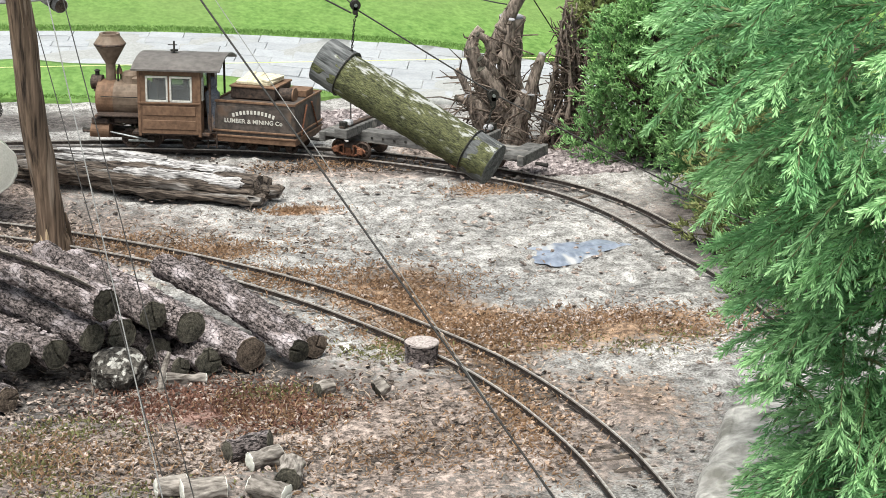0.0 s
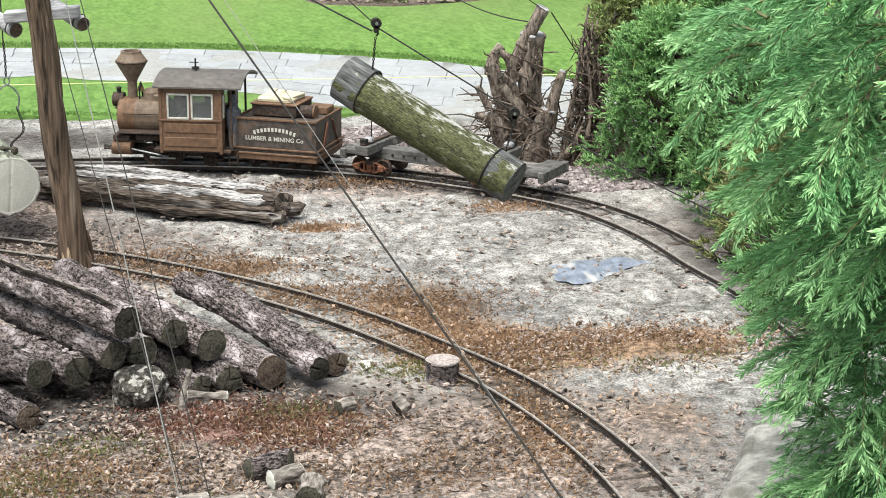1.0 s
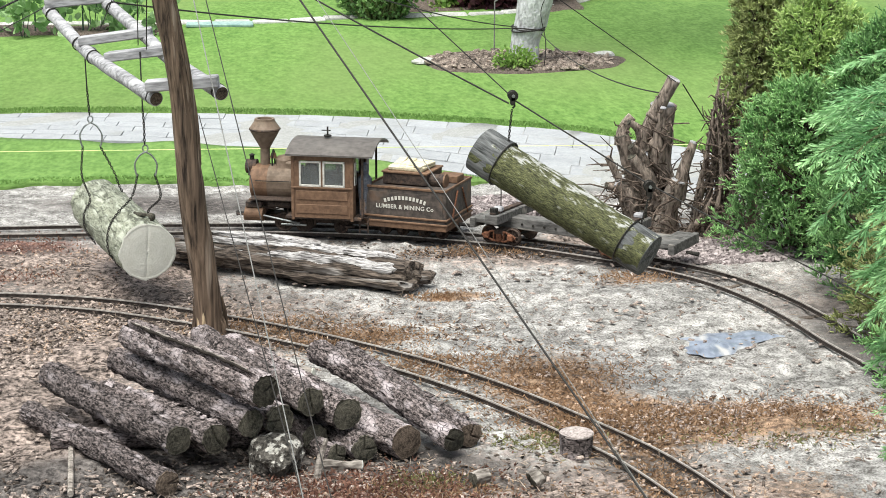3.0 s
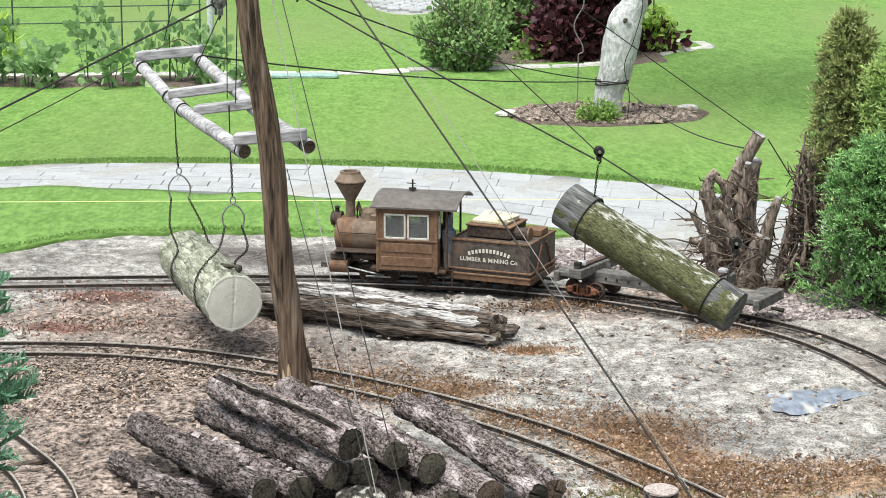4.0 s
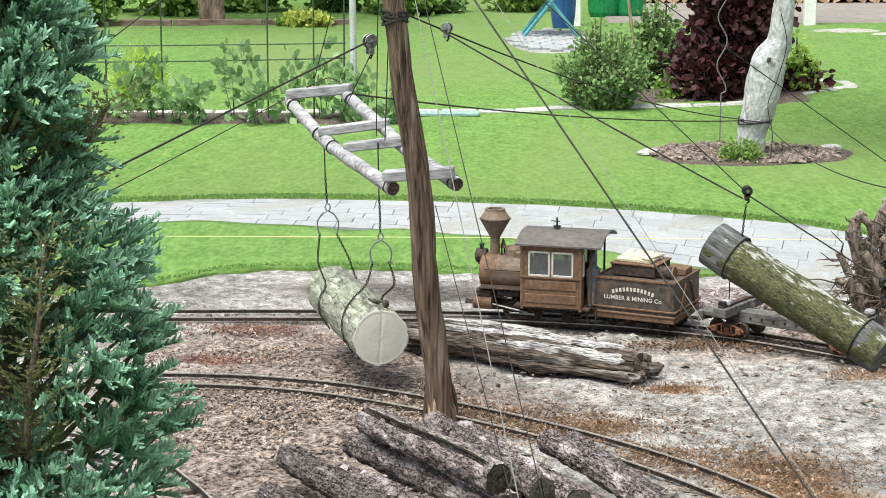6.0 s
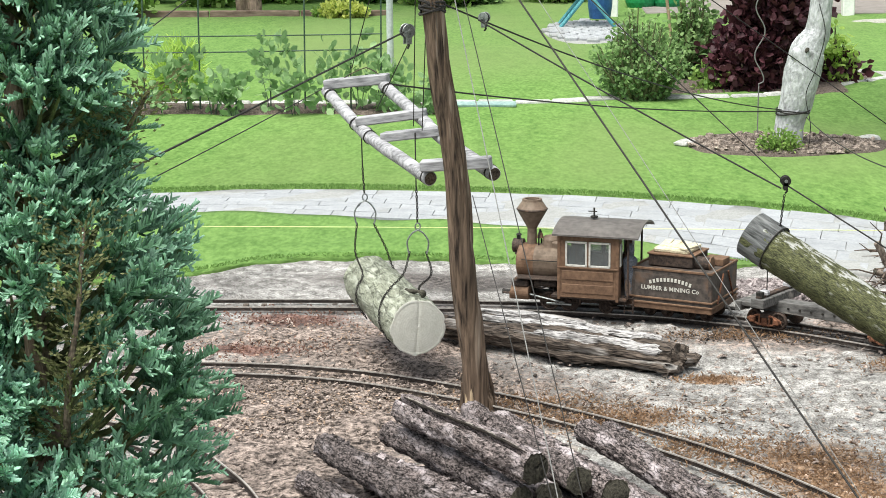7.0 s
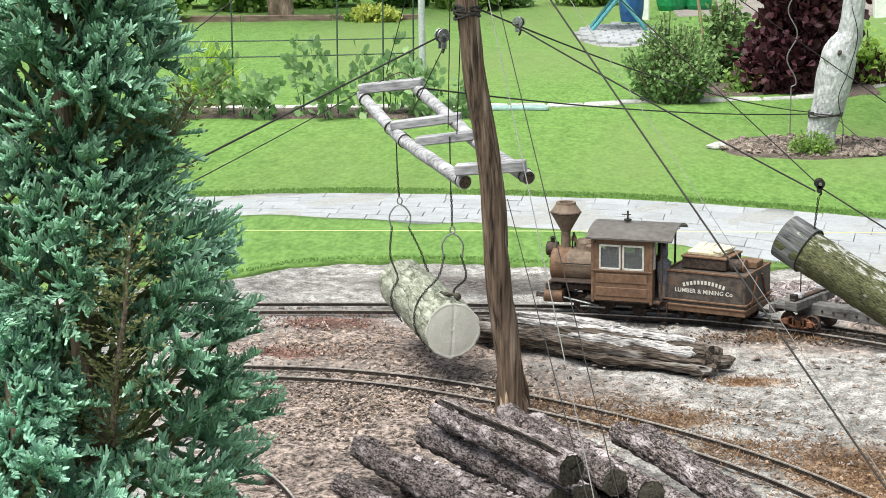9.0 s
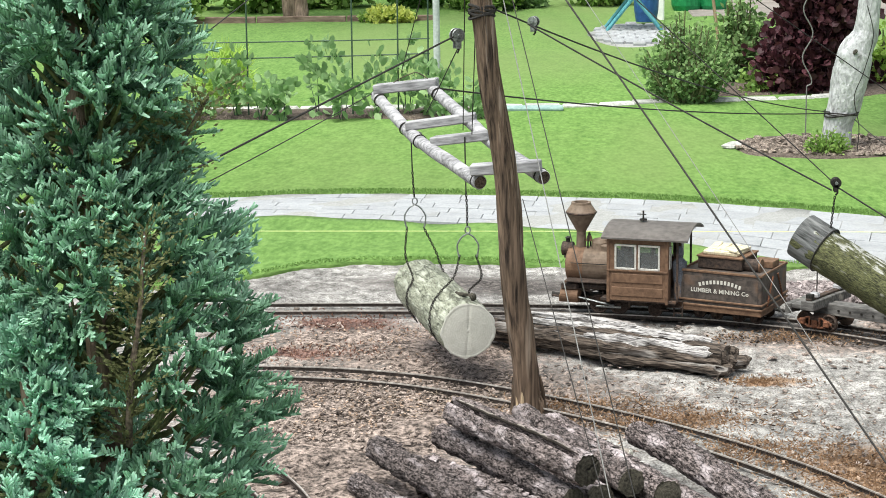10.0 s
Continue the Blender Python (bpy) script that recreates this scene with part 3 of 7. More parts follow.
def tuft(b, root, out, stems, sprays, length, reach, thick, rng, glow, spread=0.5, rows=3, fan=0.0):
    """A tuft of scale-leaved growth: stems that fan out from one root, each set with shoots, all round or in a flat spray."""
    stem = unit(out + rng.normal(size=(stems, 3)) * spread)
    L = rng.uniform(0.6, 1.1, stems) * length
    u = (np.arange(sprays) + rng.random((stems, sprays))) / sprays
    u = 0.12 + 0.88 * u
    p = root + stem[:, None] * (u * L[:, None])[:, :, None]
    p[:, :, 2] -= 0.10 * L[:, None] * u**2
    side = unit(np.cross(stem[:, None] + 0 * p, rng.normal(size=p.shape)))
    if fan:
        # shoots to either side of a plane of the stem's own
        lie = unit(np.cross(stem, unit(np.cross(stem, rng.normal(size=3) + [0, 0, 0.3]))))
        turn = np.where(np.arange(sprays) % 2, 1.0, -1.0)[None, :, None]
        side = unit(lie[:, None] * turn * fan + side * (1 - fan))
    way = unit(stem[:, None] * 0.85 + side * rng.uniform(0.35, 1.0, u.shape)[:, :, None] + [0, 0, 0.12])
    size = reach * (1.15 - 0.45 * u) * rng.uniform(0.7, 1.3, u.shape)
    # young tips paler; glow also paints some tufts as lit, others as shaded
    young = np.clip(glow * (0.25 + 0.75 * u) + rng.normal(size=u.shape) * 0.12, 0, 1)
    sprigs(b, p.reshape(-1, 3), way.reshape(-1, 3), size.ravel(), thick, rng, young.ravel(), rows)
    for k in range(stems if stems > 4 else 0):
        b.tube([root, root + stem[k] * L[k] * 0.5 - [0, 0, 0.025 * L[k]], root + stem[k] * L[k] - [0, 0, 0.1 * L[k]]], [thick * 0.9, thick * 0.7, thick * 0.4], 3, False)


# ---- the setting: ground, lawn, paved path ----
def spread_axis(lo, a, b, hi, fine, grow=1.35):
    """Coordinates that are fine between a and b and coarser out to lo and hi."""
    mid = list(np.arange(a, b, fine))
    left, right, s = [], [], fine
    x = a
    while x > lo:
        s *= grow
        x -= s
        left.append(max(x, lo))
    s, x = fine, mid[-1]
    while x < hi:
        s *= grow
        x += s
        right.append(min(x, hi))
    return np.array(left[::-1] + mid + right)


def blob(x, y, cx, cy, rx, ry):
    return np.exp(-(((x - cx) / rx) ** 2 + ((y - cy) / ry) ** 2))


FAR_LINE = smooth_line([(-1.493, 2.331), (-1.094, 2.431), (-0.697, 2.490), (-0.349, 2.505), (-0.101, 2.503), (0.046, 2.491), (0.153, 2.470), (0.219, 2.451), (0.288, 2.420), (0.346, 2.391), (0.426, 2.335), (0.500, 2.271), (0.559, 2.200), (0.597, 2.118), (0.621, 2.031), (0.637, 1.937), (0.658, 1.839), (0.668, 1.739), (0.675, 1.600)], 0.006)
NEAR_LINE = smooth_line([(-1.496, 2.038), (-0.997, 2.128), (-0.598, 2.173), (-0.341, 2.178), (-0.206, 2.154), (-0.101, 2.106), (0.026, 2.019), (0.144, 1.913), (0.237, 1.800), (0.330, 1.642), (0.368, 1.552), (0.394, 1.453), (0.410, 1.350), (0.414, 1.220), (0.404, 1.080)], 0.006)
SIDE_LINE = smooth_line([(-0.722, 2.008), (-0.504, 1.969), (-0.368, 1.891), (-0.300, 1.794), (-0.256, 1.696), (-0.232, 1.578), (-0.222, 1.449)], 0.006)


def make_ground():
    xs = spread_axis(-400, -0.75, 0.95, 400, 0.0065)
    ys = spread_axis(-400, 1.15, 2.85, 900, 0.0065)
    x, y = np.meshgrid(xs, ys)
    x, y = x.ravel(), y.ravel()
    p = np.stack([x, y, 0 * x], 1)
    near = np.clip(1.6 - np.maximum(abs(x - 0.1) / 0.85, abs(y - 2.0) / 0.85) * 1.2, 0, 1)
    z = near * (0.0028 * waves(p, 45, 3, 4) + 0.0022 * waves(p, 200, 4, 2))
    lines = np.concatenate([FAR_LINE, NEAR_LINE, SIDE_LINE])
    gap = np.full(len(x), 9.0)
    idx = np.where(near > 0)[0]
    for s in range(0, len(idx), 4000):
        q = idx[s : s + 4000]
        gap[q] = np.sqrt(((p[q, None, :2] - lines[None, ::3]) ** 2).sum(2)).min(1)
    z = np.where(gap < 0.045, np.minimum(z, 0.0) - 0.0015, z)
    z += 0.03 * blob(x, y, 0.37, 2.60, 0.10, 0.05) * 0.25
    wob = 0.22 * waves(p, 22, 8, 3)
    straw = (blob(x, y, 0.45, 1.70, 0.16, 0.055) * 1.1 + blob(x, y, 0.35, 1.70, 0.05, 0.07) + blob(x, y, 0.11, 2.0, 0.10, 0.05) * 0.8 + blob(x, y, 0.30, 1.84, 0.08, 0.09) * 0.8
             + blob(x, y, -0.05, 1.44, 0.10, 0.06) + blob(x, y, 0.24, 2.15, 0.04, 0.02) * 0.8 + blob(x, y, 0.02, 2.12, 0.09, 0.03) * 0.5 + blob(x, y, 0.36, 1.48, 0.04, 0.12) * 0.9
             + blob(x, y, 0.47, 1.50, 0.06, 0.08) * 0.6 + blob(x, y, 0.30, 2.36, 0.10, 0.03) * 0.5 + blob(x, y, 0.47, 2.22, 0.06, 0.04) * 0.5 + blob(x, y, 0.16, 1.52, 0.06, 0.05) * 0.7)
    litter = (blob(x, y, -0.22, 2.05, 0.36, 0.20) * 1.05 + blob(x, y, -0.35, 2.36, 0.22, 0.10) * 0.7 + blob(x, y, -0.15, 2.33, 0.10, 0.08) * 0.7 + blob(x, y, -0.1, 1.6, 0.2, 0.14) * 0.9 + blob(x, y, -0.22, 1.74, 0.14, 0.12) * 0.9 + blob(x, y, 0.22, 1.42, 0.17, 0.09) * 0.6
              + blob(x, y, 0.56, 2.42, 0.16, 0.08) * 0.8 + blob(x, y, 0.70, 2.1, 0.12, 0.25) * 0.7 + blob(x, y, 0.32, 2.34, 0.28, 0.08) * 0.7 + blob(x, y, 0.0, 1.40, 0.45, 0.20) * 1.5)
    # darker ground along the rails, round the log pile and before the verge
    dark_ground = np.where(y > 2.2, np.clip(1 - gap / 0.075, 0, 1) * 0.95, np.clip(1 - gap / 0.05, 0, 1) * 0.36) + blob(x, y, 0.03, 1.68, 0.15, 0.11) * 1.0 + blob(x, y, -0.02, 1.57, 0.26, 0.06) * 1.25 + blob(x, y, 0.0, 1.36, 0.33, 0.13) * 0.62 + blob(x, y, 0.0, 2.68, 0.8, 0.085) * 0.85 + blob(x, y, 0.68, 2.0, 0.06, 0.2) * 0.7
    sorrel = blob(x, y, 0.10, 1.54, 0.09, 0.055) * 1.1 + blob(x, y, -0.29, 2.44, 0.09, 0.035) * 0.9 + blob(x, y, -0.33, 2.285, 0.07, 0.025) + blob(x, y, 0.16, 1.51, 0.05, 0.03) * 0.8
    me = bpy.data.meshes.new("ground")
    w = len(xs)
    i, j = np.meshgrid(np.arange(len(ys) - 1), np.arange(w - 1), indexing="ij")
    q = (i * w + j).ravel()
    faces = np.stack([q, q + 1, q + w + 1, q + w], 1)
    b = Build().add(np.stack([x, y, z], 1), faces)
    me = b.mesh("ground", GROUND, True)
    for name, values in (("straw", straw), ("litter", litter), ("dark_ground", dark_ground), ("sorrel", sorrel)):
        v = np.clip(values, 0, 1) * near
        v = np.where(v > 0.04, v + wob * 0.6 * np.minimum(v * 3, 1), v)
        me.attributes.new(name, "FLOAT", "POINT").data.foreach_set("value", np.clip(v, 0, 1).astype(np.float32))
    return tagged(part("ground", me, GROUND), "dry sandy yard with brown moss and wood litter", "ground", kind="structure")


ground = make_ground()
rng = np.random.default_rng(5)

# edges of lawn and path, as y over x
PATH_X = [-6, -2, -0.62, -0.39, -0.16, 0.13, 0.28, 0.41, 0.56, 0.715, 0.95, 1.3]
PATH_TOP = [2.2, 3.05, 3.345, 3.384, 3.372, 3.325, 3.275, 3.218, 3.135, 2.975, 2.62, 1.9]
PATH_LOW = [1.9, 2.80, 3.165, 3.158, 3.105, 2.985, 2.855, 2.745, 2.690, 2.620, 2.30, 1.6]


def path_top(x):
    return np.interp(x, PATH_X, PATH_TOP)


def path_low(x):
    return np.interp(x, PATH_X, PATH_LOW)


def lawn_low(x):
    return np.interp(x, [-6, -0.8, -0.46, -0.38, -0.30, -0.12, 0.0, 0.2, 0.30, 0.37], [1.7, 2.55, 2.69, 2.77, 2.80, 2.798, 2.77, 2.755, 2.765, 2.765])


def strip(xs, low, high, rows, z, mat, name, label, category):
    """A sheet between two lines over x, with a rounded edge down to the ground."""
    u = np.concatenate([[0, 0.0], np.linspace(0.004, 1, rows), [1.0]])
    h = np.concatenate([[-0.004, z * 0.6], np.full(rows, z), [-0.004]])
    lo, hi = low(xs), high(xs)
    edge = 0.006 * waves(np.stack([xs, 0 * xs, 0 * xs], 1), 60, 2, 3)
    v = np.stack([np.repeat(xs, len(u)), ((lo + edge)[:, None] + (hi - lo - edge)[:, None] * u).ravel(), np.tile(h, len(xs))], 1)
    v[:, 2] += np.where(np.tile(h, len(xs)) == z, 0.003 * waves(v, 30, 9, 2), 0)
    n = len(u)
    i, j = np.meshgrid(np.arange(len(xs) - 1), np.arange(n - 1), indexing="ij")
    q = (i * n + j).ravel()
    return tagged(part(name, Build().add(v, np.stack([q, q + n, q + n + 1, q + 1], 1)), mat, smooth=True), label, category, kind="structure")


strip(np.concatenate([np.linspace(-6, -1, 12), np.linspace(-0.95, 0.37, 150)]), lawn_low, lambda x: np.maximum(path_low(x) - 0.004, lawn_low(x) + 0.002), 14, 0.007, LAWN,
      "lawn_verge", "bright green mown grass verge beside the path", "lawn")
strip(np.concatenate([np.linspace(-400, -7, 12), np.linspace(-6, -1, 12), np.linspace(-0.95, 1.3, 150), np.linspace(1.5, 400, 14)]), lambda x: path_top(x) + 0.004, lambda x: 0 * x + 600, 40, 0.009, LAWN,
      "lawn", "bright green mown garden lawn", "lawn")
# unseen lawn added round the yard; bounces less light than bare sand
tagged(part("lawn_front", Build().box((0, -199.58, 0.0), (800, 400, 0.016), 0.004), LAWN), "added mown lawn out of view behind the yard", "lawn", kind="structure")
for x_ in (-201.3, 201.2):
    tagged(part("lawn_side", Build().box((x_, 1.37, 0.0), (400, 1.9, 0.016), 0.004), LAWN), "added mown lawn out of view beside the yard", "lawn", kind="structure")
path = strip(np.linspace(-2.2, 1.2, 160), path_low, path_top, 8, 0.0050, PATH_BED, "path", "curved garden path of pale concrete pavers", "path")


# paving stones in staggered courses that follow the curve
COURSES = 6
EDGE_X = np.linspace(-1.75, 1.2, 500)
EDGES = []
for edge in (path_low(EDGE_X), path_top(EDGE_X)):
    run = np.concatenate([[0], np.cumsum(np.hypot(np.diff(EDGE_X), np.diff(edge)))])
    EDGES.append((run / run[-1], EDGE_X, edge))


def on_path(s_, u):
    """A point of the path: s_ along it and u across it, both 0 to 1."""
    a, b_ = (np.array([np.interp(s_, e[0], e[1]), np.interp(s_, e[0], e[2])]) for e in EDGES)
    return a * (1 - u) + b_ * u


for course in range(COURSES):
    at_ = rng.uniform(0, 0.02)
    while at_ < 0.97:
        l = rng.uniform(0.0165, 0.0225)
        ends, sides = (at_ + 0.0001, at_ + l - 0.0001), ((course + 0.03) / COURSES, (course + 0.97) / COURSES)
        quad = np.array([on_path(ends[0], sides[0]), on_path(ends[1], sides[0]), on_path(ends[1], sides[1]), on_path(ends[0], sides[1])])
        mid = quad.mean(0)
        quad -= mid
        h = 0.0058 + rng.uniform(0, 0.0010)
        v = [(*q, 0.0) for q in quad] + [(*(q * 0.992), h - 0.0004) for q in quad] + [(*(q * 0.97), h + rng.uniform(-0.0002, 0.0002)) for q in quad]
        f = [[8, 9, 10, 11]] + [[r_ * 4 + j, r_ * 4 + (j + 1) % 4, r_ * 4 + 4 + (j + 1) % 4, r_ * 4 + 4 + j] for r_ in range(2) for j in range(4)]
        part("paver", Build().add(v, f), PAVER, path, at=pose(mid[0], mid[1], 0.0, rng.uniform(-0.5, 0.5), rng.uniform(-0.4, 0.4)))
        at_ += l


def grass(name, x0, x1, low, high, count, length, wide, label, z=0.008):
    g = np.random.default_rng(len(name))
    x = g.uniform(x0, x1, count)
    u = g.random(count) ** 1.0
    lo, hi = low(x), high(x)
    y = lo + (hi - lo) * u
    keep = hi - lo > 0.004
    base = np.stack([x, y, np.full(count, z)], 1)[keep]
    way = unit(np.stack([g.normal(0, 0.5, count), g.normal(0, 0.5, count), np.ones(count)], 1)[keep])
    v, f, _ = blades(base, way, g.uniform(0.6, 1.3, len(base)) * length, wide, g)
    return tagged(part(name, Build().add(v, f), GRASS), label, "grass", kind="stuff")


grass("verge_grass", -1.0, 0.37, lambda x: lawn_low(x) - 0.004, lambda x: lawn_low(x) + np.clip(path_low(x) - lawn_low(x) - 0.006, 0, 0.022), 4200, 0.0036, 0.0010, "short green grass blades of the verge")
grass("lawn_edge_grass", -1.3, 1.0, lambda x: path_top(x), lambda x: path_top(x) + 0.05, 14000, 0.0045, 0.0010, "longer grass along the path's edge", 0.006)


# ---- model railway tracks ----
def offset_line(line, d):
    t = np.gradient(line, axis=0)
    t = unit(t)
    return line + d * np.stack([-t[:, 1], t[:, 0]], 1)


def rail_sweep(line, z0, z1, half):
    v, n = [], len(line)
    t = unit(np.gradient(line, axis=0))
    s = np.stack([-t[:, 1], t[:, 0]], 1)
    for w, z in ((half, z0), (half, z1), (-half, z1), (-half, z0)):
        v.append(np.column_stack([line + s * w, np.full(n, z)]))
    v = np.stack(v, 1).reshape(-1, 3)
    q = [[i * 4 + j, i * 4 + (j + 1) % 4, (i + 1) * 4 + (j + 1) % 4, (i + 1) * 4 + j] for i in range(n - 1) for j in range(4)]
    return v, np.array(q)


def make_track(line, label, gauge=0.045, ties=True, tie_gap=0.021, sunk=-0.0054):
    tr = thing("track", label, "railway track", kind="structure")
    for side in (-1, 1):
        rail_line = offset_line(line, side * gauge / 2)
        b = Build()
        b.add(*rail_sweep(rail_line, 0.0015, 0.0024, 0.0017)), b.add(*rail_sweep(rail_line, 0.0020, 0.0052, 0.0008))
        r = part("rail", b, RAIL, tr)
        part("rail_head", Build().add(*rail_sweep(rail_line, 0.0048, 0.0066, 0.0007)), RAIL_TOP, r)
    if ties:
        me = Build().box((0, 0, 0), (0.0075, 0.072, 0.004), 0.0006).mesh("tie", TIE)
        t = unit(np.gradient(line, axis=0))
        step = max(1, round(tie_gap / 0.006))
        g = np.random.default_rng(2)
        for i in range(0, len(line), step):
            buried = sunk + 0.0004 * float(blob(line[i][0], line[i][1], 0.395, 1.47, 0.03, 0.10))
            buried -= 0.0016 * max(0.0, min(1.0, (line[i][0] - 0.42) / 0.1)) * (line[i][1] > 1.7)
            if -0.75 < line[i][0] < 0.75:
                part("tie", me, TIE, tr, at=pose(line[i][0], line[i][1], buried + g.uniform(-0.0012, 0.0012), 0, 0, math.degrees(math.atan2(t[i][1], t[i][0])) + g.uniform(-2, 2)))
    return tr


make_track(FAR_LINE, "narrow model railway loop with dark weathered rails", sunk=-0.0050)
make_track(NEAR_LINE, "model railway siding half sunk in moss and sand")
make_track(SIDE_LINE, "model railway spur with bright worn rails", ties=True)


# ---- timber: logs, pole, stumps ----
def rings(n, r0, r1, length, bow, seed, jitter=0.0):
    x = np.linspace(0, length, n)
    u = x / length
    pts = np.stack([x, bow[0] * np.sin(np.pi * u) + jitter * waves(np.stack([x, 0 * x, 0 * x], 1), 18, seed), bow[1] * np.sin(np.pi * u)], 1)
    return pts, r0 + (r1 - r0) * u


def make_log(name, a, b_, r, label, bark, cut, group="", r1=None, bow=(0, 0), seed=1, rough=0.06, crack=0.0, category="log", ends=True, flake=0.0011, seam=False, curls=0):
    """A felled log from its near end a to its far end b_: bark, and a cut face at either end."""
    m, length = along(a, b_)
    t = thing(name, label, category, m, group)
    pts, radii = rings(max(14, int(length / 0.0020)), r, r1 or r * 0.9, length, bow, seed, 0.0012)
    SEG = 72 if crack else 50
    bk = Build()
    bk.tube(pts, radii, SEG, False, rough, 130, seed)
    core = np.repeat(pts, SEG, axis=0)
    q = bk.v[0] * [0.40, 1, 1]
    ridge = 0.5 - np.abs(waves(q, 760, seed + 5, 2))
    plate = np.tanh(4.0 * waves(q, 520, seed + 7, 2))
    bk.v[0] += unit(bk.v[0] - core) * (flake * (ridge + 0.75 * plate))[:, None]
    v = bk.v[0]
    if crack:
        d = v - core
        ang = np.arctan2(d[:, 2], d[:, 1])
        cut_in = np.exp(-((ang - 1.02 - 0.10 * np.sin(core[:, 0] * 32)) / 0.13) ** 2) * crack * np.clip(core[:, 0] / 0.03, 0.1, 1)
        bk.v[0] = core + d * (1 - cut_in)[:, None]
        v = bk.v[0]
    part("bark", bk, bark, t, smooth=True)
    if curls:
        g = np.random.default_rng(seed + 300)
        fl = Build()
        for _ in range(curls):
            i, a0 = g.integers(3, len(pts) - 3), g.uniform(-0.4, 3.5)
            long, wide, lift = g.uniform(0.005, 0.014), g.uniform(0.25, 0.55), g.uniform(0.0008, 0.0030)
            row = []
            for w in np.linspace(0, 1, 5):
                a = a0 + wide * w
                rr = radii[i] * 1.0 + 0.0004 + lift * w ** 2
                for x in (-0.5, 0.5):
                    row.append(pts[i] + [x * long * (1 - 0.35 * w * g.random()), rr * math.cos(a), rr * math.sin(a)])
            row = np.array(row)
            inner = pts[i] + (row - pts[i]) * [1, 0.955, 0.955]
            f = [[2 * k, 2 * k + 1, 2 * k + 3, 2 * k + 2] for k in range(4)] + [[10 + 2 * k + 2, 10 + 2 * k + 3, 10 + 2 * k + 1, 10 + 2 * k] for k in range(4)] + [[8, 9, 19, 18]]
            fl.add(np.concatenate([row, inner]), [q for q in f])
        part("bark_curl", fl, bark, t, "curled flakes of loose bark", kind="stuff")
    if crack:
        # a strip along the split where the bark has come away
        pick = np.arange(3, len(pts) - 4)
        a = 1.33 + 0.08 * np.sin(pts[pick, 0] * 32)
        line = pts[pick] + np.stack([0 * a, np.cos(a), np.sin(a)], 1) * (radii[pick] * 0.93)[:, None]
        part("bare_strip", Build().tube(line, 0.0019 * np.clip(np.sin(np.linspace(0.1, 3.0, len(pick))) * 2.5, 0.2, 1), 9, True, 0.12, 260, seed, flat=0.7), PALE_BARK, t, "tan wood bared of bark along the split", smooth=True)
        a = 1.20 + 0.08 * np.sin(pts[pick, 0] * 32) + 0.02 * np.sin(pts[pick, 0] * 210)
        line = pts[pick] + np.stack([0 * a, np.cos(a), np.sin(a)], 1) * (radii[pick] * 0.965)[:, None]
        part("split", Build().tube(line, 0.0013 * np.clip(np.sin(np.linspace(0.1, 3.0, len(pick))) * 2.5, 0.2, 1), 7, True, 0.3, 500, seed), CRACK, t, "dark split along the log")
    if ends:
        for k, (ring, out) in enumerate(((v[:SEG], -1), (v[-SEG:], 1))):
            centre = ring.mean(0)
            g = np.random.default_rng(seed + k)
            a = np.linspace(0, 2 * np.pi, SEG, endpoint=False)
            splits = [(g.uniform(0, 6.28), g.uniform(0.5, 1.0)) for _ in range(0 if seam else g.integers(0, 3))] + ([(1.62, 0.16), (4.76, 0.16)] if seam else [])
            rows = [ring]
            for s_, dome in ((0.955, 0.0006), (0.90, 0.0004), (0.7, 0.0010), (0.45, 0.0013), (0.22, 0.0012), (0.05, 0.0010)):
                spoke = (ring - centre) * [0, 1, 1]
                even = unit(spoke) * np.linalg.norm(spoke, axis=1).mean()
                row = centre + (spoke * 0.5 + even * 0.5 if s_ > 0.93 else even) * s_ + [out * dome, 0, 0]
                for at, deep in splits:
                    gap = np.abs((a - at + np.pi) % (2 * np.pi) - np.pi) * max(s_, 0.1)
                    row[:, 0] -= out * 0.0045 * deep * np.exp(-((gap / 0.05) ** 2)) * min(1.0, 1.3 - s_ * 0.4)
                rows.append(row)
            last = len(rows) - 1
            f = [[i * SEG + j, i * SEG + (j + 1) % SEG, (i + 1) * SEG + (j + 1) % SEG, (i + 1) * SEG + j] for i in range(last) for j in range(SEG)] + [[last * SEG + j for j in range(SEG)]]
            part("cut_end", Build().add(np.concatenate(rows), f), cut, t)
    return t


PILE = "logs of the log pile"
dark_logs = [((-0.062, 1.552, 0.012), (-0.198, 1.750, 0.012), 0.0118, 0.0), ((-0.054, 1.590, 0.036), (-0.181, 1.784, 0.036), 0.0139, 0.0), ((-0.023, 1.597, 0.034), (-0.129, 1.757, 0.025), 0.0146, 0.0),
             ((0.008, 1.606, 0.044), (-0.118, 1.792, 0.046), 0.0138, 0.0), ((0.020, 1.589, 0.0785), (-0.102, 1.769, 0.0785), 0.0160, 0.8), ((0.034, 1.625, 0.040), (-0.056, 1.773, 0.040), 0.0149, 0.0)]
more_logs = [((0.061, 1.630, 0.054), (-0.040, 1.840, 0.054), 0.0139, 0.0), ((0.093, 1.634, 0.040), (-0.011, 1.845, 0.040), 0.0160, 0.0), ((0.064, 1.642, 0.016), (-0.031, 1.810, 0.016), 0.0136, 0.0),
             ((0.107, 1.617, 0.013), (0.034, 1.776, 0.013), 0.0134, 0.0), ((0.145, 1.621, 0.017), (0.040, 1.817, 0.017), 0.0165, 0.0), ((0.185, 1.608, 0.022), (0.072, 1.820, 0.042), 0.0124, 0.0),
             ((0.204, 1.646, 0.013), (0.101, 1.913, 0.013), 0.0127, 0.0), ((0.082, 1.614, 0.010), (0.023, 1.737, 0.010), 0.0099, 0.0)]
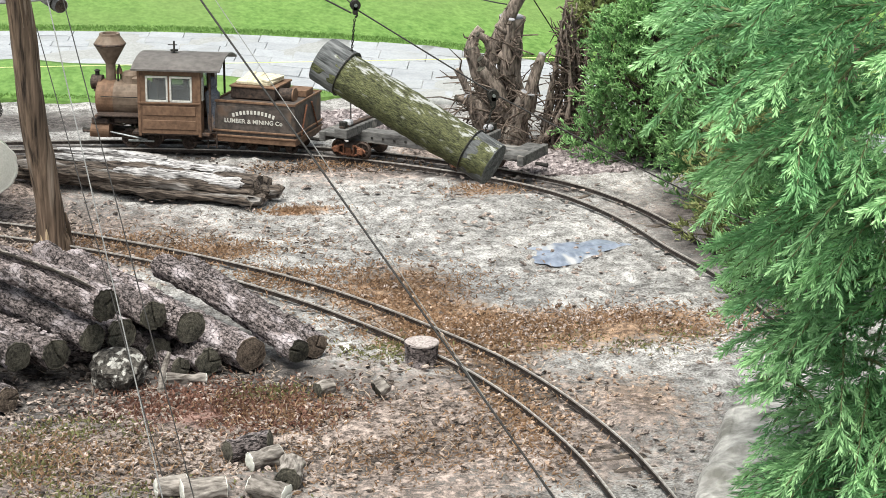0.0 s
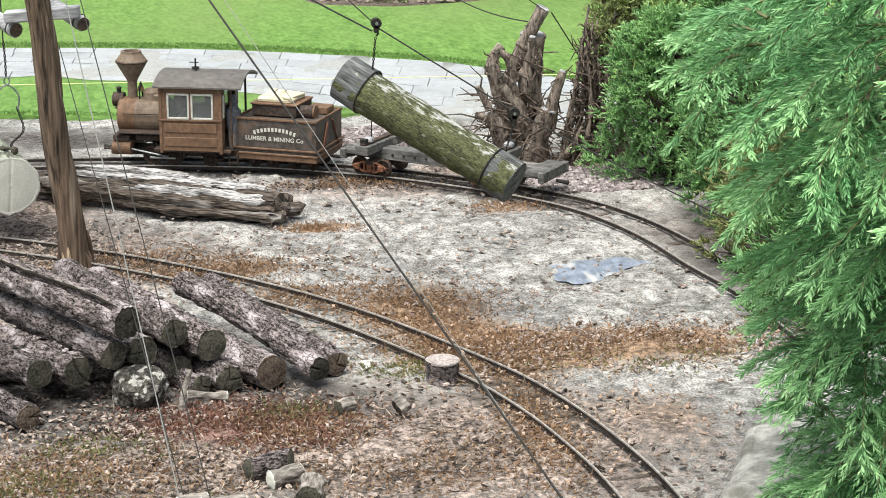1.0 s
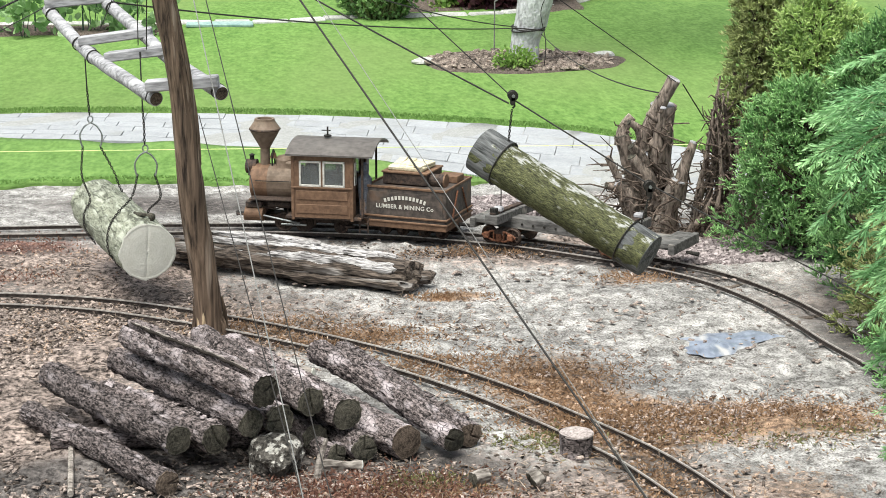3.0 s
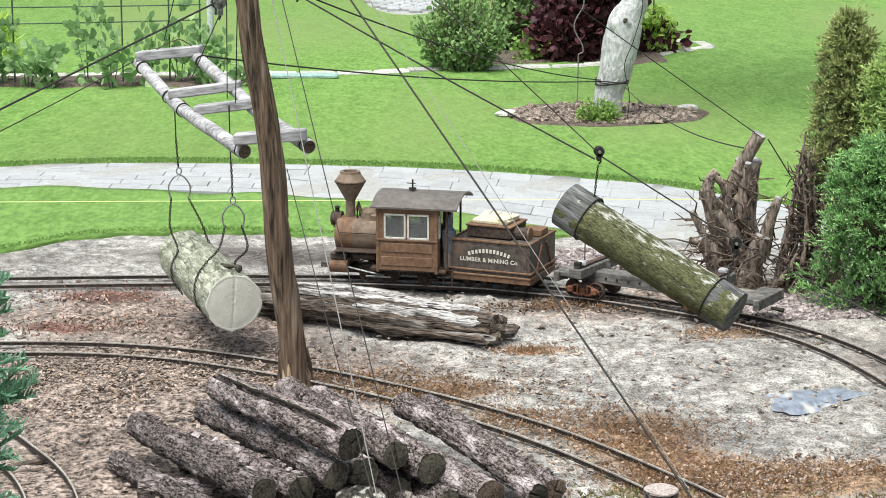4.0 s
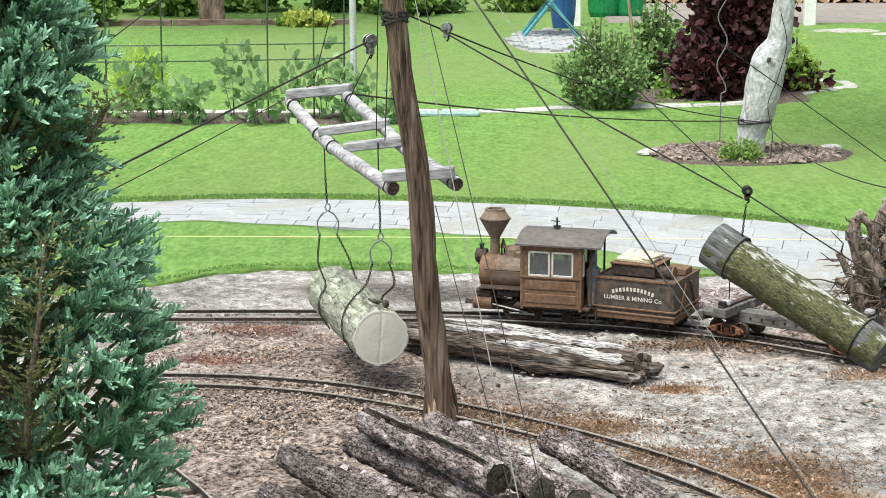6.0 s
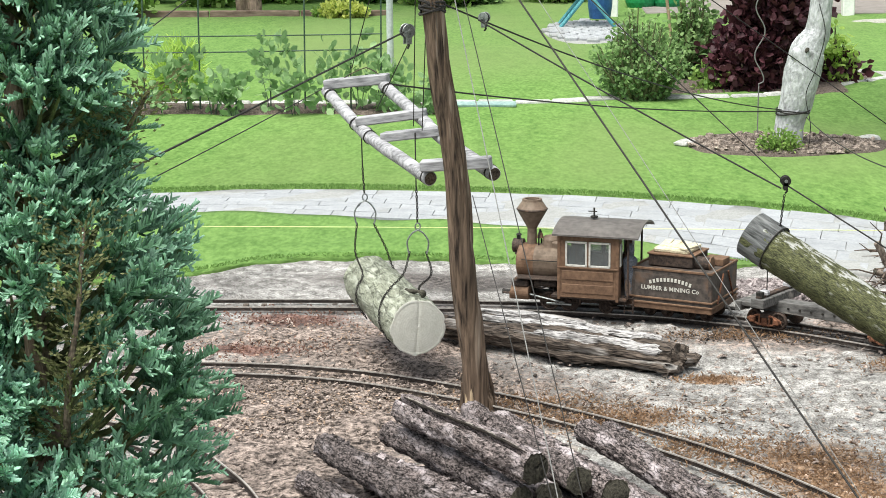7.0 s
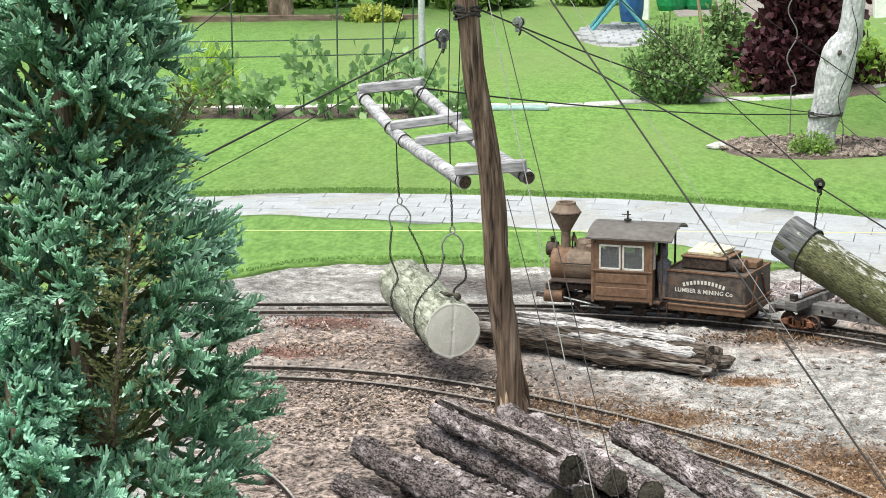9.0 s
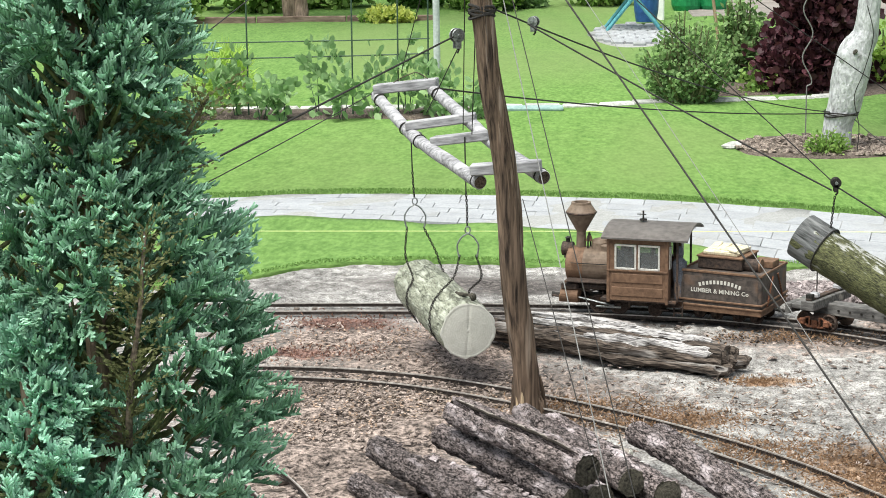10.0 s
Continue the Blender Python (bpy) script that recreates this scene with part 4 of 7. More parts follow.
for k, (a, b_, r, crack) in enumerate(dark_logs + more_logs):
    make_log("log", a, b_, r * 0.915, "split-topped grey bark log lying on the pile" if crack else "lichen-grey bark log in the stacked log pile", BARK, CUT_BROWN if k in (0, 10, 12) else CUT_DARK, PILE,
             bow=(0.004 * math.sin(k * 2.1), 0.004 * math.cos(k * 1.7) * (k not in (0, 2))), seed=20 + k, rough=0.035, crack=crack, flake=0.0011, curls=8 if crack else 34, r1=r * (0.95 if k % 3 else 0.88))
# bearers under the pile
for a, b_ in (((-0.17, 1.675, 0.010), (0.06, 1.665, 0.010)), ((-0.14, 1.755, 0.010), (0.0, 1.80, 0.010))):
    make_log("log", a, b_, 0.0098, "dark bearer log under the pile", BARK, CUT_DARK, PILE, seed=51)

make_log("hanging_log", (-0.106, 2.120, 0.070), (-0.178, 2.320, 0.081), 0.0328, "short green-barked log with pale sawn face, slung from tongs", BARK_GREEN, CUT_PALE, flake=0.0008, seam=True, seed=61, rough=0.03, r1=0.031)
scar = smooth_line([(-0.098, 2.133, 0.1055), (-0.104, 2.140, 0.107), (-0.113, 2.146, 0.1065), (-0.121, 2.160, 0.1055)], 0.002)
part("bark_scar", Build().tube(scar, [0.0030, 0.0050, 0.0042, 0.0050, 0.0036] + [0.0022] * (len(scar) - 5), 8, True, 0.3, 300, 5), CUT_DARK, bpy.data.objects["hanging_log"],
     "dark notch in the bark", at=along((-0.106, 2.120, 0.070), (-0.178, 2.320, 0.081))[0].inverted())
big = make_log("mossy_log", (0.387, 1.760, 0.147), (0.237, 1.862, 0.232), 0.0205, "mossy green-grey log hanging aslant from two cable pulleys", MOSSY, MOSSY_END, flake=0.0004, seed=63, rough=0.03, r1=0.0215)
big_len = (Vector((0.387, 1.760, 0.147)) - Vector((0.237, 1.862, 0.232))).length
for u0, u1 in ((0.0, 0.125), (0.865, 1.0)):
    pts, _ = rings(8, 1, 1, big_len, (0, 0), 63)
    x = np.linspace(u0 * big_len - 0.0005, u1 * big_len + 0.0005, 10)
    part("end_band", Build().tube(np.stack([x, 0 * x, 0 * x], 1), 0.0212 if u0 == 0 else 0.0229, 48, True, 0.03, 130, 64), MOSSY_END, big, "grey weathered end of the log", smooth=False)
for u in (0.13, 0.86):
    a = np.linspace(0, 2 * np.pi, 40)
    part("wire_band", Build().tube(np.stack([0 * a + u * big_len, (0.0222 if u < 0.5 else 0.0233) * np.cos(a), (0.0222 if u < 0.5 else 0.0233) * np.sin(a)], 1), 0.0008, 6, False), BLACK_IRON, big, "dark wire band")


def rough_block(at, length, r, seed, turn):
    """A broken piece of wood: a short ragged prism with torn ends."""
    x = np.linspace(-length / 2, length / 2, 9)
    b = Build().tube(np.stack([x, 0 * x, 0 * x], 1), r * np.interp(np.linspace(0, 1, 9), [0, 0.12, 0.8, 1], [0.55, 1, 0.95, 0.4]), 12, True, flat=1.15)
    v = b.v[0]
    v = v + v * [0, 1, 1] * (0.28 * waves(v * [0.15, 1, 1], 420, seed, 2))[:, None] + np.outer(0.003 * waves(v * [0, 1, 1], 500, seed + 1, 2) * (np.abs(v[:, 0]) > length * 0.35), [1, 0, 0])
    m = np.array((Matrix.Translation(at) @ turn).to_3x3())
    b.v[0] = v @ m.T + np.array(at)
    return b


def make_rotten_log():
    a, b_ = (0.195, 2.185, 0.018), (-0.095, 2.335, 0.020)
    m, length = along(a, b_)
    t = thing("rotten_log", "grey rotten split log lying on the sand", "log", m)
    pts, radii = rings(60, 0.0225, 0.020, length, (0.004, 0.0), 71, 0.001)
    radii = radii * np.interp(np.linspace(0, 1, 60), [0, 0.03, 0.4, 1], [0.95, 1.02, 1.06, 0.82])
    b = Build().tube(pts, radii, 44, True, flat=0.80)
    v = b.v[0]
    grain = waves(v * [0.08, 1, 1], 420, 71, 3) + 0.7 * waves(v * [0.2, 1, 1], 700, 72, 2)
    b.v[0] = v + unit((v - np.repeat(pts, 44, axis=0)) * [0, 1, 1]) * (0.0024 * grain)[:, None]
    # trunk, front slabs and broken chunks take a darker brown than the top slabs
    part("trunk", b, ROTTEN_BROWN, t)
    # long split slabs with straight grain, flat silvered tops and dark gaps between
    for k, (y, z, x0, x1, w, h, tilt) in enumerate(((0.013, 0.009, 0.010, 0.215, 0.018, 0.013, 20), (-0.005, 0.017, 0.05, 0.285, 0.019, 0.010, 6), (-0.026, 0.011, 0.03, 0.25, 0.020, 0.013, -14), (-0.042, 0.003, 0.06, 0.27, 0.017, 0.014, -30),
                                                    (0.022, -0.005, 0.004, 0.19, 0.010, 0.017, 60), (0.021, 0.004, 0.12, 0.30, 0.012, 0.010, 40), (-0.020, 0.021, 0.13, 0.27, 0.016, 0.007, -4))):
        n_ = 40
        x, u = np.linspace(x0, x1, n_), np.linspace(0, 1, n_)
        line = np.stack([x, y + 0.0015 * np.sin(x * 17 + k), z + 0.001 * np.sin(x * 13 + 2 * k)], 1)
        s = Build().tube(line, 1.0, 20, True)
        core = np.repeat(line, 20, axis=0)
        c = s.v[0] - core
        p, q_ = np.sign(c[:, 1]) * np.abs(c[:, 1]) ** 0.55 * w * 0.48, np.sign(c[:, 2]) * np.abs(c[:, 2]) ** 0.55 * h * 0.55
        taper = np.repeat(np.interp(u, [0, 0.05, 0.6, 1.0], [0.72, 0.95, 1.0, 0.45]), 20)
        cross = np.stack([0 * p, p, q_], 1)
        rag = 0.0016 * waves(cross + core * [0.09, 0, 0], 800, 40 + k, 3) + 0.0010 * waves(cross + core * [0.35, 0, 0], 700, 50 + k, 3)
        p, q_ = (p + rag) * taper, (q_ + rag) * taper
        ct, st = math.cos(math.radians(tilt)), math.sin(math.radians(tilt))
        end = np.repeat(np.where((u < 0.02) | (u > 0.98), 1.0, 0.0), 20) * 0.008 * waves(cross, 700, 60 + k, 2)
        s.v[0] = core + np.stack([end, p * ct - q_ * st, p * st + q_ * ct], 1)
        part("split_slab", s, ROTTEN_BROWN if k in (4, 5) else ROTTEN, t)
    for k, (x, y, z, l) in enumerate(((-0.006, 0.008, 0.004, 0.034), (-0.010, -0.006, -0.004, 0.04), (-0.004, -0.016, 0.004, 0.03), (-0.012, 0.014, -0.008, 0.03), (-0.020, -0.020, -0.006, 0.03), (-0.002, -0.030, -0.002, 0.045))):
        c = rough_block((x + l / 2, y, z), l, 0.0075, 80 + k, pose(0, 0, 0, 20 * k, 6, 8 * k - 10))
        part("broken_chunk", c, ROTTEN_BROWN, t)
    return t


make_rotten_log()


def make_pole():
    t = thing("spar_pole", "tall leaning brown wooden spar pole with frayed base", "pole")
    z = np.linspace(-0.01, 0.72, 70)
    x = np.interp(z, [0, 0.29, 0.47, 0.72], [-0.036, -0.0615, -0.0855, -0.117]) + 0.0012 * np.sin(z * 30)
    y = np.interp(z, [0, 0.72], [2.034, 1.975])
    r = np.interp(z, [0, 0.03, 0.2, 0.45, 0.72], [0.0158, 0.0146, 0.0130, 0.0108, 0.0094])
    b = Build().tube(np.stack([x, y, z], 1), r, 28, True, 0.07, 120, 31)
    part("shaft", b, POLE_WOOD, t, smooth=True)
    g = np.random.default_rng(4)
    fibre = Build()
    for k in range(90):
        a, z0, l = g.uniform(0, 6.28), g.uniform(0.0, 0.66), g.uniform(0.03, 0.14)
        zz = np.linspace(z0, min(z0 + l, 0.71), 9)
        rr = np.interp(zz, z, r) * 0.985
        a = a + 0.08 * np.sin(zz * 25 + k)
        fibre.tube(np.stack([np.interp(zz, z, x) + rr * np.cos(a), np.interp(zz, z, y) + rr * np.sin(a), zz], 1), 0.0014 * np.sin(np.linspace(0.25, 2.9, 9)) * g.uniform(0.6, 1.3), 5)
    part("raised_grain", fibre, POLE_WOOD, t, "raised weathered grain", kind="stuff")
    for k in range(16):
        a = g.uniform(0, 6.28)
        p = np.array([-0.036 + 0.0152 * math.cos(a), 2.034 + 0.0152 * math.sin(a), 0.0])
        h = g.uniform(0.015, 0.04)
        q = p + [0.003 * math.cos(a), 0.003 * math.sin(a), 0]
        part("splinter", Build().tube([q, p * 0.6 + q * 0.4 + [0, 0, h * 0.6], p + [-0.002, 0, h]], [0.0026, 0.0020, 0.0012], 5), POLE_WOOD if k % 3 else STRAW_WOOD, t)
    return t


make_pole()


def sagging(a, b_, sag=0.0, n=24):
    u = np.linspace(0, 1, n)
    p = np.outer(1 - u, a) + np.outer(u, b_)
    p[:, 2] -= sag * 4 * u * (1 - u)
    return p


def make_bent_ladder():
    """The swinging boom: two bowed round rails and four flat rungs, bound with wire."""
    t = thing("boom_ladder", "silver-grey wooden ladder boom with four flat rungs", "ladder")
    left = smooth_line([(-0.089, 2.093, 0.247), (-0.150, 2.200, 0.268), (-0.179, 2.262, 0.279), (-0.229, 2.365, 0.312)], 0.008)
    right = smooth_line([(-0.018, 2.083, 0.254), (-0.080, 2.188, 0.279), (-0.105, 2.250, 0.292), (-0.157, 2.345, 0.321)], 0.008)
    for line, s in ((left, 5), (right, 6)):
        n_ = len(line)
        part("rail", Build().tube(line, np.linspace(0.0080, 0.0070, n_), 22, True, 0.05, 150, s), GREY_WOOD, t, smooth=True)
        m, _ = along(line[0], line[1])
        part("cut_end", Build().tube([(-0.0006, 0, 0), (0.0008, 0, 0)], [0.0070, 0.0076], 22, True), CUT_BROWN, t, "dark sawn end of the rail", at=m)
    for a, b_, h in (((-0.099, 2.088, 0.262), (-0.021, 2.078, 0.269), 0.015), ((-0.149, 2.208, 0.277), (-0.080, 2.186, 0.287), 0.013), ((-0.183, 2.262, 0.287), (-0.100, 2.250, 0.299), 0.013), ((-0.229, 2.362, 0.319), (-0.150, 2.345, 0.329), 0.015)):
        m, l = along(a, b_)
        b = Build().box((l / 2, 0, 0), (l, 0.019, h * 0.82), 0.0013)
        b.v[0] += 0.0006 * np.stack([waves(b.v[0], 90, int(l * 1e5) + q, 2) for q in range(3)], 1)
        part("rung", b, GREY_WOOD, t, at=m)
    for line, k in ((left, 1), (left, len(left) // 2), (left, len(left) * 2 // 3), (left, len(left) - 3), (right, 1), (right, len(right) - 3)):
        m, _ = along(line[k], line[k + 1])
        a = np.linspace(0, 6 * np.pi, 60)
        part("wire_binding", Build().tube(np.stack([a * 0.00012 - 0.001, 0.0082 * np.cos(a), 0.0082 * np.sin(a)], 1), 0.0005, 5), BLACK_IRON, t, at=m)
    apex = (-0.178, 2.355, 0.341)
    for foot in ((-0.213, 2.355, 0.323), (-0.157, 2.345, 0.329)):
        part("bridle_wire", Build().tube(sagging(foot, apex, -0.002, 8), 0.0007, 6), RUST_DARK, t, "rusty bridle wire over the rung")
    return t


make_bent_ladder()


# ---- cables, pulleys, chains ----
def cable(a, b_, r, label, mat=WIRE, sag=0.0, group="rigging cables", name="cable"):
    return tagged(part(name, Build().tube(sagging(np.array(a), np.array(b_), sag), r, 7, True), mat), label, "cable", group)


cable((-0.034, 1.985, 0.432), (0.262, 1.842, 0.281), 0.0009, "taut dark steel skyline cable from the pole", sag=0.002)
cable((0.268, 1.838, 0.284), (0.389, 1.782, 0.212), 0.0008, "dark steel skyline cable between two pulleys", sag=0.0)
cable((0.389, 1.782, 0.212), (0.70, 1.58, 0.075), 0.0007, "thin dark cable running down to the conifer", sag=0.003)
cable((0.0, 1.95, 0.53), (0.263, 1.842, 0.289), 0.0006, "thin dark hauling line to the pulley")
cable((-0.068, 2.0, 0.446), (0.545, 3.84, 0.088), 0.0010, "dark cable from the pole to the white tree", sag=0.02)
cable((-0.150, 2.345, 0.322), (0.545, 3.835, 0.086), 0.0011, "dark cable from the ladder to the white tree", sag=0.012)
cable((0.05, 2.1, 0.56), (0.553, 2.41, 0.207), 0.0006, "thin dark line over the dead stump")
cable((0.561, 2.405, 0.205), (0.64, 2.49, 0.10), 0.0008, "thin dark line tied behind the stump")
cable((0.598, 3.865, 0.070), (0.535, 2.43, 0.190), 0.0009, "grey line from the white tree to the stump", sag=0.02)
cable((-0.082, 1.977, 0.584), (0.352, 1.273, 0.0), 0.0009, "thick dark guy cable pegged into the ground")
cable((-0.083, 2.010, 0.620), (0.350, 1.276, 0.0), 0.00035, "thin pale guy wire beside the thick one", WIRE_PALE)
cable((-0.068, 1.985, 0.50), (0.0655, 1.262, 0.0), 0.0005, "thin pale guy wire pegged into the ground", WIRE_PALE)
cable((-0.060, 1.985, 0.50), (0.0880, 1.266, 0.0), 0.0005, "thin dark guy wire pegged into the ground")
cable((-0.040, 1.972, 0.250), (0.062, 1.38, 0.0), 0.0005, "thin dark guy wire from the pole's middle")
cable((-0.112, 2.0, 0.418), (-0.47, 1.27, 0.29), 0.0010, "thick dark cable running off past the juniper")
cable((-0.233, 2.36, 0.314), (-0.46, 1.25, 0.285), 0.0006, "thin dark cable from the ladder past the juniper", sag=0.004)
cable((-0.120, 2.05, 0.56), (-0.196, 2.36, 0.340), 0.0006, "thin dark hoisting line to the ladder's end")
cable((-0.108, 2.02, 0.405), (-0.16, 2.28, 0.30), 0.0006, "thin dark line from the block to the boom")
cable((-0.10, 2.03, 0.50), (-0.112, 2.19, 0.292), 0.0006, "dark hoisting line over the boom")
cable((-0.085, 2.015, 0.53), (-0.098, 2.10, 0.30), 0.0006, "dark hoisting line beside the pole")
cable((-0.382, 1.206, 0.383), (-0.110, 1.99, 0.62), 0.0005, "thin dark stay high over the garden")


def winding(centre, r, turns, wire, label, parent_name="wire_lashing"):
    a = np.linspace(0, 2 * np.pi * turns, 26 * turns)
    p = np.stack([centre[0] + r * np.cos(a), centre[1] + r * np.sin(a), centre[2] + 0.0035 * np.sin(a * 1.37) + 0.002 * a / 6.28 - 0.004], 1)
    return tagged(part(parent_name, Build().tube(p, wire, 6, True), WIRE), label, "cable")


winding((-0.0822, 2.0, 0.443), 0.0132, 5, 0.0015, "dark wire lashing wound round the pole")
winding((0.572, 3.868, 0.082), 0.0335, 3, 0.0015, "dark wire wound round the white trunk")


def make_pulley(p, size, label, yaw=0):
    t = thing("pulley_block", label, "pulley", pose(*p, 0, 0, yaw), "pulley blocks")
    iron = STEEL if "steel" in label or "grey" in label else BLACK_IRON
    part("sheave", Build().turned([(size * 0.8, -0.0022), (size * 0.85, -0.0012), (size * 0.62, 0), (size * 0.85, 0.0012), (size * 0.8, 0.0022)], 18, pose(0, 0, 0, 90)), BLACK_IRON, t)
    for s in (-1, 1):
        part("cheek", Build().turned([(size * 0.88, -0.0006), (size * 0.94, 0), (size * 0.88, 0.0006)], 18, pose(0, s * 0.0034, 0, 90)).box((0, s * 0.0034, -size * 0.95), (size * 0.8, 0.0012, size * 1.5), 0.0003), iron, t)
    part("pin", Build().tube([(0, -0.006, 0), (0, 0.006, 0)], 0.0016, 8), STEEL, t)
    part("shackle", Build().tube([(0, 0, -size * 1.2), (0.002, 0, -size * 1.9), (0, 0, -size * 2.3)], 0.0011, 6), BLACK_IRON, t)
    return t


make_pulley((0.2655, 1.840, 0.289), 0.0054, "black iron pulley riding on the skyline cable")
make_pulley((0.390, 1.781, 0.210), 0.0060, "black iron pulley holding the mossy log's lower end")
make_pulley((-0.109, 2.015, 0.418), 0.0082, "grey steel pulley block hung beside the pole top", 30)
make_pulley((-0.172, 2.285, 0.272), 0.0060, "small grey pulley under the ladder boom", 20)
make_pulley((-0.028, 1.99, 0.434), 0.0060, "small steel pulley lashed to the pole", -20)


def chain(points, label, link=0.0044, wire=0.00052):
    line = smooth_line(points, link * 0.72)
    b = Build()
    a = np.linspace(0, 2 * np.pi, 11)
    for i in range(len(line) - 1):
        m, l = along(line[i], line[i + 1])
        flip = pose(0, 0, 0, 90 * (i % 2) + 20)
        pts = [tuple((m @ flip @ Vector((link * 0.36 + link * 0.5 * math.cos(q), link * 0.26 * math.sin(q), 0)))) for q in a]
        b.tube(pts, wire, 5, False)
    return tagged(part("chain", b, BLACK_IRON), label, "chain", "log chains")


def tongs(p, r, label):
    t = thing("log_tongs", label, "tongs", pose(*p), "log tongs")
    for s in (-1, 1):
        arc = [(0, 0, 0), (s * r * 0.55, 0, -r * 0.35), (s * r, 0, -r * 1.1), (s * r * 0.95, 0, -r * 1.9), (s * r * 0.8, 0, -r * 2.4)]
        part("jaw", Build().tube(smooth_line(arc, 0.001), 0.0010, 7), STEEL, t)
    part("ring", Build().tube([(0.003 * math.cos(q), 0, 0.004 + 0.004 * math.sin(q)) for q in np.linspace(0, 6.283, 14)], 0.0009, 6, False), STEEL, t)
    return t


chain([(-0.177, 2.26, 0.235), (-0.176, 2.26, 0.215), (-0.175, 2.26, 0.199)], "short dark iron chain above the log tongs")
chain([(-0.109, 2.18, 0.222), (-0.108, 2.18, 0.20), (-0.108, 2.18, 0.180)], "short dark iron chain above the log tongs")
tongs((-0.1745, 2.26, 0.192), 0.0125, "bent steel log tongs hanging on a chain")
tongs((-0.1075, 2.18, 0.172), 0.0122, "bent steel log tongs hanging on a chain")
cable((-0.178, 2.262, 0.285), (-0.177, 2.26, 0.235), 0.0008, "thin dark line down from the boom")
cable((-0.110, 2.185, 0.285), (-0.109, 2.18, 0.222), 0.0008, "thin dark line down from the boom")
SLUNG_A, SLUNG_B = Vector((-0.106, 2.120, 0.070)), Vector((-0.178, 2.320, 0.081))


def on_slung(u, degrees_):
    """A point just off the hanging log's bark: u along it, turned from its top towards the yard's near side."""
    m, l = along(SLUNG_A, SLUNG_B)
    a = math.radians(degrees_)
    return tuple(m @ Vector((l * u, 0.0345 * math.sin(a), 0.0345 * math.cos(a))))


chain([(-0.1845, 2.26, 0.164), (-0.1865, 2.255, 0.130), on_slung(0.70, 42), on_slung(0.66, 70), on_slung(0.63, 100), on_slung(0.61, 140)], "dark iron chain round the hanging log")
chain([(-0.1645, 2.26, 0.164), (-0.150, 2.265, 0.132), on_slung(0.74, -30), on_slung(0.74, -75)], "dark iron chain round the hanging log")
chain([(-0.1170, 2.18, 0.146), (-0.124, 2.170, 0.122), on_slung(0.28, 28), on_slung(0.22, 60), on_slung(0.17, 95), on_slung(0.15, 140)], "dark iron chain round the hanging log")
chain([(-0.0980, 2.18, 0.146), (-0.092, 2.178, 0.120), on_slung(0.30, -38), on_slung(0.30, -80)], "dark iron chain round the hanging log")
chain([(0.2650, 1.841, 0.275), (0.2640, 1.843, 0.262), (0.2625, 1.846, 0.240)], "short black chain from pulley to mossy log", 0.0036, 0.00045)
chain([(0.389, 1.781, 0.197), (0.386, 1.779, 0.186), (0.381, 1.776, 0.172)], "short black chain from pulley to mossy log", 0.0036, 0.00045)


# ---- stumps, boulder and loose wood ----
def stone_mesh(name, mat, rx, ry, rz, seed, rough=0.16, seg=20):
    ang = np.linspace(0, np.pi, seg // 2 + 1)
    prof = [(max(0.02, math.sin(a)), -math.cos(a)) for a in ang]
    b = Build().turned(prof, seg)
    v = b.v[0]
    v *= (1 + rough * waves(v, 2.6, seed, 4))[:, None]
    b.v[0] = v * [rx, ry, rz]
    return b


tagged(part("boulder", stone_mesh("boulder", BOULDER, 0.025, 0.022, 0.020, 4, 0.26, seg=36), BOULDER, at=pose(0.028, 1.598, 0.017)), "dark lichen-covered boulder before the log pile", "boulder")
slab = stone_mesh("garden_rock", ROCK, 1, 1, 1, 9, 0.07, 56)
slab.v[0] = np.sign(slab.v[0]) * np.abs(slab.v[0]) ** 0.45 * [0.058, 0.135, 0.027]
slab.v[0] += 0.0030 * np.stack([np.tanh(2.2 * waves(slab.v[0], 75, s_, 4)) for s_ in (1, 2, 3)], 1)
tagged(part("garden_rock", slab, ROCK, at=pose(0.537, 1.335, 0.002, 0, 0, -27)), "pale grey flat rock half buried under the conifer", "rock")

chop = thing("stump_block", "low sawn stump with pale top beside the rail", "stump", pose(0.2985, 1.630, 0))
b = Build().tube([(0, 0, -0.003), (0, 0, 0.004), (0, 0, 0.011), (0.0005, 0, 0.0180)], [0.0150, 0.0143, 0.0146, 0.0156], 40, False, 0.05, 150, 7)
b.v[0] += unit(b.v[0] * [1, 1, 0]) * (0.0007 * waves(b.v[0] * [1, 1, 0.2], 600, 8, 2))[:, None]
part("bark", b, BARK, chop)
part("sawn_top", Build().turned([(0.0156, 0.0168), (0.0157, 0.0180), (0.0150, 0.0187), (0.008, 0.0190), (0.001, 0.0188)], 36), material("grey_sawn_top", (0.20, 0.165, 0.155), (0.52, 0.455, 0.44), 130, bump=0.8, depth=0.002), chop, "pale sawn face")

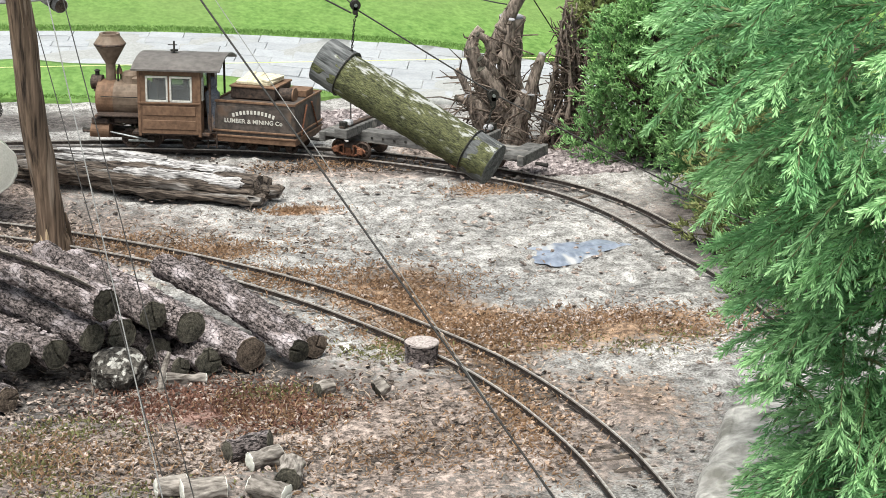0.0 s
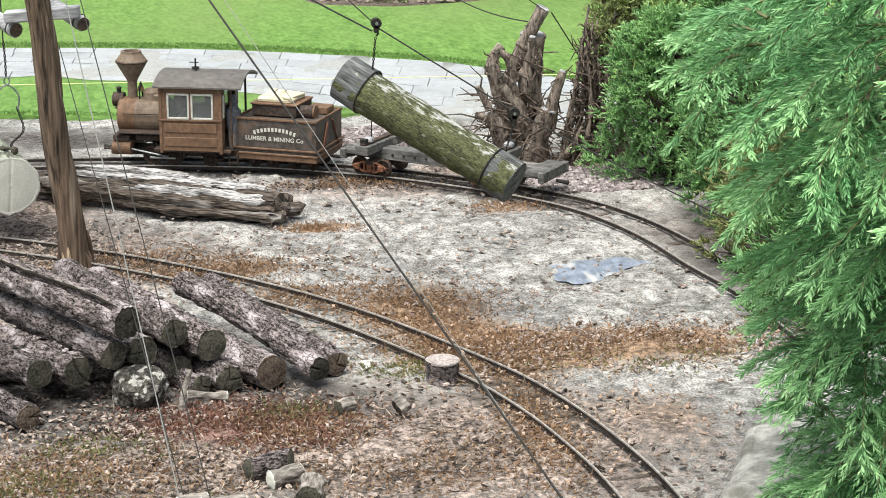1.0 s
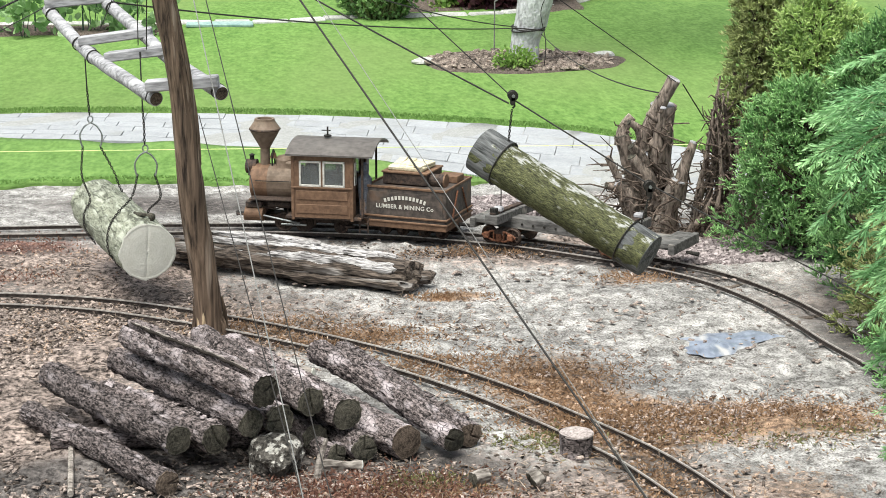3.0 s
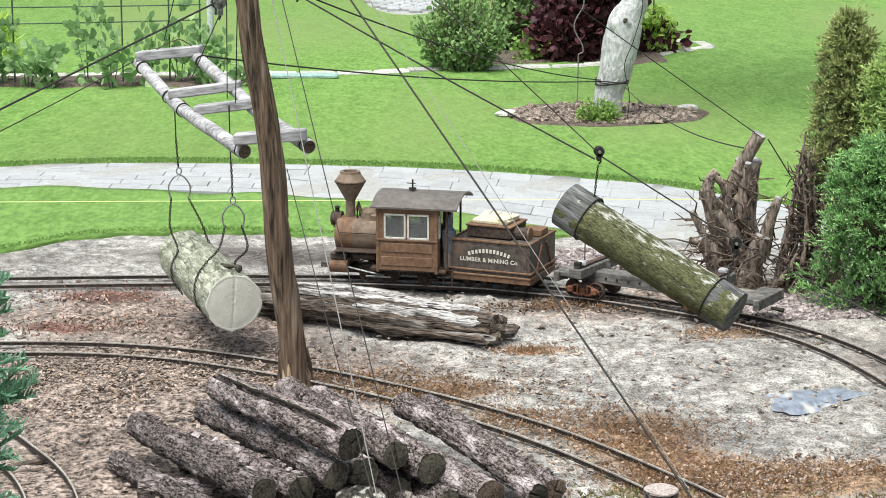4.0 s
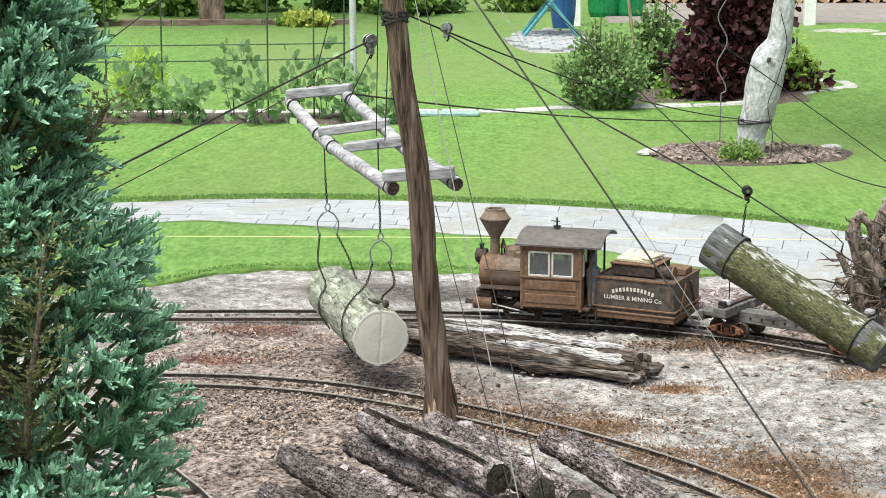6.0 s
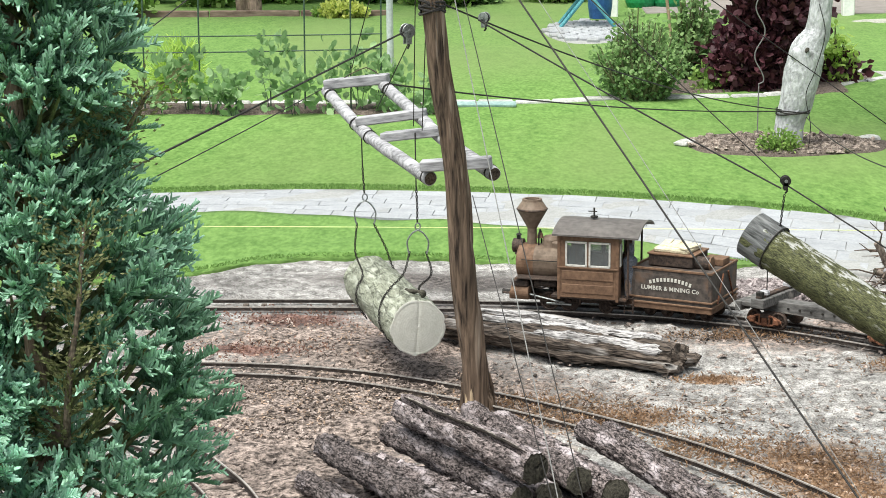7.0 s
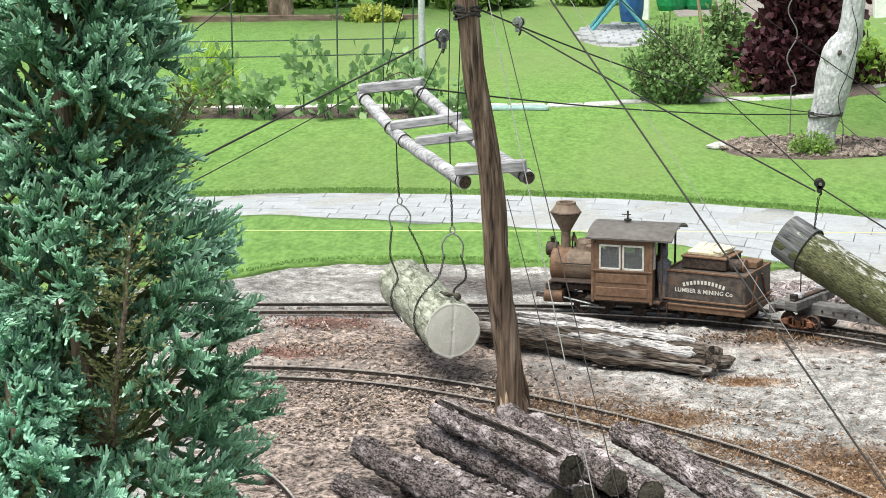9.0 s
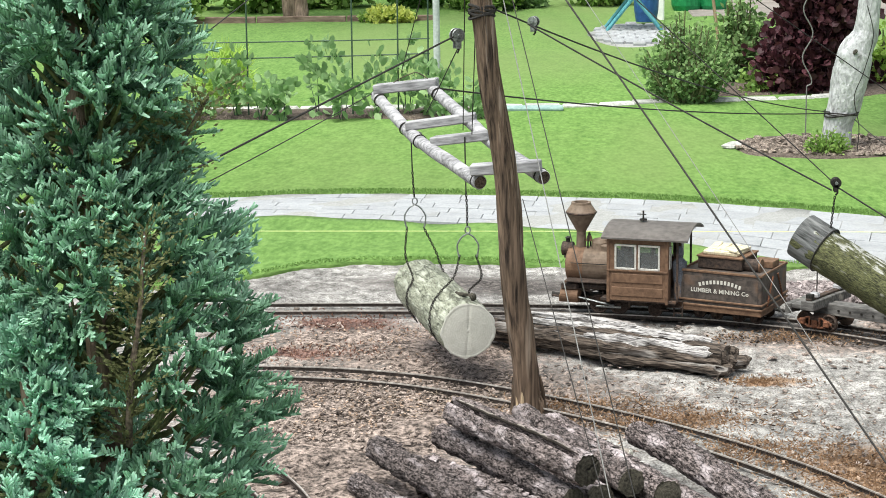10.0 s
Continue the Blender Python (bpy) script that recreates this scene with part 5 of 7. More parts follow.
BLOCKS = [((0.196, 1.553, 0.006), (0.209, 1.560, 0.006), 0.0065, CUT_DARK), ((0.246, 1.545, 0.006), (0.254, 1.548, 0.010), 0.0075, CUT_DARK),
          ((0.112, 1.418, 0.009), (0.134, 1.428, 0.009), 0.0088, CUT_DARK), ((0.130, 1.440, 0.008), (0.146, 1.434, 0.011), 0.0075, CUT_DARK),
          ((0.128, 1.402, 0.007), (0.152, 1.412, 0.007), 0.0075, CUT_PALE), ((0.154, 1.357, 0.009), (0.160, 1.385, 0.010), 0.0092, CUT_DARK),
          ((0.055, 1.358, 0.008), (0.078, 1.362, 0.008), 0.0075, CUT_PALE), ((0.074, 1.348, 0.008), (0.106, 1.353, 0.008), 0.0085, CUT_PALE), ((0.125, 1.356, 0.007), (0.150, 1.338, 0.006), 0.0075, CUT_PALE)]
for k, (a, b_, r, cut) in enumerate(BLOCKS):
    make_log("short_log", a, b_, r, "short cut round of firewood on the ground", PALE_BARK if k in (0, 1, 4, 5, 6, 7, 8) else BARK, cut, "short cut rounds", seed=90 + k, rough=0.04, r1=r)
make_log("short_log", (0.070, 1.603, 0.0045), (0.104, 1.599, 0.0045), 0.0046, "small pale peeled stick before the pile", PALE_BARK, CUT_PALE, "short cut rounds", seed=101)
tagged(part("stake", Build().tube([(0.064, 1.580, 0), (0.067, 1.585, 0.018), (0.073, 1.590, 0.034)], [0.0035, 0.003, 0.0018], 7), PALE_BARK), "pale split stake leaning at the pile", "stake")
tagged(part("stick", Build().tube([(-0.153, 1.67, 0.004), (-0.148, 1.61, 0.005), (-0.1435, 1.555, 0.004)], 0.0028, 7, True, 0.1, 200, 3), PALE_BARK), "pale straight stick lying on the ground", "stick")
make_log("short_log", (0.070, 1.868, 0.005), (0.045, 1.885, 0.005), 0.005, "short pale round by the rail", PALE_BARK, CUT_PALE, "short cut rounds", seed=103)


def limb(t, pts, radii, seed, name="limb", cut=None, stubs=0, mat=None, reach=0.03):
    line = smooth_line(pts, 0.006)
    r = np.interp(np.linspace(0, 1, len(line)), np.linspace(0, 1, len(radii)), radii)
    part(name, Build().tube(line, r, 18, True, 0.14, 90, seed), mat or STUMP_WOOD, t)
    if cut:
        d = unit(line[-1] - line[-2])
        part("cut_end", Build().tube([line[-1], line[-1] + d * 0.0012], [r[-1] * 0.97, r[-1] * 0.9], 18), cut, t)
    g = np.random.default_rng(seed)
    if stubs:
        b = Build()
        for _ in range(stubs):
            i = g.integers(1, len(line) - 1)
            d = unit(g.normal(size=3) + [0, -0.6, 0.25])
            l = g.uniform(0.4, 1.0) * reach
            p = line[i]
            kink = g.normal(size=3) * l * 0.12
            b.tube([p, p + d * l * 0.5 + kink, p + d * l - kink * 0.5], [0.0015, 0.0010, 0.0005], 5)
        part("twigwork", b, TWIG, t, kind="stuff")
    return line


def make_dead_stump():
    t = thing("dead_stump", "dead grey many-stemmed stump with sawn tops and dry twigs", "tree stump")
    limb(t, [(0.556, 2.475, -0.01), (0.552, 2.470, 0.06), (0.547, 2.465, 0.12), (0.548, 2.46, 0.172)], [0.024, 0.018, 0.0165, 0.0165], 1, cut=GREY_WOOD, stubs=4)
    limb(t, [(0.540, 2.455, -0.01), (0.522, 2.45, 0.05), (0.502, 2.445, 0.10), (0.491, 2.445, 0.132)], [0.014, 0.0115, 0.011, 0.010], 2, cut=CUT_DARK, stubs=6)
    limb(t, [(0.506, 2.455, 0.085), (0.530, 2.45, 0.145), (0.557, 2.44, 0.206)], [0.0085, 0.0095, 0.0100], 3, cut=GREY_WOOD, stubs=4)
    limb(t, [(0.528, 2.44, -0.01), (0.500, 2.43, 0.05), (0.470, 2.425, 0.108)], [0.009, 0.0065, 0.0045], 4, stubs=8, reach=0.045)
    limb(t, [(0.527, 2.43, 0.12), (0.541, 2.425, 0.145), (0.515, 2.42, 0.168)], [0.005, 0.0045, 0.003], 6, stubs=4)
    limb(t, [(0.492, 2.445, 0.118), (0.496, 2.45, 0.142), (0.510, 2.45, 0.160)], [0.009, 0.0085, 0.006], 8, stubs=8)
    # burls and broken limbs that thicken the stool
    for k, (x, z, r, dx, dz) in enumerate(((0.512, 0.03, 0.016, -0.03, 0.05), (0.535, 0.06, 0.013, -0.035, 0.05), (0.545, 0.02, 0.018, 0.02, 0.06), (0.527, 0.09, 0.010, -0.03, 0.035), (0.536, 0.12, 0.009, 0.004, 0.055), (0.50, 0.06, 0.008, -0.035, 0.012), (0.565, 0.07, 0.010, 0.018, 0.06), (0.520, 0.135, 0.007, -0.026, 0.02))):
        limb(t, [(x, 2.43, z - 0.02), (x + dx * 0.4, 2.425, z + dz * 0.4), (x + dx, 2.42, z + dz)], [r, r * 0.85, r * 0.55], 60 + k, cut=CUT_DARK if k % 2 else GREY_WOOD, stubs=2, reach=0.05)
    limb(t, [(0.56, 2.43, -0.01), (0.59, 2.415, 0.02), (0.605, 2.405, 0.055)], [0.008, 0.005, 0.002], 9, stubs=18)
    g = np.random.default_rng(12)
    b = Build()
    for _ in range(200):
        p = np.array([g.normal(0.525, 0.036), g.normal(2.43, 0.02), 0.004 + 0.085 * g.random() ** 1.5])
        d = unit(g.normal(size=3) * [1, 0.5, 0.45] + [-0.5, 0, 0.15])
        l = g.uniform(0.02, 0.06)
        b.tube([p, p + d * l * 0.5 + [0, 0, 0.004], p + d * l], [0.0013, 0.0010, 0.0004], 5)
    for _ in range(34):
        p = np.array([g.normal(0.535, 0.02), g.normal(2.43, 0.012), g.uniform(0.03, 0.15)])
        d = unit(np.array([g.normal(-0.7, 0.7), g.normal(-0.3, 0.4), g.normal(0.12, 0.35)]))
        l = g.uniform(0.03, 0.075)
        kink = g.normal(size=3) * 0.008
        b.tube([p, p + d * l * 0.35 + kink, p + d * l * 0.7 - kink * 0.6, p + d * l + kink], [0.0017, 0.0013, 0.0009, 0.0004], 5)
    part("brush", b, TWIG, t, "tangle of dry twigs round the base", kind="stuff")
    return t


make_dead_stump()


def make_hedge_trunk():
    t = thing("pruned_hedge", "pruned hedge trunk of upright bare stems and stubs with dark crown", "hedge")
    g = np.random.default_rng(14)
    for k in range(28):
        x, y = g.normal(0.614, 0.022), g.normal(2.45, 0.012)
        h = g.uniform(0.09, 0.215)
        top = (x + 0.035 * h / 0.3 + g.normal(0, 0.014), y + g.normal(0, 0.01), h)
        limb(t, [(x, y, -0.01), (x + 0.012, y, h * 0.4), top], [0.0048 if k < 4 else 0.0030, 0.0028, 0.0014], 30 + k, "stem", stubs=26, reach=0.028)
    return t


make_hedge_trunk()
make_log("short_log", (0.49, 2.375, 0.006), (0.525, 2.385, 0.006), 0.006, "short pale round before the stump", PALE_BARK, CUT_PALE, "short cut rounds", seed=104)


# ---- the train: built facing +x, rail head at z = 0, millimetres times MM ----
MM = 0.001


def mm(*p):
    return tuple(q * MM for q in p)


def mbox(c, s, bevel=0.4, turn=None):
    return Build().box(mm(*c), mm(*s), bevel * MM, turn)


def disc(c, r, w, seg=20, axis="y"):
    c = mm(*c)
    d = {"x": (w * MM / 2, 0, 0), "y": (0, w * MM / 2, 0), "z": (0, 0, w * MM / 2)}[axis]
    return Build().tube([tuple(c[i] - d[i] for i in range(3)), tuple(c[i] + d[i] for i in range(3))], r * MM, seg)


def wheel(parent, x, y, r, mat=RUST_DARK):
    """A flanged wheel with rim, hub and spokes."""
    s = 1 if y > 0 else -1
    a = np.linspace(0, 2 * np.pi, 25)
    w = part("wheel", Build().tube([mm(x + (r - 1.3) * math.cos(q), y, r + (r - 1.3) * math.sin(q)) for q in a], 1.4 * MM, 6, False), mat, parent)
    part("flange", disc((x, y - s * 2.0, r), r + 0.8, 0.8), mat, w)
    part("hub", disc((x, y + s * 1.2, r), r * 0.28, 3.0, 12), mat, w)
    sp = Build()
    for k in range(8):
        q = k * math.pi / 4
        sp.tube([mm(x, y, r), mm(x + (r - 1.5) * math.cos(q), y, r + (r - 1.5) * math.sin(q))], 0.6 * MM, 5)
    part("spokes", sp, mat, w)
    return w


def axle(parent, x, r, half=23.5, mat=RUST_DARK):
    for y in (-half, half):
        wheel(parent, x, y, r, mat)
    part("axle", Build().tube([mm(x, -half, r), mm(x, half, r)], 1.5 * MM, 8), BLACK_IRON, parent)


def lettering(text, size, parent, at, mat):
    cu = bpy.data.curves.new("lettering", "FONT")
    cu.body, cu.size, cu.extrude, cu.align_x, cu.space_character = text, size, 0.0001, "CENTER", 1.05
    cu.offset = size * 0.02
    ob = bpy.data.objects.new("lettering_source", cu)
    me = bpy.data.meshes.new_from_object(ob)
    bpy.data.objects.remove(ob)
    me.name = "lettering"
    me.transform(Matrix.Scale(SIZE, 4))
    me.materials.clear()
    me.materials.append(mat)
    return part("lettering", me, mat, parent, at=at)


def make_loco(m):
    t = thing("steam_locomotive", "rusty brown model steam locomotive with funnel stack and wooden cab", "locomotive", m)
    # frame and running gear
    part("frame", mbox((-56, 0, 15), (158, 30, 9), 0.8), RUST_DARK, t)
    for y in (-14, 14):
        part("pilot_bar", Build().tube([mm(22, y, 17), mm(40, y * 0.4, 16)], 1.5 * MM, 6), RUST_DARK, t)
    part("buffer_beam", mbox((22, 0, 19), (6, 62, 10), 1), RUST_BROWN, t)
    part("front_coupler", Build().tube([mm(20, 0, 17), mm(36, 0, 16.5), mm(42, 0, 16.5)], [2.6 * MM, 2.6 * MM, 4 * MM], 10), BLACK_IRON, t)
    for x in (-28, -55):
        axle(t, x, 12.5)
    for x in (-104,):
        axle(t, x, 9.5)
    for y in (-30, 30):
        s = 1 if y > 0 else -1
        part("cylinder", disc((10, y * 0.92, 23), 9.5, 24, 20, "x"), RUST_BROWN, t)
        part("valve_chest", mbox((10, y * 0.92, 36), (22, 13, 8), 1), RUST_DARK, t)
        part("running_board", mbox((-18, y * 0.98, 44), (66, 20, 2.2), 0.5), RUST_DARK, t)
        part("side_rod", mbox((-42, y * 0.92, 10), (34, 1.6, 2.6), 0.4), STEEL, t)
        part("main_rod", Build().tube([mm(4, y * 0.95, 22), mm(-50, y * 0.95, 12)], 1.3 * MM, 6), STEEL, t)
        part("valve_gear", Build().tube([mm(2, y * 0.95, 33), mm(-18, y * 0.95, 30), mm(-34, y * 0.95, 35), mm(-36, y * 0.95, 20)], 1.1 * MM, 6), RUST_DARK, t)
        part("air_tank", disc((-24, y * 0.95, 37), 4.6, 30, 14, "x"), RUST_DARK, t)
        part("hanger", mbox((-70, y * 0.9, 20), (3, 2, 20), 0.4), RUST_DARK, t)
        part("handrail", Build().tube([mm(10, s * 25.5, 66), mm(-42, s * 25.5, 66)], 0.7 * MM, 5), BLACK_IRON, t)
        part("cab_step", mbox((-118, y * 1.1, 12), (12, 8, 2), 0.4), RUST_DARK, t)
    # boiler
    part("boiler", disc((-16, 0, 60), 24, 62, 36, "x"), BOILER, t, smooth=False)
    part("smokebox", disc((6, 0, 60), 24.2, 22, 36, "x"), RUST_BROWN, t)
    part("smokebox_door", Build().turned([(22 * MM, 0), (20 * MM, 2 * MM), (11 * MM, 4.5 * MM), (0.5 * MM, 5.2 * MM)], 28, pose(*mm(17, 0, 60), 0, 90)), RUST_BROWN, t)
    for x in (-4, -40):
        part("boiler_band", disc((x, 0, 60), 24.0, 1.6, 36, "x"), RUST_DARK, t)
    part("saddle", mbox((6, 0, 32), (20, 34, 20), 2), RUST_DARK, t)
    part("steam_dome", Build().turned([(13 * MM, 0), (12 * MM, 4 * MM), (11.5 * MM, 12 * MM), (9 * MM, 16 * MM), (2 * MM, 18 * MM)], 24, pose(*mm(-24, 0, 79))), BOILER, t)
    part("sand_box", mbox((-34, 0, 84), (16, 24, 12), 2.5), BOILER, t)
    stack = part("smokestack", Build().turned([(8 * MM, 0), (6.6 * MM, 3 * MM), (6.2 * MM, 26 * MM), (7 * MM, 28 * MM), (19.5 * MM, 50 * MM), (20.4 * MM, 53 * MM), (19 * MM, 55 * MM), (13.5 * MM, 63 * MM), (13 * MM, 66 * MM), (9.5 * MM, 66 * MM), (9 * MM, 58 * MM)], 28, pose(*mm(2, 0, 78))), BOILER, t)
    part("stack_band", Build().turned([(20.2 * MM, 0), (21 * MM, 1.2 * MM), (20.2 * MM, 2.6 * MM)], 28, pose(*mm(2, 0, 129))), RUST_DARK, stack)
    lamp = part("headlight", disc((20, 0, 80), 9.5, 14, 22, "x"), RUST_DARK, t)
    part("lens", disc((27.4, 0, 80), 7.2, 1.2, 20, "x"), PANE, lamp)
    part("chimney_cap", Build().turned([(3 * MM, 0), (3 * MM, 6 * MM), (4.5 * MM, 7 * MM), (1 * MM, 9 * MM)], 12, pose(*mm(20, 0, 88))), BLACK_IRON, lamp)
    part("lamp_bracket", mbox((18, 0, 70), (12, 14, 3), 0.5), RUST_DARK, t)
    bell = part("bell", Build().turned([(5.5 * MM, 0), (4.2 * MM, 2 * MM), (3.2 * MM, 6 * MM), (0.6 * MM, 8 * MM)], 16, pose(*mm(-9, 0, 92))), RUST_BROWN, t)
    part("yoke", Build().tube([mm(-9, -7, 83), mm(-9, -7, 97), mm(-9, 0, 103), mm(-9, 7, 97), mm(-9, 7, 83)], 1.1 * MM, 6), BLACK_IRON, bell)
    # cab
    W_ = 48
    part("cab_floor", mbox((-86, 0, 25), (100, 96, 4), 0.6), RUST_DARK, t)
    for y in (-W_, W_):
        s = 1 if y > 0 else -1
        wall = part("cab_side", mbox((-85, y, 44.5), (79, 2.4, 39), 0.4), RUST_BROWN, t)
        for x0, x1 in ((-46, -56), (-83, -87), (-114, -124.5)):
            part("cab_side", mbox(((x0 + x1) / 2, y, 82), (abs(x1 - x0), 2.4, 38), 0.3), RUST_BROWN, t)
        part("cab_side", mbox((-85, y, 103), (79, 2.4, 6), 0.3), RUST_BROWN, t)
        for z in (37, 55):
            part("panel", mbox((-85, y + s * 1.6, z), (68, 1.4, 12), 0.5), RUST_BROWN, wall)
        part("sill", mbox((-85, y + s * 1.8, 65), (81, 2.4, 2.4), 0.4), RUST_BROWN, wall)
        for x in (-69.5, -100.5):
            fr = Build()
            for dx, dz, sx, sz in ((-13.2, 0, 2.4, 33), (13.2, 0, 2.4, 33), (0, -15.4, 28.8, 2.4), (0, 15.4, 28.8, 2.4)):
                fr.box(mm(x + dx, y + s * 1.0, 83 + dz), mm(sx, 2.6, sz), 0.2 * MM)
            wdw = part("window", fr, WHITE_PAINT, t, "white-painted window frame")
            part("pane", mbox((x, y, 83), (25, 0.8, 29), 0), PANE, wdw)
        for x in (-46.5, -124):
            part("cab_corner", mbox((x, y, 64), (4, 4, 84), 0.5), RUST_BROWN, t)
        part("roof_post", mbox((-137, y * 0.94, 68), (2.6, 2.6, 84), 0.3), RUST_DARK, t)
    fr = Build()
    for y, sy in ((-37, 21), (37, 21)):
        fr.box(mm(-46.5, y, 64), mm(2.2, sy, 82), 0.3 * MM)
    fr.box(mm(-46.5, 0, 98), mm(2.2, 96, 14), 0.3 * MM)
    part("cab_front", fr, RUST_BROWN, t)
    for y in (-40, 40):
        part("cab_rear", mbox((-125, y, 64), (2.2, 13, 82), 0.3), RUST_BROWN, t)
        fr = Build()
        for dy, dz, sy, sz in ((-4, 0, 1.4, 30), (4, 0, 1.4, 30), (0, -14, 9, 1.4), (0, 14, 9, 1.4)):
            fr.box(mm(-126.6, y + dy, 83 + dz), mm(1.6, sy, sz), 0.2 * MM)
        wdw = part("window", fr, WHITE_PAINT, t, "narrow white rear window frame")
        part("pane", mbox((-126.4, y, 83), (0.8, 7, 27), 0), PANE, wdw)
    # arched roof
    n = 17
    ys = np.linspace(-55, 55, n)
    zs = 121 - 12 * (ys / 55) ** 2
    v, f = [], []
    for k, x in enumerate((-38, -39, -60, -100, -150, -152)):
        for top in (0, 1):
            v += [mm(x, y, z - (2.2 if top else 0)) for y, z in zip(ys, zs)]
    for k in range(5):
        for j in range(n - 1):
            a, b_ = k * 2 * n + j, (k + 1) * 2 * n + j
            f += [[a, b_, b_ + 1, a + 1], [a + n, a + n + 1, b_ + n + 1, b_ + n]]
        f += [[k * 2 * n, k * 2 * n + n, (k + 1) * 2 * n + n, (k + 1) * 2 * n], [k * 2 * n + n - 1, (k + 1) * 2 * n + n - 1, (k + 1) * 2 * n + 2 * n - 1, k * 2 * n + 2 * n - 1]]
    for k in (0, 5):
        f += [[k * 2 * n + j, k * 2 * n + j + 1, k * 2 * n + n + j + 1, k * 2 * n + n + j] for j in range(n - 1)]
    part("cab_roof", Build().add(v, f), ROOF, t, "arched dusty dark cab roof")
    for x in (-45, -125):
        v = [mm(x, y, z - 2) for y, z in zip(ys[1:-1], zs[1:-1])] + [mm(x, y, 104) for y in ys[1:-1]]
        q = len(ys) - 2
        part("gable", Build().add(v + [tuple(np.add(p, mm(-2, 0, 0))) for p in v], [[j, j + 1, q + j + 1, q + j] for j in range(q - 1)] + [[2 * q + j, 3 * q + j, 3 * q + j + 1, 2 * q + j + 1] for j in range(q - 1)]), RUST_BROWN, t)
    wh = part("whistle", Build().tube([mm(-82, 0, 122), mm(-82, 0, 136)], 1.2 * MM, 8), BLACK_IRON, t)
    part("whistle_bar", Build().tube([mm(-86, 0, 131), mm(-74, 0, 131)], 0.7 * MM, 6), BLACK_IRON, wh)
    part("whistle_base", disc((-82, 0, 124), 5, 2, 14, "z"), BLACK_IRON, wh)
    part("backhead", disc((-50, 0, 62), 20, 6, 24, "x"), BLACK_IRON, t)
    for y in (-28, 28):
        lad = part("ladder", mbox((-132, y * 1.4, 17), (2, 1.6, 22), 0.3), RUST_DARK, t)
        part("ladder_rail", mbox((-143, y * 1.4, 17), (2, 1.6, 22), 0.3), RUST_DARK, lad)
        for z in (10, 18, 26):
            part("tread", mbox((-137.5, y * 1.4, z), (11, 4, 1.4), 0.2), RUST_DARK, lad)
    part("apron", mbox((-139, 0, 27), (26, 70, 2), 0.4), RUST_DARK, t)
    return t


def make_figure(m):
    b = Build().turned([(7 * MM, 0), (7.5 * MM, 20 * MM), (9 * MM, 34 * MM), (9.5 * MM, 48 * MM), (4 * MM, 54 * MM), (5.4 * MM, 60 * MM), (4.8 * MM, 66 * MM), (1 * MM, 69 * MM)], 16)
    return tagged(part("figurine", b, DARK_CLOTH, at=m), "small dark figurine standing in the open cab", "figurine")


def make_tender(m):
    """Origin at the tender's front sill."""
    t = thing("tender", "dark rust-streaked model tender with cream lettering and cream load", "tender", m)
    L_, W_ = 110, 48
    part("underframe", mbox((-55, 0, 17), (108, 66, 8), 0.8), RUST_DARK, t)
    part("tank", mbox((-55, 0, 45), (L_, 2 * W_, 44), 1.0), TENDER, t, "black tank faded to brown")
    for z in (23.5, 30):
        part("rim", mbox((-55, 0, z), (L_ + 4, 2 * W_ + 4, 2.6), 0.6), RUST_BROWN, t)
    part("side_sill", mbox((-55, 0, 19), (L_ + 1, 2 * W_ + 1, 8), 0.8), RUST_BROWN, t)
    for y in (-W_, W_):
        part("coping", mbox((-55, y, 68), (L_ + 2, 2.4, 3), 0.4), RUST_BROWN, t)
    for x in (-1, -109):
        part("coping", mbox((x, 0, 68), (2.4, 2 * W_ + 2, 3), 0.4), RUST_BROWN, t)
    for y in (-30, 30):
        part("rear_brace", Build().tube([mm(-111.5, y, 26), mm(-111.5, y * 0.3, 62)], 1.2 * MM, 6), RUST_RED, t)
    box_ = part("fuel_box", mbox((-46, 0, 76), (60, 58, 15), 0.8), RUST_DARK, t)
    part("fuel_lip", mbox((-46, 0, 84), (63, 61, 2.4), 0.5), RUST_BROWN, box_)
    b = Build().box(mm(-45, 0, 88), mm(48, 46, 8), 2.5 * MM)
    b.v[0] += 0.0012 * np.stack([waves(b.v[0], 250, 1), waves(b.v[0], 250, 2), waves(b.v[0], 250, 3)], 1)
    part("load", b, TARP, box_, "cream sacking over the load")
    for k in range(4):
        part("load_board", mbox((-64 + 12 * k, 4 - 3 * k, 92), (11, 40, 2.6), 0.5, pose(0, 0, 0, 0, 3 * k - 4, 6 * k - 8)), TARP, box_)
    part("filler", disc((-86, 14, 74), 8.5, 20, 20, "x"), RUST_DARK, t)
    part("filler_lid", disc((-97, 14, 74), 9.4, 2, 20, "x"), RUST_BROWN, t)
    part("tool_box", mbox((-91, -20, 72), (28, 26, 9), 0.8), RUST_BROWN, t)
    part("hose", Build().tube([mm(-6, -34, 72), mm(-14, -30, 74), mm(-26, -31, 73), mm(-30, -26, 75)], 2.4 * MM, 8), RUST_DARK, t)
    for x in (-29, -83):
        for d in (-12, 12):
            axle(t, x + d, 8.5)
        for y in (-28, 28):
            fr = part("truck_frame", mbox((x, y, 13), (42, 2.4, 3.4), 0.5), RUST_DARK, t)
            for d in (-12, 12):
                part("journal", disc((x + d, y * 1.04, 9), 3.2, 4, 12), RUST_DARK, fr)
    part("coupler", Build().tube([mm(-108, 0, 16), mm(-126, 0, 15)], 2.2 * MM, 8), BLACK_IRON, t)
    part("drawbar", Build().tube([mm(0, 0, 16), mm(14, 0, 16)], 2.0 * MM, 8), BLACK_IRON, t)
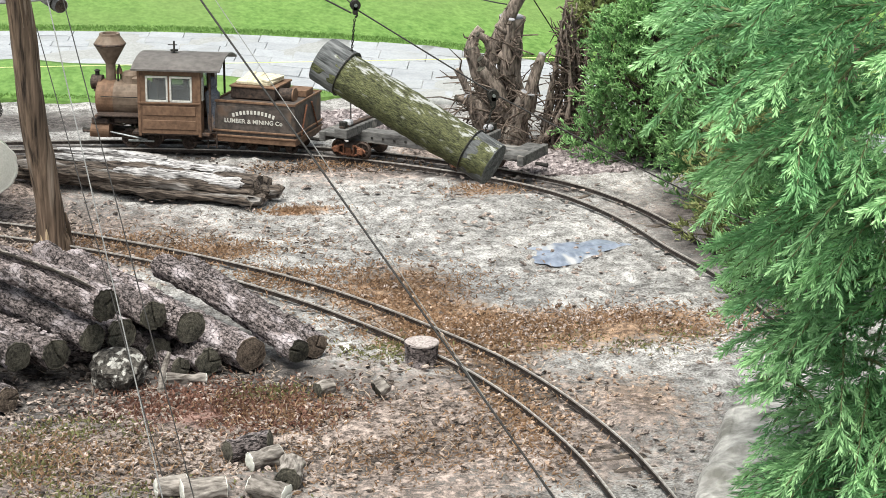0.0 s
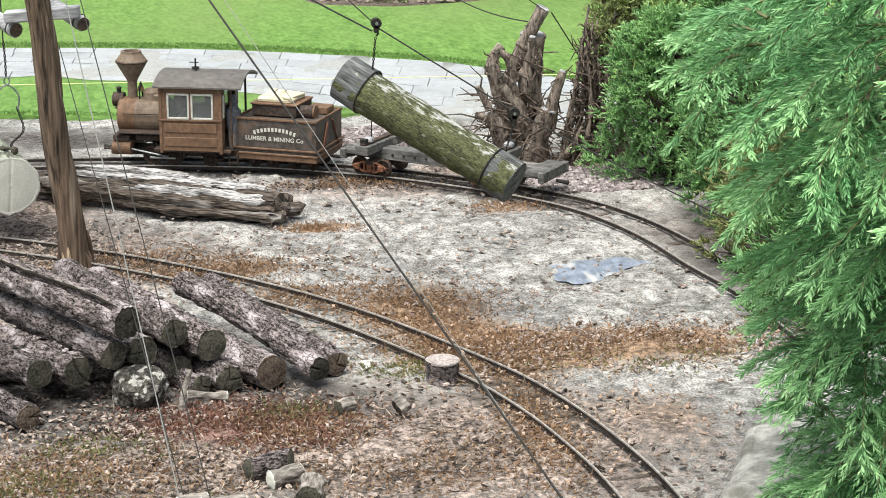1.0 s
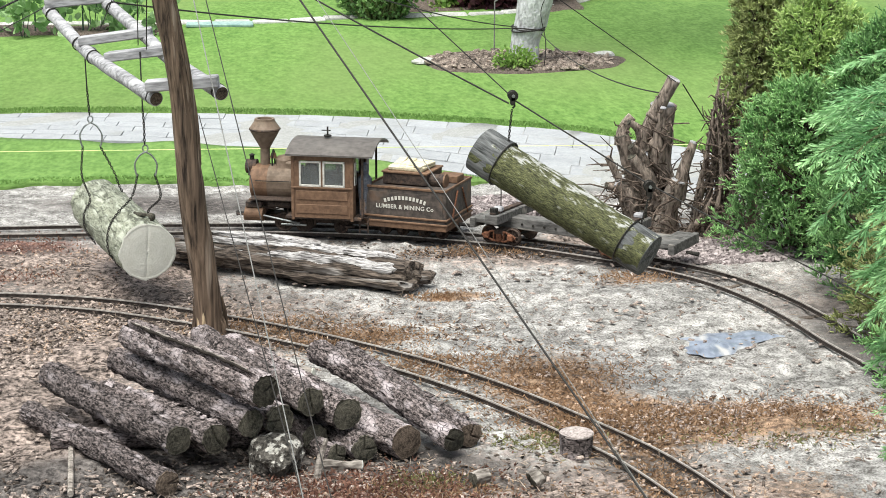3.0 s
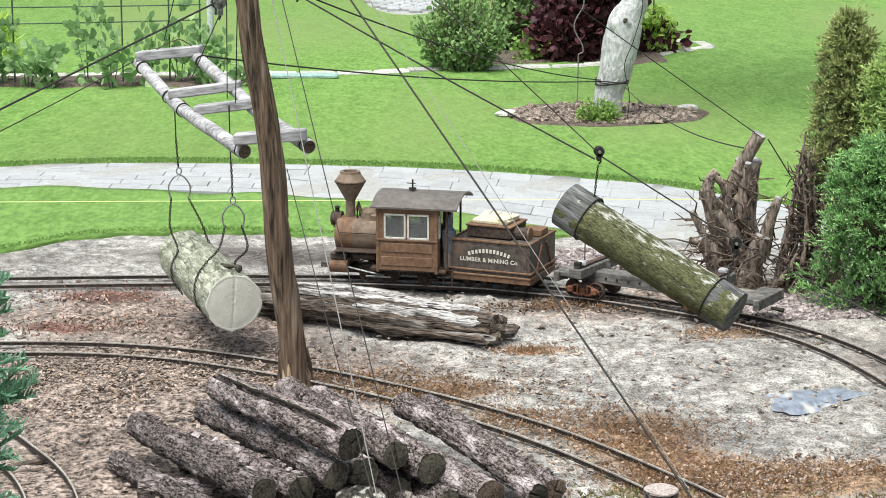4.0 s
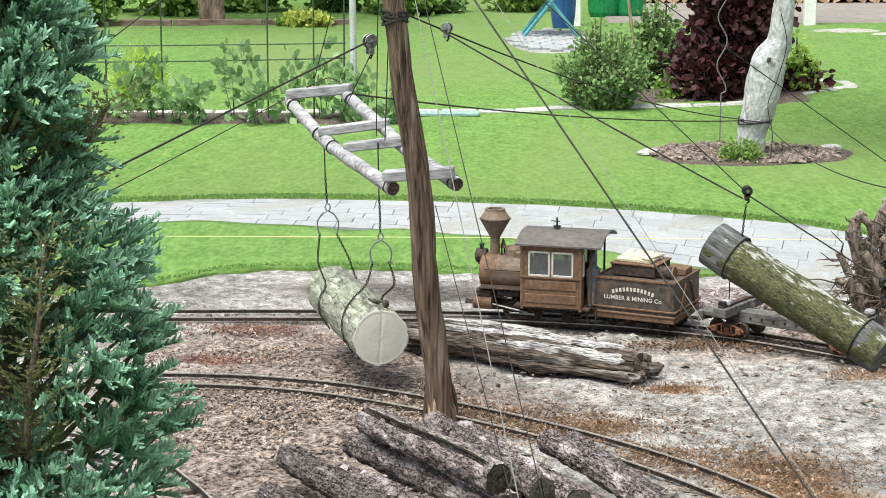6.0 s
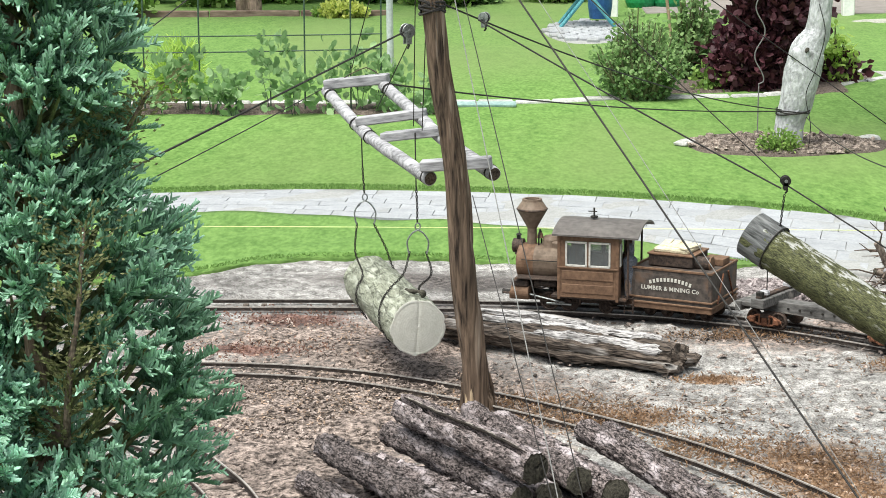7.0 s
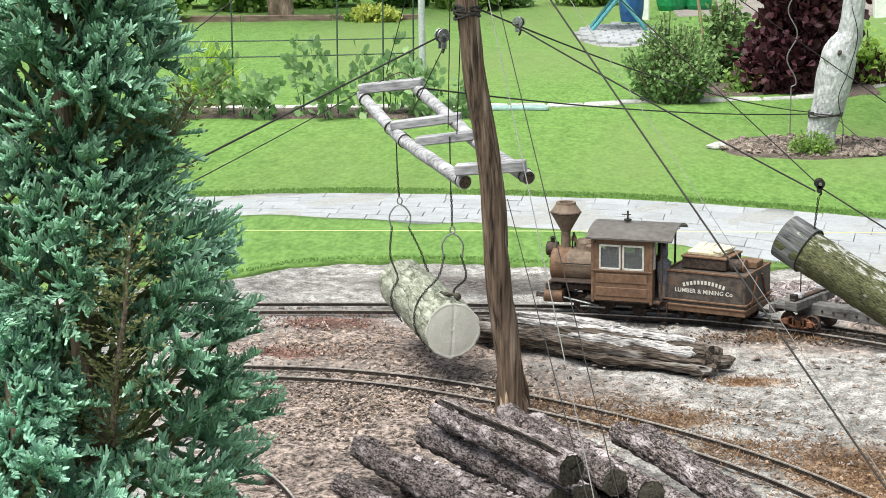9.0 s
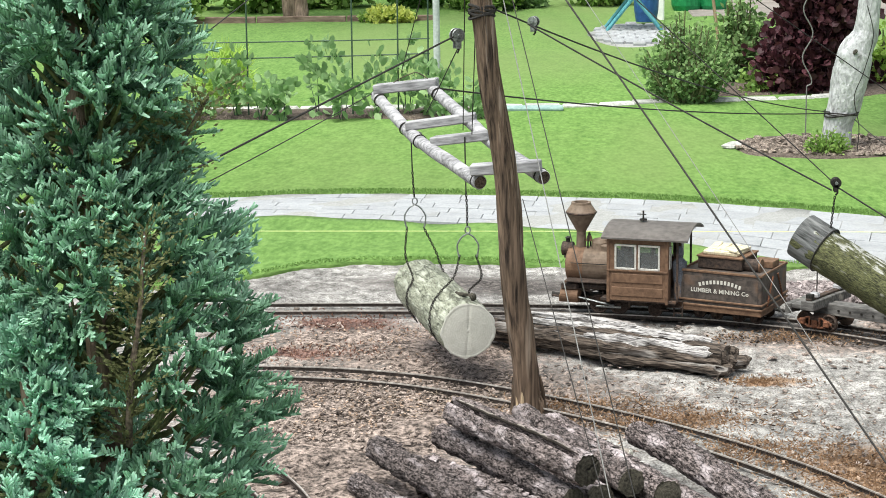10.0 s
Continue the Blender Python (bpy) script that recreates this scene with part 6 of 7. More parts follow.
    for side, turn in ((1, 180), (-1, 0)):
        lettering("LUMBER & MINING Co", 7.6 * MM, t, pose(*mm(-54, side * (W_ + 1.3), 41), 90, 0, turn), LETTER)
        # arched upper line, a name: plain bars along the arch
        for k in range(12):
            u = (k - 5.5) / 5.5
            part("letter_bar", mbox((-54 + u * 27, side * (W_ + 0.8), 55.5 - 4.5 * u * u), (3.0, 0.8, 4.8), 0.1, pose(0, 0, 0, 0, side * 0 + 14 * u, 0)), LETTER, t)
        part("plate", mbox((-55, side * (W_ + 0.15), 45), (L_ - 10, 0.6, 34), 0.1), TENDER, t)
    return t


def make_truck(parent, x):
    for d in (-17, 17):
        axle(parent, x + d, 11, mat=RUST_DARK)
    for y in (-29, 29):
        fr = Build().tube([mm(x - 24, y, 11), mm(x - 10, y, 17), mm(x + 10, y, 17), mm(x + 24, y, 11)], 1.5 * MM, 6)
        fr.tube([mm(x - 24, y, 11), mm(x - 9, y, 5), mm(x + 9, y, 5), mm(x + 24, y, 11)], 1.5 * MM, 6)
        f_ = part("arch_bar", fr, RUST_RED, parent, "orange rusted arch-bar truck frame")
        for d in (-17, 17):
            part("journal_box", mbox((x + d, y * 1.03, 11), (8, 6, 8), 1.2), RUST_RED, f_)
        part("spring", disc((x, y, 10), 4, 9, 12, "z"), RUST_RED, f_)
        part("column", mbox((x - 7, y, 11), (2, 3, 13), 0.3), RUST_RED, f_)
        part("column", mbox((x + 7, y, 11), (2, 3, 13), 0.3), RUST_RED, f_)
    part("truck_bolster", mbox((x, 0, 17), (12, 62, 6), 0.8), RUST_DARK, parent)


def make_log_car(m):
    t = thing("log_car", "skeleton log car with grey beam and rusty trucks", "rail wagon", m)
    part("centre_beam", mbox((-142, 0, 26), (270, 22, 15), 0.9), CAR_WOOD, t)
    for x in (-38, -205):
        make_truck(t, x)
    for x in (-38, -205):
        bo = part("bolster", mbox((x, 0, 36), (18, 100, 12), 1.0), CAR_WOOD, t, "worn wooden log bunk")
        part("bunk_iron", mbox((x, 0, 43.4), (8, 92, 3), 0.5), RUST_DARK, bo)
        for y in (-42, 42):
            part("stake_pocket", mbox((x, y, 46), (9, 7, 9), 0.8), BLACK_IRON, bo)
            part("chock", mbox((x, y * 0.72, 47), (12, 10, 7), 2), GREY_WOOD, bo)
    for x in (-4, -280):
        part("end_sill", mbox((x, 0, 27), (8, 76, 13), 0.8), CAR_WOOD, t)
    for x in (-16, -268):
        part("side_beam", mbox((x, 0, 30), (24, 70, 6), 0.8), CAR_WOOD, t)
    for k in range(9):
        part("bolt", disc((-62 - 16 * k, -11.4, 26), 1.6, 1.6, 8), BLACK_IRON, t)
        part("bolt", disc((-62 - 16 * k, 11.4, 26), 1.6, 1.6, 8), BLACK_IRON, t)
    br = part("brake_staff", Build().tube([mm(-8, -30, 30), mm(-8, -30, 78)], 0.8 * MM, 6), BLACK_IRON, t)
    part("brake_handle", mbox((-8, -30, 78), (3, 16, 1.6), 0.3), BLACK_IRON, br)
    for x, e in ((0, 12), (-284, -300)):
        part("coupler", Build().tube([mm(x, 0, 17), mm(e, 0, 16)], [2 * MM, 3 * MM], 8), BLACK_IRON, t)
    return t


# stand on the far loop
ARC = np.concatenate([[0], np.cumsum(np.linalg.norm(np.diff(FAR_LINE, axis=0), axis=1))])


def on_track(s):
    return Vector((float(np.interp(s, ARC, FAR_LINE[:, 0])), float(np.interp(s, ARC, FAR_LINE[:, 1])), 0.0068))


def stand(s_front, wheel_a, wheel_b, slew=0):
    """Pose of a vehicle whose origin is at s_front, with wheels that far behind it."""
    a, b_ = on_track(s_front + wheel_a), on_track(s_front + wheel_b)
    m, _ = along(b_, a)
    d = (a - b_).normalized()
    # a little slewed on its wheels' play
    mid = (a + b_) / 2
    turn = Matrix.Rotation(math.radians(-slew), 4, "Z")
    return Matrix.Translation(mid) @ turn @ Matrix.Translation(a + d * wheel_a - mid) @ m.to_3x3().to_4x4()


S0 = float(np.interp(0.030, FAR_LINE[:, 0], ARC))
loco_pose = stand(S0, 0.028, 0.104, 4)
make_loco(loco_pose)
make_figure(loco_pose @ Matrix.Translation(mm(-137, 30, 28)))
make_tender(stand(S0 + 0.148, 0.029, 0.083, 4))
make_log_car(stand(S0 + 0.289, 0.038, 0.205))


# ---- conifers and shrubs in the foreground ----
def make_juniper(x0, y0, height, radius, seed, leaves, label, clumps, per, leaf=0.0009, low=None, bare=()):
    t = thing("juniper", label, "conifer", pose(x0, y0, 0), "garden junipers")
    g = np.random.default_rng(seed)
    z = np.linspace(-0.01, height, 30)
    part("trunk", Build().tube(np.stack([0.006 * np.sin(z * 9), 0.004 * np.cos(z * 7), z], 1), np.linspace(0.011, 0.002, 30), 12, True, 0.12, 150, seed), TRUNK, t)
    b, br = Build(), Build()
    zs, rs = radius
    for k in range(clumps):
        zc = g.uniform(low or 0.21, height if low else 0.62) if g.random() < 0.75 else g.uniform(0.02, height)
        a = g.uniform(0, 2 * np.pi)
        if g.random() < 0.45:
            a = math.atan2(-y0, -x0) + g.normal(0, 0.9)
        R = np.interp(zc, zs, rs) * (1 - 0.45 * g.random() ** 3.0)
        c = np.array([R * math.cos(a), R * math.sin(a), zc])
        if any(np.linalg.norm((c + [x0, y0, 0] - q) * [1, 0.6, 1]) < 0.019 for q in bare):
            continue
        root = np.array([0, 0, max(0.01, zc - R * g.uniform(0.5, 1.0))])
        br.tube([root, (root + c) / 2 + [0, 0, -0.006], c], [0.0020, 0.0013, 0.0006], 6)
        out = unit(np.array([math.cos(a), math.sin(a), g.uniform(0.25, 1.1)]))
        tuft(b, c - out * 0.016, out, per, 22, 0.031, 0.0050, leaf, g, g.uniform(0.08, 1.2), 0.42, 2, 0.72)
    part("branching", br, STEM_GREEN, t, kind="stuff")
    part("crown", b, leaves, t)
    return t


BARE_STEM = [(-0.216, 0.878, 0.325), (-0.214, 0.872, 0.3412), (-0.2106, 0.870, 0.368), (-0.2062, 0.871, 0.393), (-0.2055, 0.878, 0.413), (-0.206, 0.890, 0.43)]
make_juniper(-0.244, 0.945, 0.74, ([0, 0.28, 0.34, 0.39, 0.42, 0.442, 0.456, 0.479, 0.502, 0.55, 0.62, 0.74], [0.060, 0.084, 0.092, 0.084, 0.075, 0.062, 0.050, 0.053, 0.056, 0.042, 0.028, 0.004]), 41, JUNIPER, "blue-green juniper with dense feathery sprays", 420, 8, leaf=0.00088, bare=[np.array(q) for q in BARE_STEM[1:5]])
make_juniper(-0.262, 0.87, 0.385, ([0, 0.22, 0.31, 0.35, 0.385], [0.05, 0.055, 0.048, 0.028, 0.004]), 43, JUNIPER_PALE, "pale mint-green young juniper before the taller ones", 84, 8, leaf=0.00088, low=0.22)


def dead_shoots(tree, line, seed, count=70):
    """A bare brown inner stem with dry olive shoots, on the side where the crown has a gap."""
    g = np.random.default_rng(seed)
    line = smooth_line(line, 0.004) - np.array(tree.matrix_basis.translation) / SIZE
    part("bare_stem", Build().tube(line, np.linspace(0.0020, 0.0008, len(line)), 8, True, 0.15, 300, seed), TWIG, tree, "bare grey-brown stem")
    b = Build()
    i = g.integers(0, len(line), count)
    way = unit(np.stack([g.normal(0, 1, count), g.uniform(-0.7, 0.1, count), g.uniform(0.1, 1.2, count)], 1))
    fingers(b, line[i], way, g.uniform(0.014, 0.032, count), 10, 0.0036, 0.0007, 0.4, g, 0.3)
    part("dry_growth", b, DRY_JUNIPER, tree, "dry olive-brown shoots", kind="stuff")


dead_shoots(bpy.data.objects["juniper"], BARE_STEM, 5, 130)
dead_shoots(bpy.data.objects["juniper"], [(-0.218, 0.95, 0.435), (-0.203, 0.935, 0.455), (-0.188, 0.925, 0.476), (-0.178, 0.92, 0.492)], 6, 80)
make_juniper(-0.345, 1.03, 0.86, ([0, 0.3, 0.5, 0.7, 0.86], [0.11, 0.12, 0.112, 0.08, 0.01]), 42, JUNIPER_DARK, "dark green juniper behind the bluish one", 230, 7, leaf=0.00088)


def make_cedar(x0, y0, height, radius, seed, plumes, label):
    """A soft conifer with long nodding plumes of fine needles."""
    t = thing("soft_conifer", label, "conifer", pose(x0, y0, 0))
    g = np.random.default_rng(seed)
    z = np.linspace(-0.01, height, 20)
    part("trunk", Build().tube(np.stack([0 * z, 0 * z, z], 1), np.linspace(0.014, 0.003, 20), 12, True, 0.12, 120, seed), TRUNK, t)
    b, br = Build(), Build()
    zs, rs = radius
    for _ in range(plumes):
        zc = g.uniform(0.0, 0.46) if g.random() < 0.8 else g.uniform(0.0, height)
        a = g.uniform(0, 2 * np.pi)
        if g.random() < 0.72:
            a = math.atan2(-y0, -x0 - 0.3) + g.normal(0, 0.85)
        R = np.interp(zc, zs, rs) * (1 - 0.5 * g.random() ** 1.6)
        out = np.array([math.cos(a), math.sin(a), 0])
        L = g.uniform(0.05, 0.10)
        tip = out * R + [0, 0, zc]
        way = unit(out + [g.normal(0, 0.3), g.normal(0, 0.3), g.uniform(-0.1, 0.5)])
        n = 8
        u = np.linspace(0, 1, n)
        line = tip - way * L + np.outer(u, way * L) + np.outer(u**2, [0, 0, -L * g.uniform(0.25, 0.75)])
        if zc < 0.08:
            line[:, 2] = np.maximum(line[:, 2], 0.006)
        br.tube(line, np.linspace(0.0016, 0.0004, n), 5)
        d = unit(np.gradient(line, axis=0))
        # inner needles darker, tips brighter: the plume's shade is put into its colour
        bright = g.uniform(0.15, 1.0)
        for side in (-1, 1):
            s = unit(np.cross(d, [0, 0, 1.0])) * side
            w = unit(d * 0.85 + s * 0.5 + np.array([0, 0, -0.12]) + g.normal(size=d.shape) * 0.15)
            fingers(b, line, w, np.linspace(0.048, 0.020, n) * g.uniform(0.75, 1.1), 30, 0.0074, 0.00055, 0.46, g, bright * (0.15 + 0.85 * u))
        fingers(b, line, d, 0.018, 14, 0.0074, 0.00055, 0.46, g, bright * (0.15 + 0.85 * u))
    part("branching", br, STEM_GREEN, t, kind="stuff")
    part("crown", b, CEDAR, t)
    return t


make_cedar(0.625, 1.22, 0.62, ([0, 0.09, 0.18, 0.25, 0.31, 0.37, 0.48, 0.62], [0.150, 0.165, 0.175, 0.178, 0.222, 0.235, 0.21, 0.10]), 51, 470, "bright green soft-needled conifer with drooping feathery sprays")


def make_shrub(name, x0, y0, rx, ry, h, leaves, label, seed, count, leaf, wide, z0=0.0, category="shrub", clumps=40, stems=6, stem_mat=None, up=0.3, group=""):
    """Stems and a crown of leaves in clumps with gaps between them."""
    t = thing(name, label, category, pose(x0, y0, 0), group)
    g = np.random.default_rng(seed)
    c = unit(g.normal(size=(clumps, 3)))
    c *= (g.random((clumps, 1)) ** 0.35) * np.array([rx, ry, h * 0.5]) * 0.9
    c[:, 2] += z0 + h * 0.5
    for k in range(stems):
        q = c[g.integers(0, clumps)]
        part("stem", Build().tube([(q[0] * 0.12, q[1] * 0.12, -0.01), (q[0] * 0.4, q[1] * 0.4, q[2] * 0.45), tuple(q)], [min(rx, h) * 0.035, min(rx, h) * 0.025, min(rx, h) * 0.01], 7), stem_mat or TRUNK, t)
    which = g.integers(0, clumps, count)
    size = min(rx, h * 0.6) * g.uniform(0.22, 0.40, clumps)
    p = c[which] + g.normal(size=(count, 3)) * size[which][:, None] * 0.6
    p[:, 2] = np.maximum(p[:, 2], 0.004)
    way = unit(p - [0, 0, z0 + h * 0.4] + g.normal(size=(count, 3)) * rx * 0.8 + [0, 0, up * rx])
    shape = round_leaves if wide > leaf * 0.28 else blades
    v, f, mk = shape(p, way, g.uniform(0.7, 1.3, count) * leaf, wide, g, np.clip(g.normal(0.4, 0.35, count), 0, 1))
    part("crown", Build().add(v, f, mk), leaves, t)
    return t


def make_shoots(name, x0, y0, foot, rx, h, leaves, label, seed, shoots, per, leaf, wide, category="shrub", droop=0.0, stem_mat=None, group=""):
    """A bush of many separate arching shoots from one foot, each leafed along most of its length."""
    t = thing(name, label, category, pose(x0, y0, 0), group)
    g = np.random.default_rng(seed)
    wood, base, way, mark = Build(), [], [], []
    for k in range(shoots):
        a, far = g.uniform(0, 6.28), math.sqrt(g.random())
        tall = h * (1 - 0.55 * far) * g.uniform(0.62, 1.10)
        side = np.array([math.cos(a), math.sin(a) * 0.75, 0])
        p0, p2 = side * foot * far, side * rx * far + [0, 0, tall]
        p1 = side * (foot + (rx - foot) * 0.55) * far + [0, 0, tall * (0.52 + droop * 0.3)] + g.normal(size=3) * rx * 0.06
        u = np.linspace(0, 1, 8)[:, None]
        line = (1 - u) ** 2 * p0 + 2 * u * (1 - u) * p1 + u ** 2 * (p2 - [0, 0, droop * tall * 0.3])
        wood.tube(line, np.linspace(0.006, 0.0014, 8) * min(1.0, h / 0.25), 4)
        q = g.uniform(0.10, 1.0, per)[:, None]
        pos = (1 - q) ** 2 * p0 + 2 * q * (1 - q) * p1 + q ** 2 * (p2 - [0, 0, droop * tall * 0.3]) + g.normal(size=(per, 3)) * leaf * 0.8
        pos[:, 2] = np.maximum(pos[:, 2], 0.004)
        base.append(pos), way.append(unit(g.normal(size=(per, 3)) + side * 0.7 + [0, 0, 0.35])), mark.append(np.clip(q[:, 0] * 0.8 + g.normal(-0.1, 0.25, per), 0, 1))
    part("branching", wood, stem_mat or STEM_GREEN, t, kind="stuff")
    n = shoots * per
    shape = round_leaves if wide > leaf * 0.28 else blades
    v, f, mk = shape(np.concatenate(base), np.concatenate(way), g.uniform(0.6, 1.3, n) * leaf, wide, g, np.concatenate(mark))
    part("crown", Build().add(v, f, mk), leaves, t)
    return t


def make_hedge_conifer(x0, y0, rx, ry, z0, h, leaves, label, seed, tufts_, top=0.55, glow=(0.0, 1.0), stem_mat=None):
    """A clipped upright conifer: a stem, boughs, and a skin of dense small tufts with dark gaps."""
    t = thing("hedge_conifer", label, "conifer", pose(x0, y0, 0), "hedge conifers")
    g = np.random.default_rng(seed)
    z = np.linspace(-0.01, z0 + h * 0.95, 16)
    part("trunk", Build().tube(np.stack([0.004 * np.sin(z * 11), 0.004 * np.cos(z * 9), z], 1), np.linspace(0.010, 0.003, 16), 10, True, 0.12, 150, seed), stem_mat or TRUNK, t)
    b, br = Build(), Build()
    phase = g.uniform(0, 6.28, 3)
    for k in range(tufts_):
        u = g.random() ** 0.85
        a = math.atan2(-y0, -x0 - 0.25) + g.normal(0, 1.0) if g.random() < 0.7 else g.uniform(0, 6.28)
        wide = np.interp(u, [0, 0.12, 0.5, 0.85, 1.0], [0.86, 1.0, 0.95, top + 0.15, top * 0.5])
        wide *= 1 + 0.14 * math.sin(3 * a + 9 * u + phase[0]) + 0.11 * math.sin(6 * a - 15 * u + phase[1]) + 0.06 * math.sin(13 * a + 31 * u)
        wide *= 1 - 0.30 * g.random() ** 2.2
        c = np.array([rx * wide * math.cos(a), ry * wide * math.sin(a), z0 + h * u + g.normal(0, 0.004)])
        c[2] = max(c[2], 0.008)
        out = unit(np.array([math.cos(a), math.sin(a), g.uniform(0.1, 0.9)]))
        tuft(b, c - out * 0.012, out, 4, 7, g.uniform(0.016, 0.030), 0.0058, 0.00095, g, g.uniform(*glow), 0.6, 2)
        if k % 5 == 0:
            root = np.array([0, 0, max(0.01, c[2] - 0.5 * rx)])
            br.tube([root, (root + c) / 2 + [0, 0, -0.004], c], [0.0022, 0.0014, 0.0006], 5)
    part("branching", br, TWIG, t, kind="stuff")
    part("crown", b, leaves, t)
    return t


make_hedge_conifer(0.676, 2.465, 0.044, 0.036, 0.140, 0.215, OLIVE, "olive-brown half-dry upright conifer with bare stem", 60, 460, 0.6, (0.3, 1.1))
make_hedge_conifer(0.738, 2.42, 0.062, 0.050, 0.06, 0.262, FRESH, "yellow-green upright conifer in the hedge", 61, 640, 0.7, (0.5, 1.3))
make_hedge_conifer(0.700, 2.345, 0.088, 0.065, 0.0, 0.215, YEW, "dark green rounded conifer beside the track", 62, 620, 0.55, (0.3, 1.3))
make_hedge_conifer(0.806, 2.33, 0.080, 0.080, 0.0, 0.29, YEW, "dark green upright conifer in the hedge", 63, 900, 0.7)
make_hedge_conifer(0.748, 2.12, 0.088, 0.075, 0.0, 0.24, YEW, "dark green conifer leaning over the rails", 64, 560, 0.55)
make_hedge_conifer(0.905, 2.18, 0.090, 0.090, 0.0, 0.52, YEW, "tall dark green conifer behind the hedge", 65, 300, 0.7)
make_hedge_conifer(0.742, 1.945, 0.098, 0.100, 0.0, 0.15, OLIVE, "low brownish conifer overhanging the rails", 66, 420, 0.6, (0.0, 0.5))
make_hedge_conifer(0.722, 1.79, 0.088, 0.095, 0.0, 0.17, YEW, "low dark green conifer at the yard's edge", 67, 420, 0.6, (0.0, 0.8))

# ---- the garden beyond ----
def make_white_tree():
    t = thing("white_tree", "leaning fruit tree with limewashed knobbly trunk", "tree")
    line = smooth_line([(0.560, 3.87, -0.02), (0.566, 3.87, 0.055), (0.579, 3.87, 0.104), (0.590, 3.87, 0.165), (0.597, 3.87, 0.203), (0.609, 3.87, 0.226), (0.617, 3.87, 0.245), (0.625, 3.87, 0.324), (0.645, 3.88, 0.50), (0.70, 3.9, 0.85)], 0.006)
    r = np.interp(line[:, 2], [-0.02, 0.055, 0.104, 0.165, 0.203, 0.226, 0.245, 0.324, 0.5, 0.85], [0.031, 0.0285, 0.0335, 0.0365, 0.0355, 0.028, 0.0235, 0.0205, 0.018, 0.013])
    b = Build().tube(line, r, 40, True, 0.025, 60, 77)
    core = np.repeat(line, 40, axis=0)
    b.v[0] += unit(b.v[0] - core) * (0.0012 * waves(b.v[0] * [1, 1, 0.12], 420, 79, 3))[:, None]
    part("trunk", b, LIMEWASH, t)
    burl = smooth_line([(0.592, 3.86, 0.160), (0.582, 3.855, 0.190), (0.575, 3.853, 0.208), (0.573, 3.853, 0.214)], 0.003)
    part("knob", Build().tube(burl, np.interp(np.linspace(0, 1, len(burl)), [0, 0.5, 0.8, 0.93, 1], [0.016, 0.019, 0.0165, 0.012, 0.006]), 24, True, 0.10, 120, 78), LIMEWASH, t, smooth=True)
    part("knot", Build().tube([(0.592, 3.834, 0.208), (0.590, 3.832, 0.209)], [0.006, 0.004], 12, True, 0.3, 300, 80), CUT_DARK, t, "dark knot hole")
    g = np.random.default_rng(8)
    for k in range(6):
        a = g.uniform(0, 6.28)
        s = np.array([0.69, 3.9, 0.80])
        e = s + [0.3 * math.cos(a), 0.3 * math.sin(a), g.uniform(0.2, 0.45)]
        part("branch", Build().tube([s, (s + e) / 2 + [0, 0, 0.05], e], [0.012, 0.008, 0.003], 8), TRUNK, t)
    n = 5000
    p = np.array([0.76, 3.95, 1.2]) + g.normal(size=(n, 3)) * [0.24, 0.24, 0.13]
    v, f, _ = blades(p, unit(g.normal(size=(n, 3))), 0.03, 0.009, g)
    part("crown", Build().add(v, f), SHRUB, t)
    return t


make_white_tree()
make_shoots("weed_clump", 0.538, 3.80, 0.018, 0.044, 0.064, SHRUB_LIGHT, "bright green weed at the white tree's foot", 71, 60, 22, 0.0095, 0.0026)
make_shoots("weed_clump", 0.838, 4.95, 0.012, 0.040, 0.185, LIME, "tall yellow-green weed in the kerbed bed", 72, 20, 18, 0.020, 0.0064)


def ellipse_bed(cx, cy, rx, ry, label):
    a = np.linspace(0, 2 * np.pi, 60, endpoint=False)
    v, rows = [], ((1.0, 0.004), (0.97, 0.010), (0.7, 0.012), (0.3, 0.013))
    for s, z in rows:
        w = 1 + 0.05 * np.sin(a * 3 + 1) + 0.03 * np.sin(a * 7)
        v += [(cx + rx * s * q * math.cos(k), cy + ry * s * q * math.sin(k), z) for k, q in zip(a, w)]
    f = [[i * 60 + j, i * 60 + (j + 1) % 60, (i + 1) * 60 + (j + 1) % 60, (i + 1) * 60 + j] for i in range(3) for j in range(60)] + [[180 + j for j in range(60)]]
    return tagged(part("flower_bed", Build().add(v, f), SOIL, smooth=True), label, "flower bed", kind="structure")


ellipse_bed(0.560, 3.905, 0.215, 0.150, "oval mulched bed round the white tree")


def scatter(name, mat, label, category, x, y, z, size, seed, flat=0.35, long=1.0, lean=0.5):
    """Many small angular bits lying about: one object."""
    g = np.random.default_rng(seed)
    n = len(x)
    base = np.array([[-1, -1, -1], [1, -1, -1], [1, 1, -1], [-1, 1, -1], [-0.8, -0.7, 1], [0.7, -0.8, 1], [0.8, 0.8, 1], [-0.7, 0.7, 1]], float) * 0.5
    s = np.broadcast_to(size, n)[:, None, None] * g.uniform(0.5, 1.4, (n, 1, 1))
    v = base[None] * g.uniform(0.7, 1.3, (n, 8, 3)) * np.array([long, 1.0, flat]) * s
    a, e = g.uniform(0, 6.28, n), g.normal(0, lean, n)
    ca, sa, ce, se_ = np.cos(a), np.sin(a), np.cos(e), np.sin(e)
    x1 = v[:, :, 0] * ce[:, None] - v[:, :, 2] * se_[:, None]
    z1 = v[:, :, 0] * se_[:, None] + v[:, :, 2] * ce[:, None]
    v = np.stack([x1 * ca[:, None] - v[:, :, 1] * sa[:, None] + x[:, None], x1 * sa[:, None] + v[:, :, 1] * ca[:, None] + y[:, None], z1 + np.broadcast_to(z, n)[:, None]], 2).reshape(-1, 3)
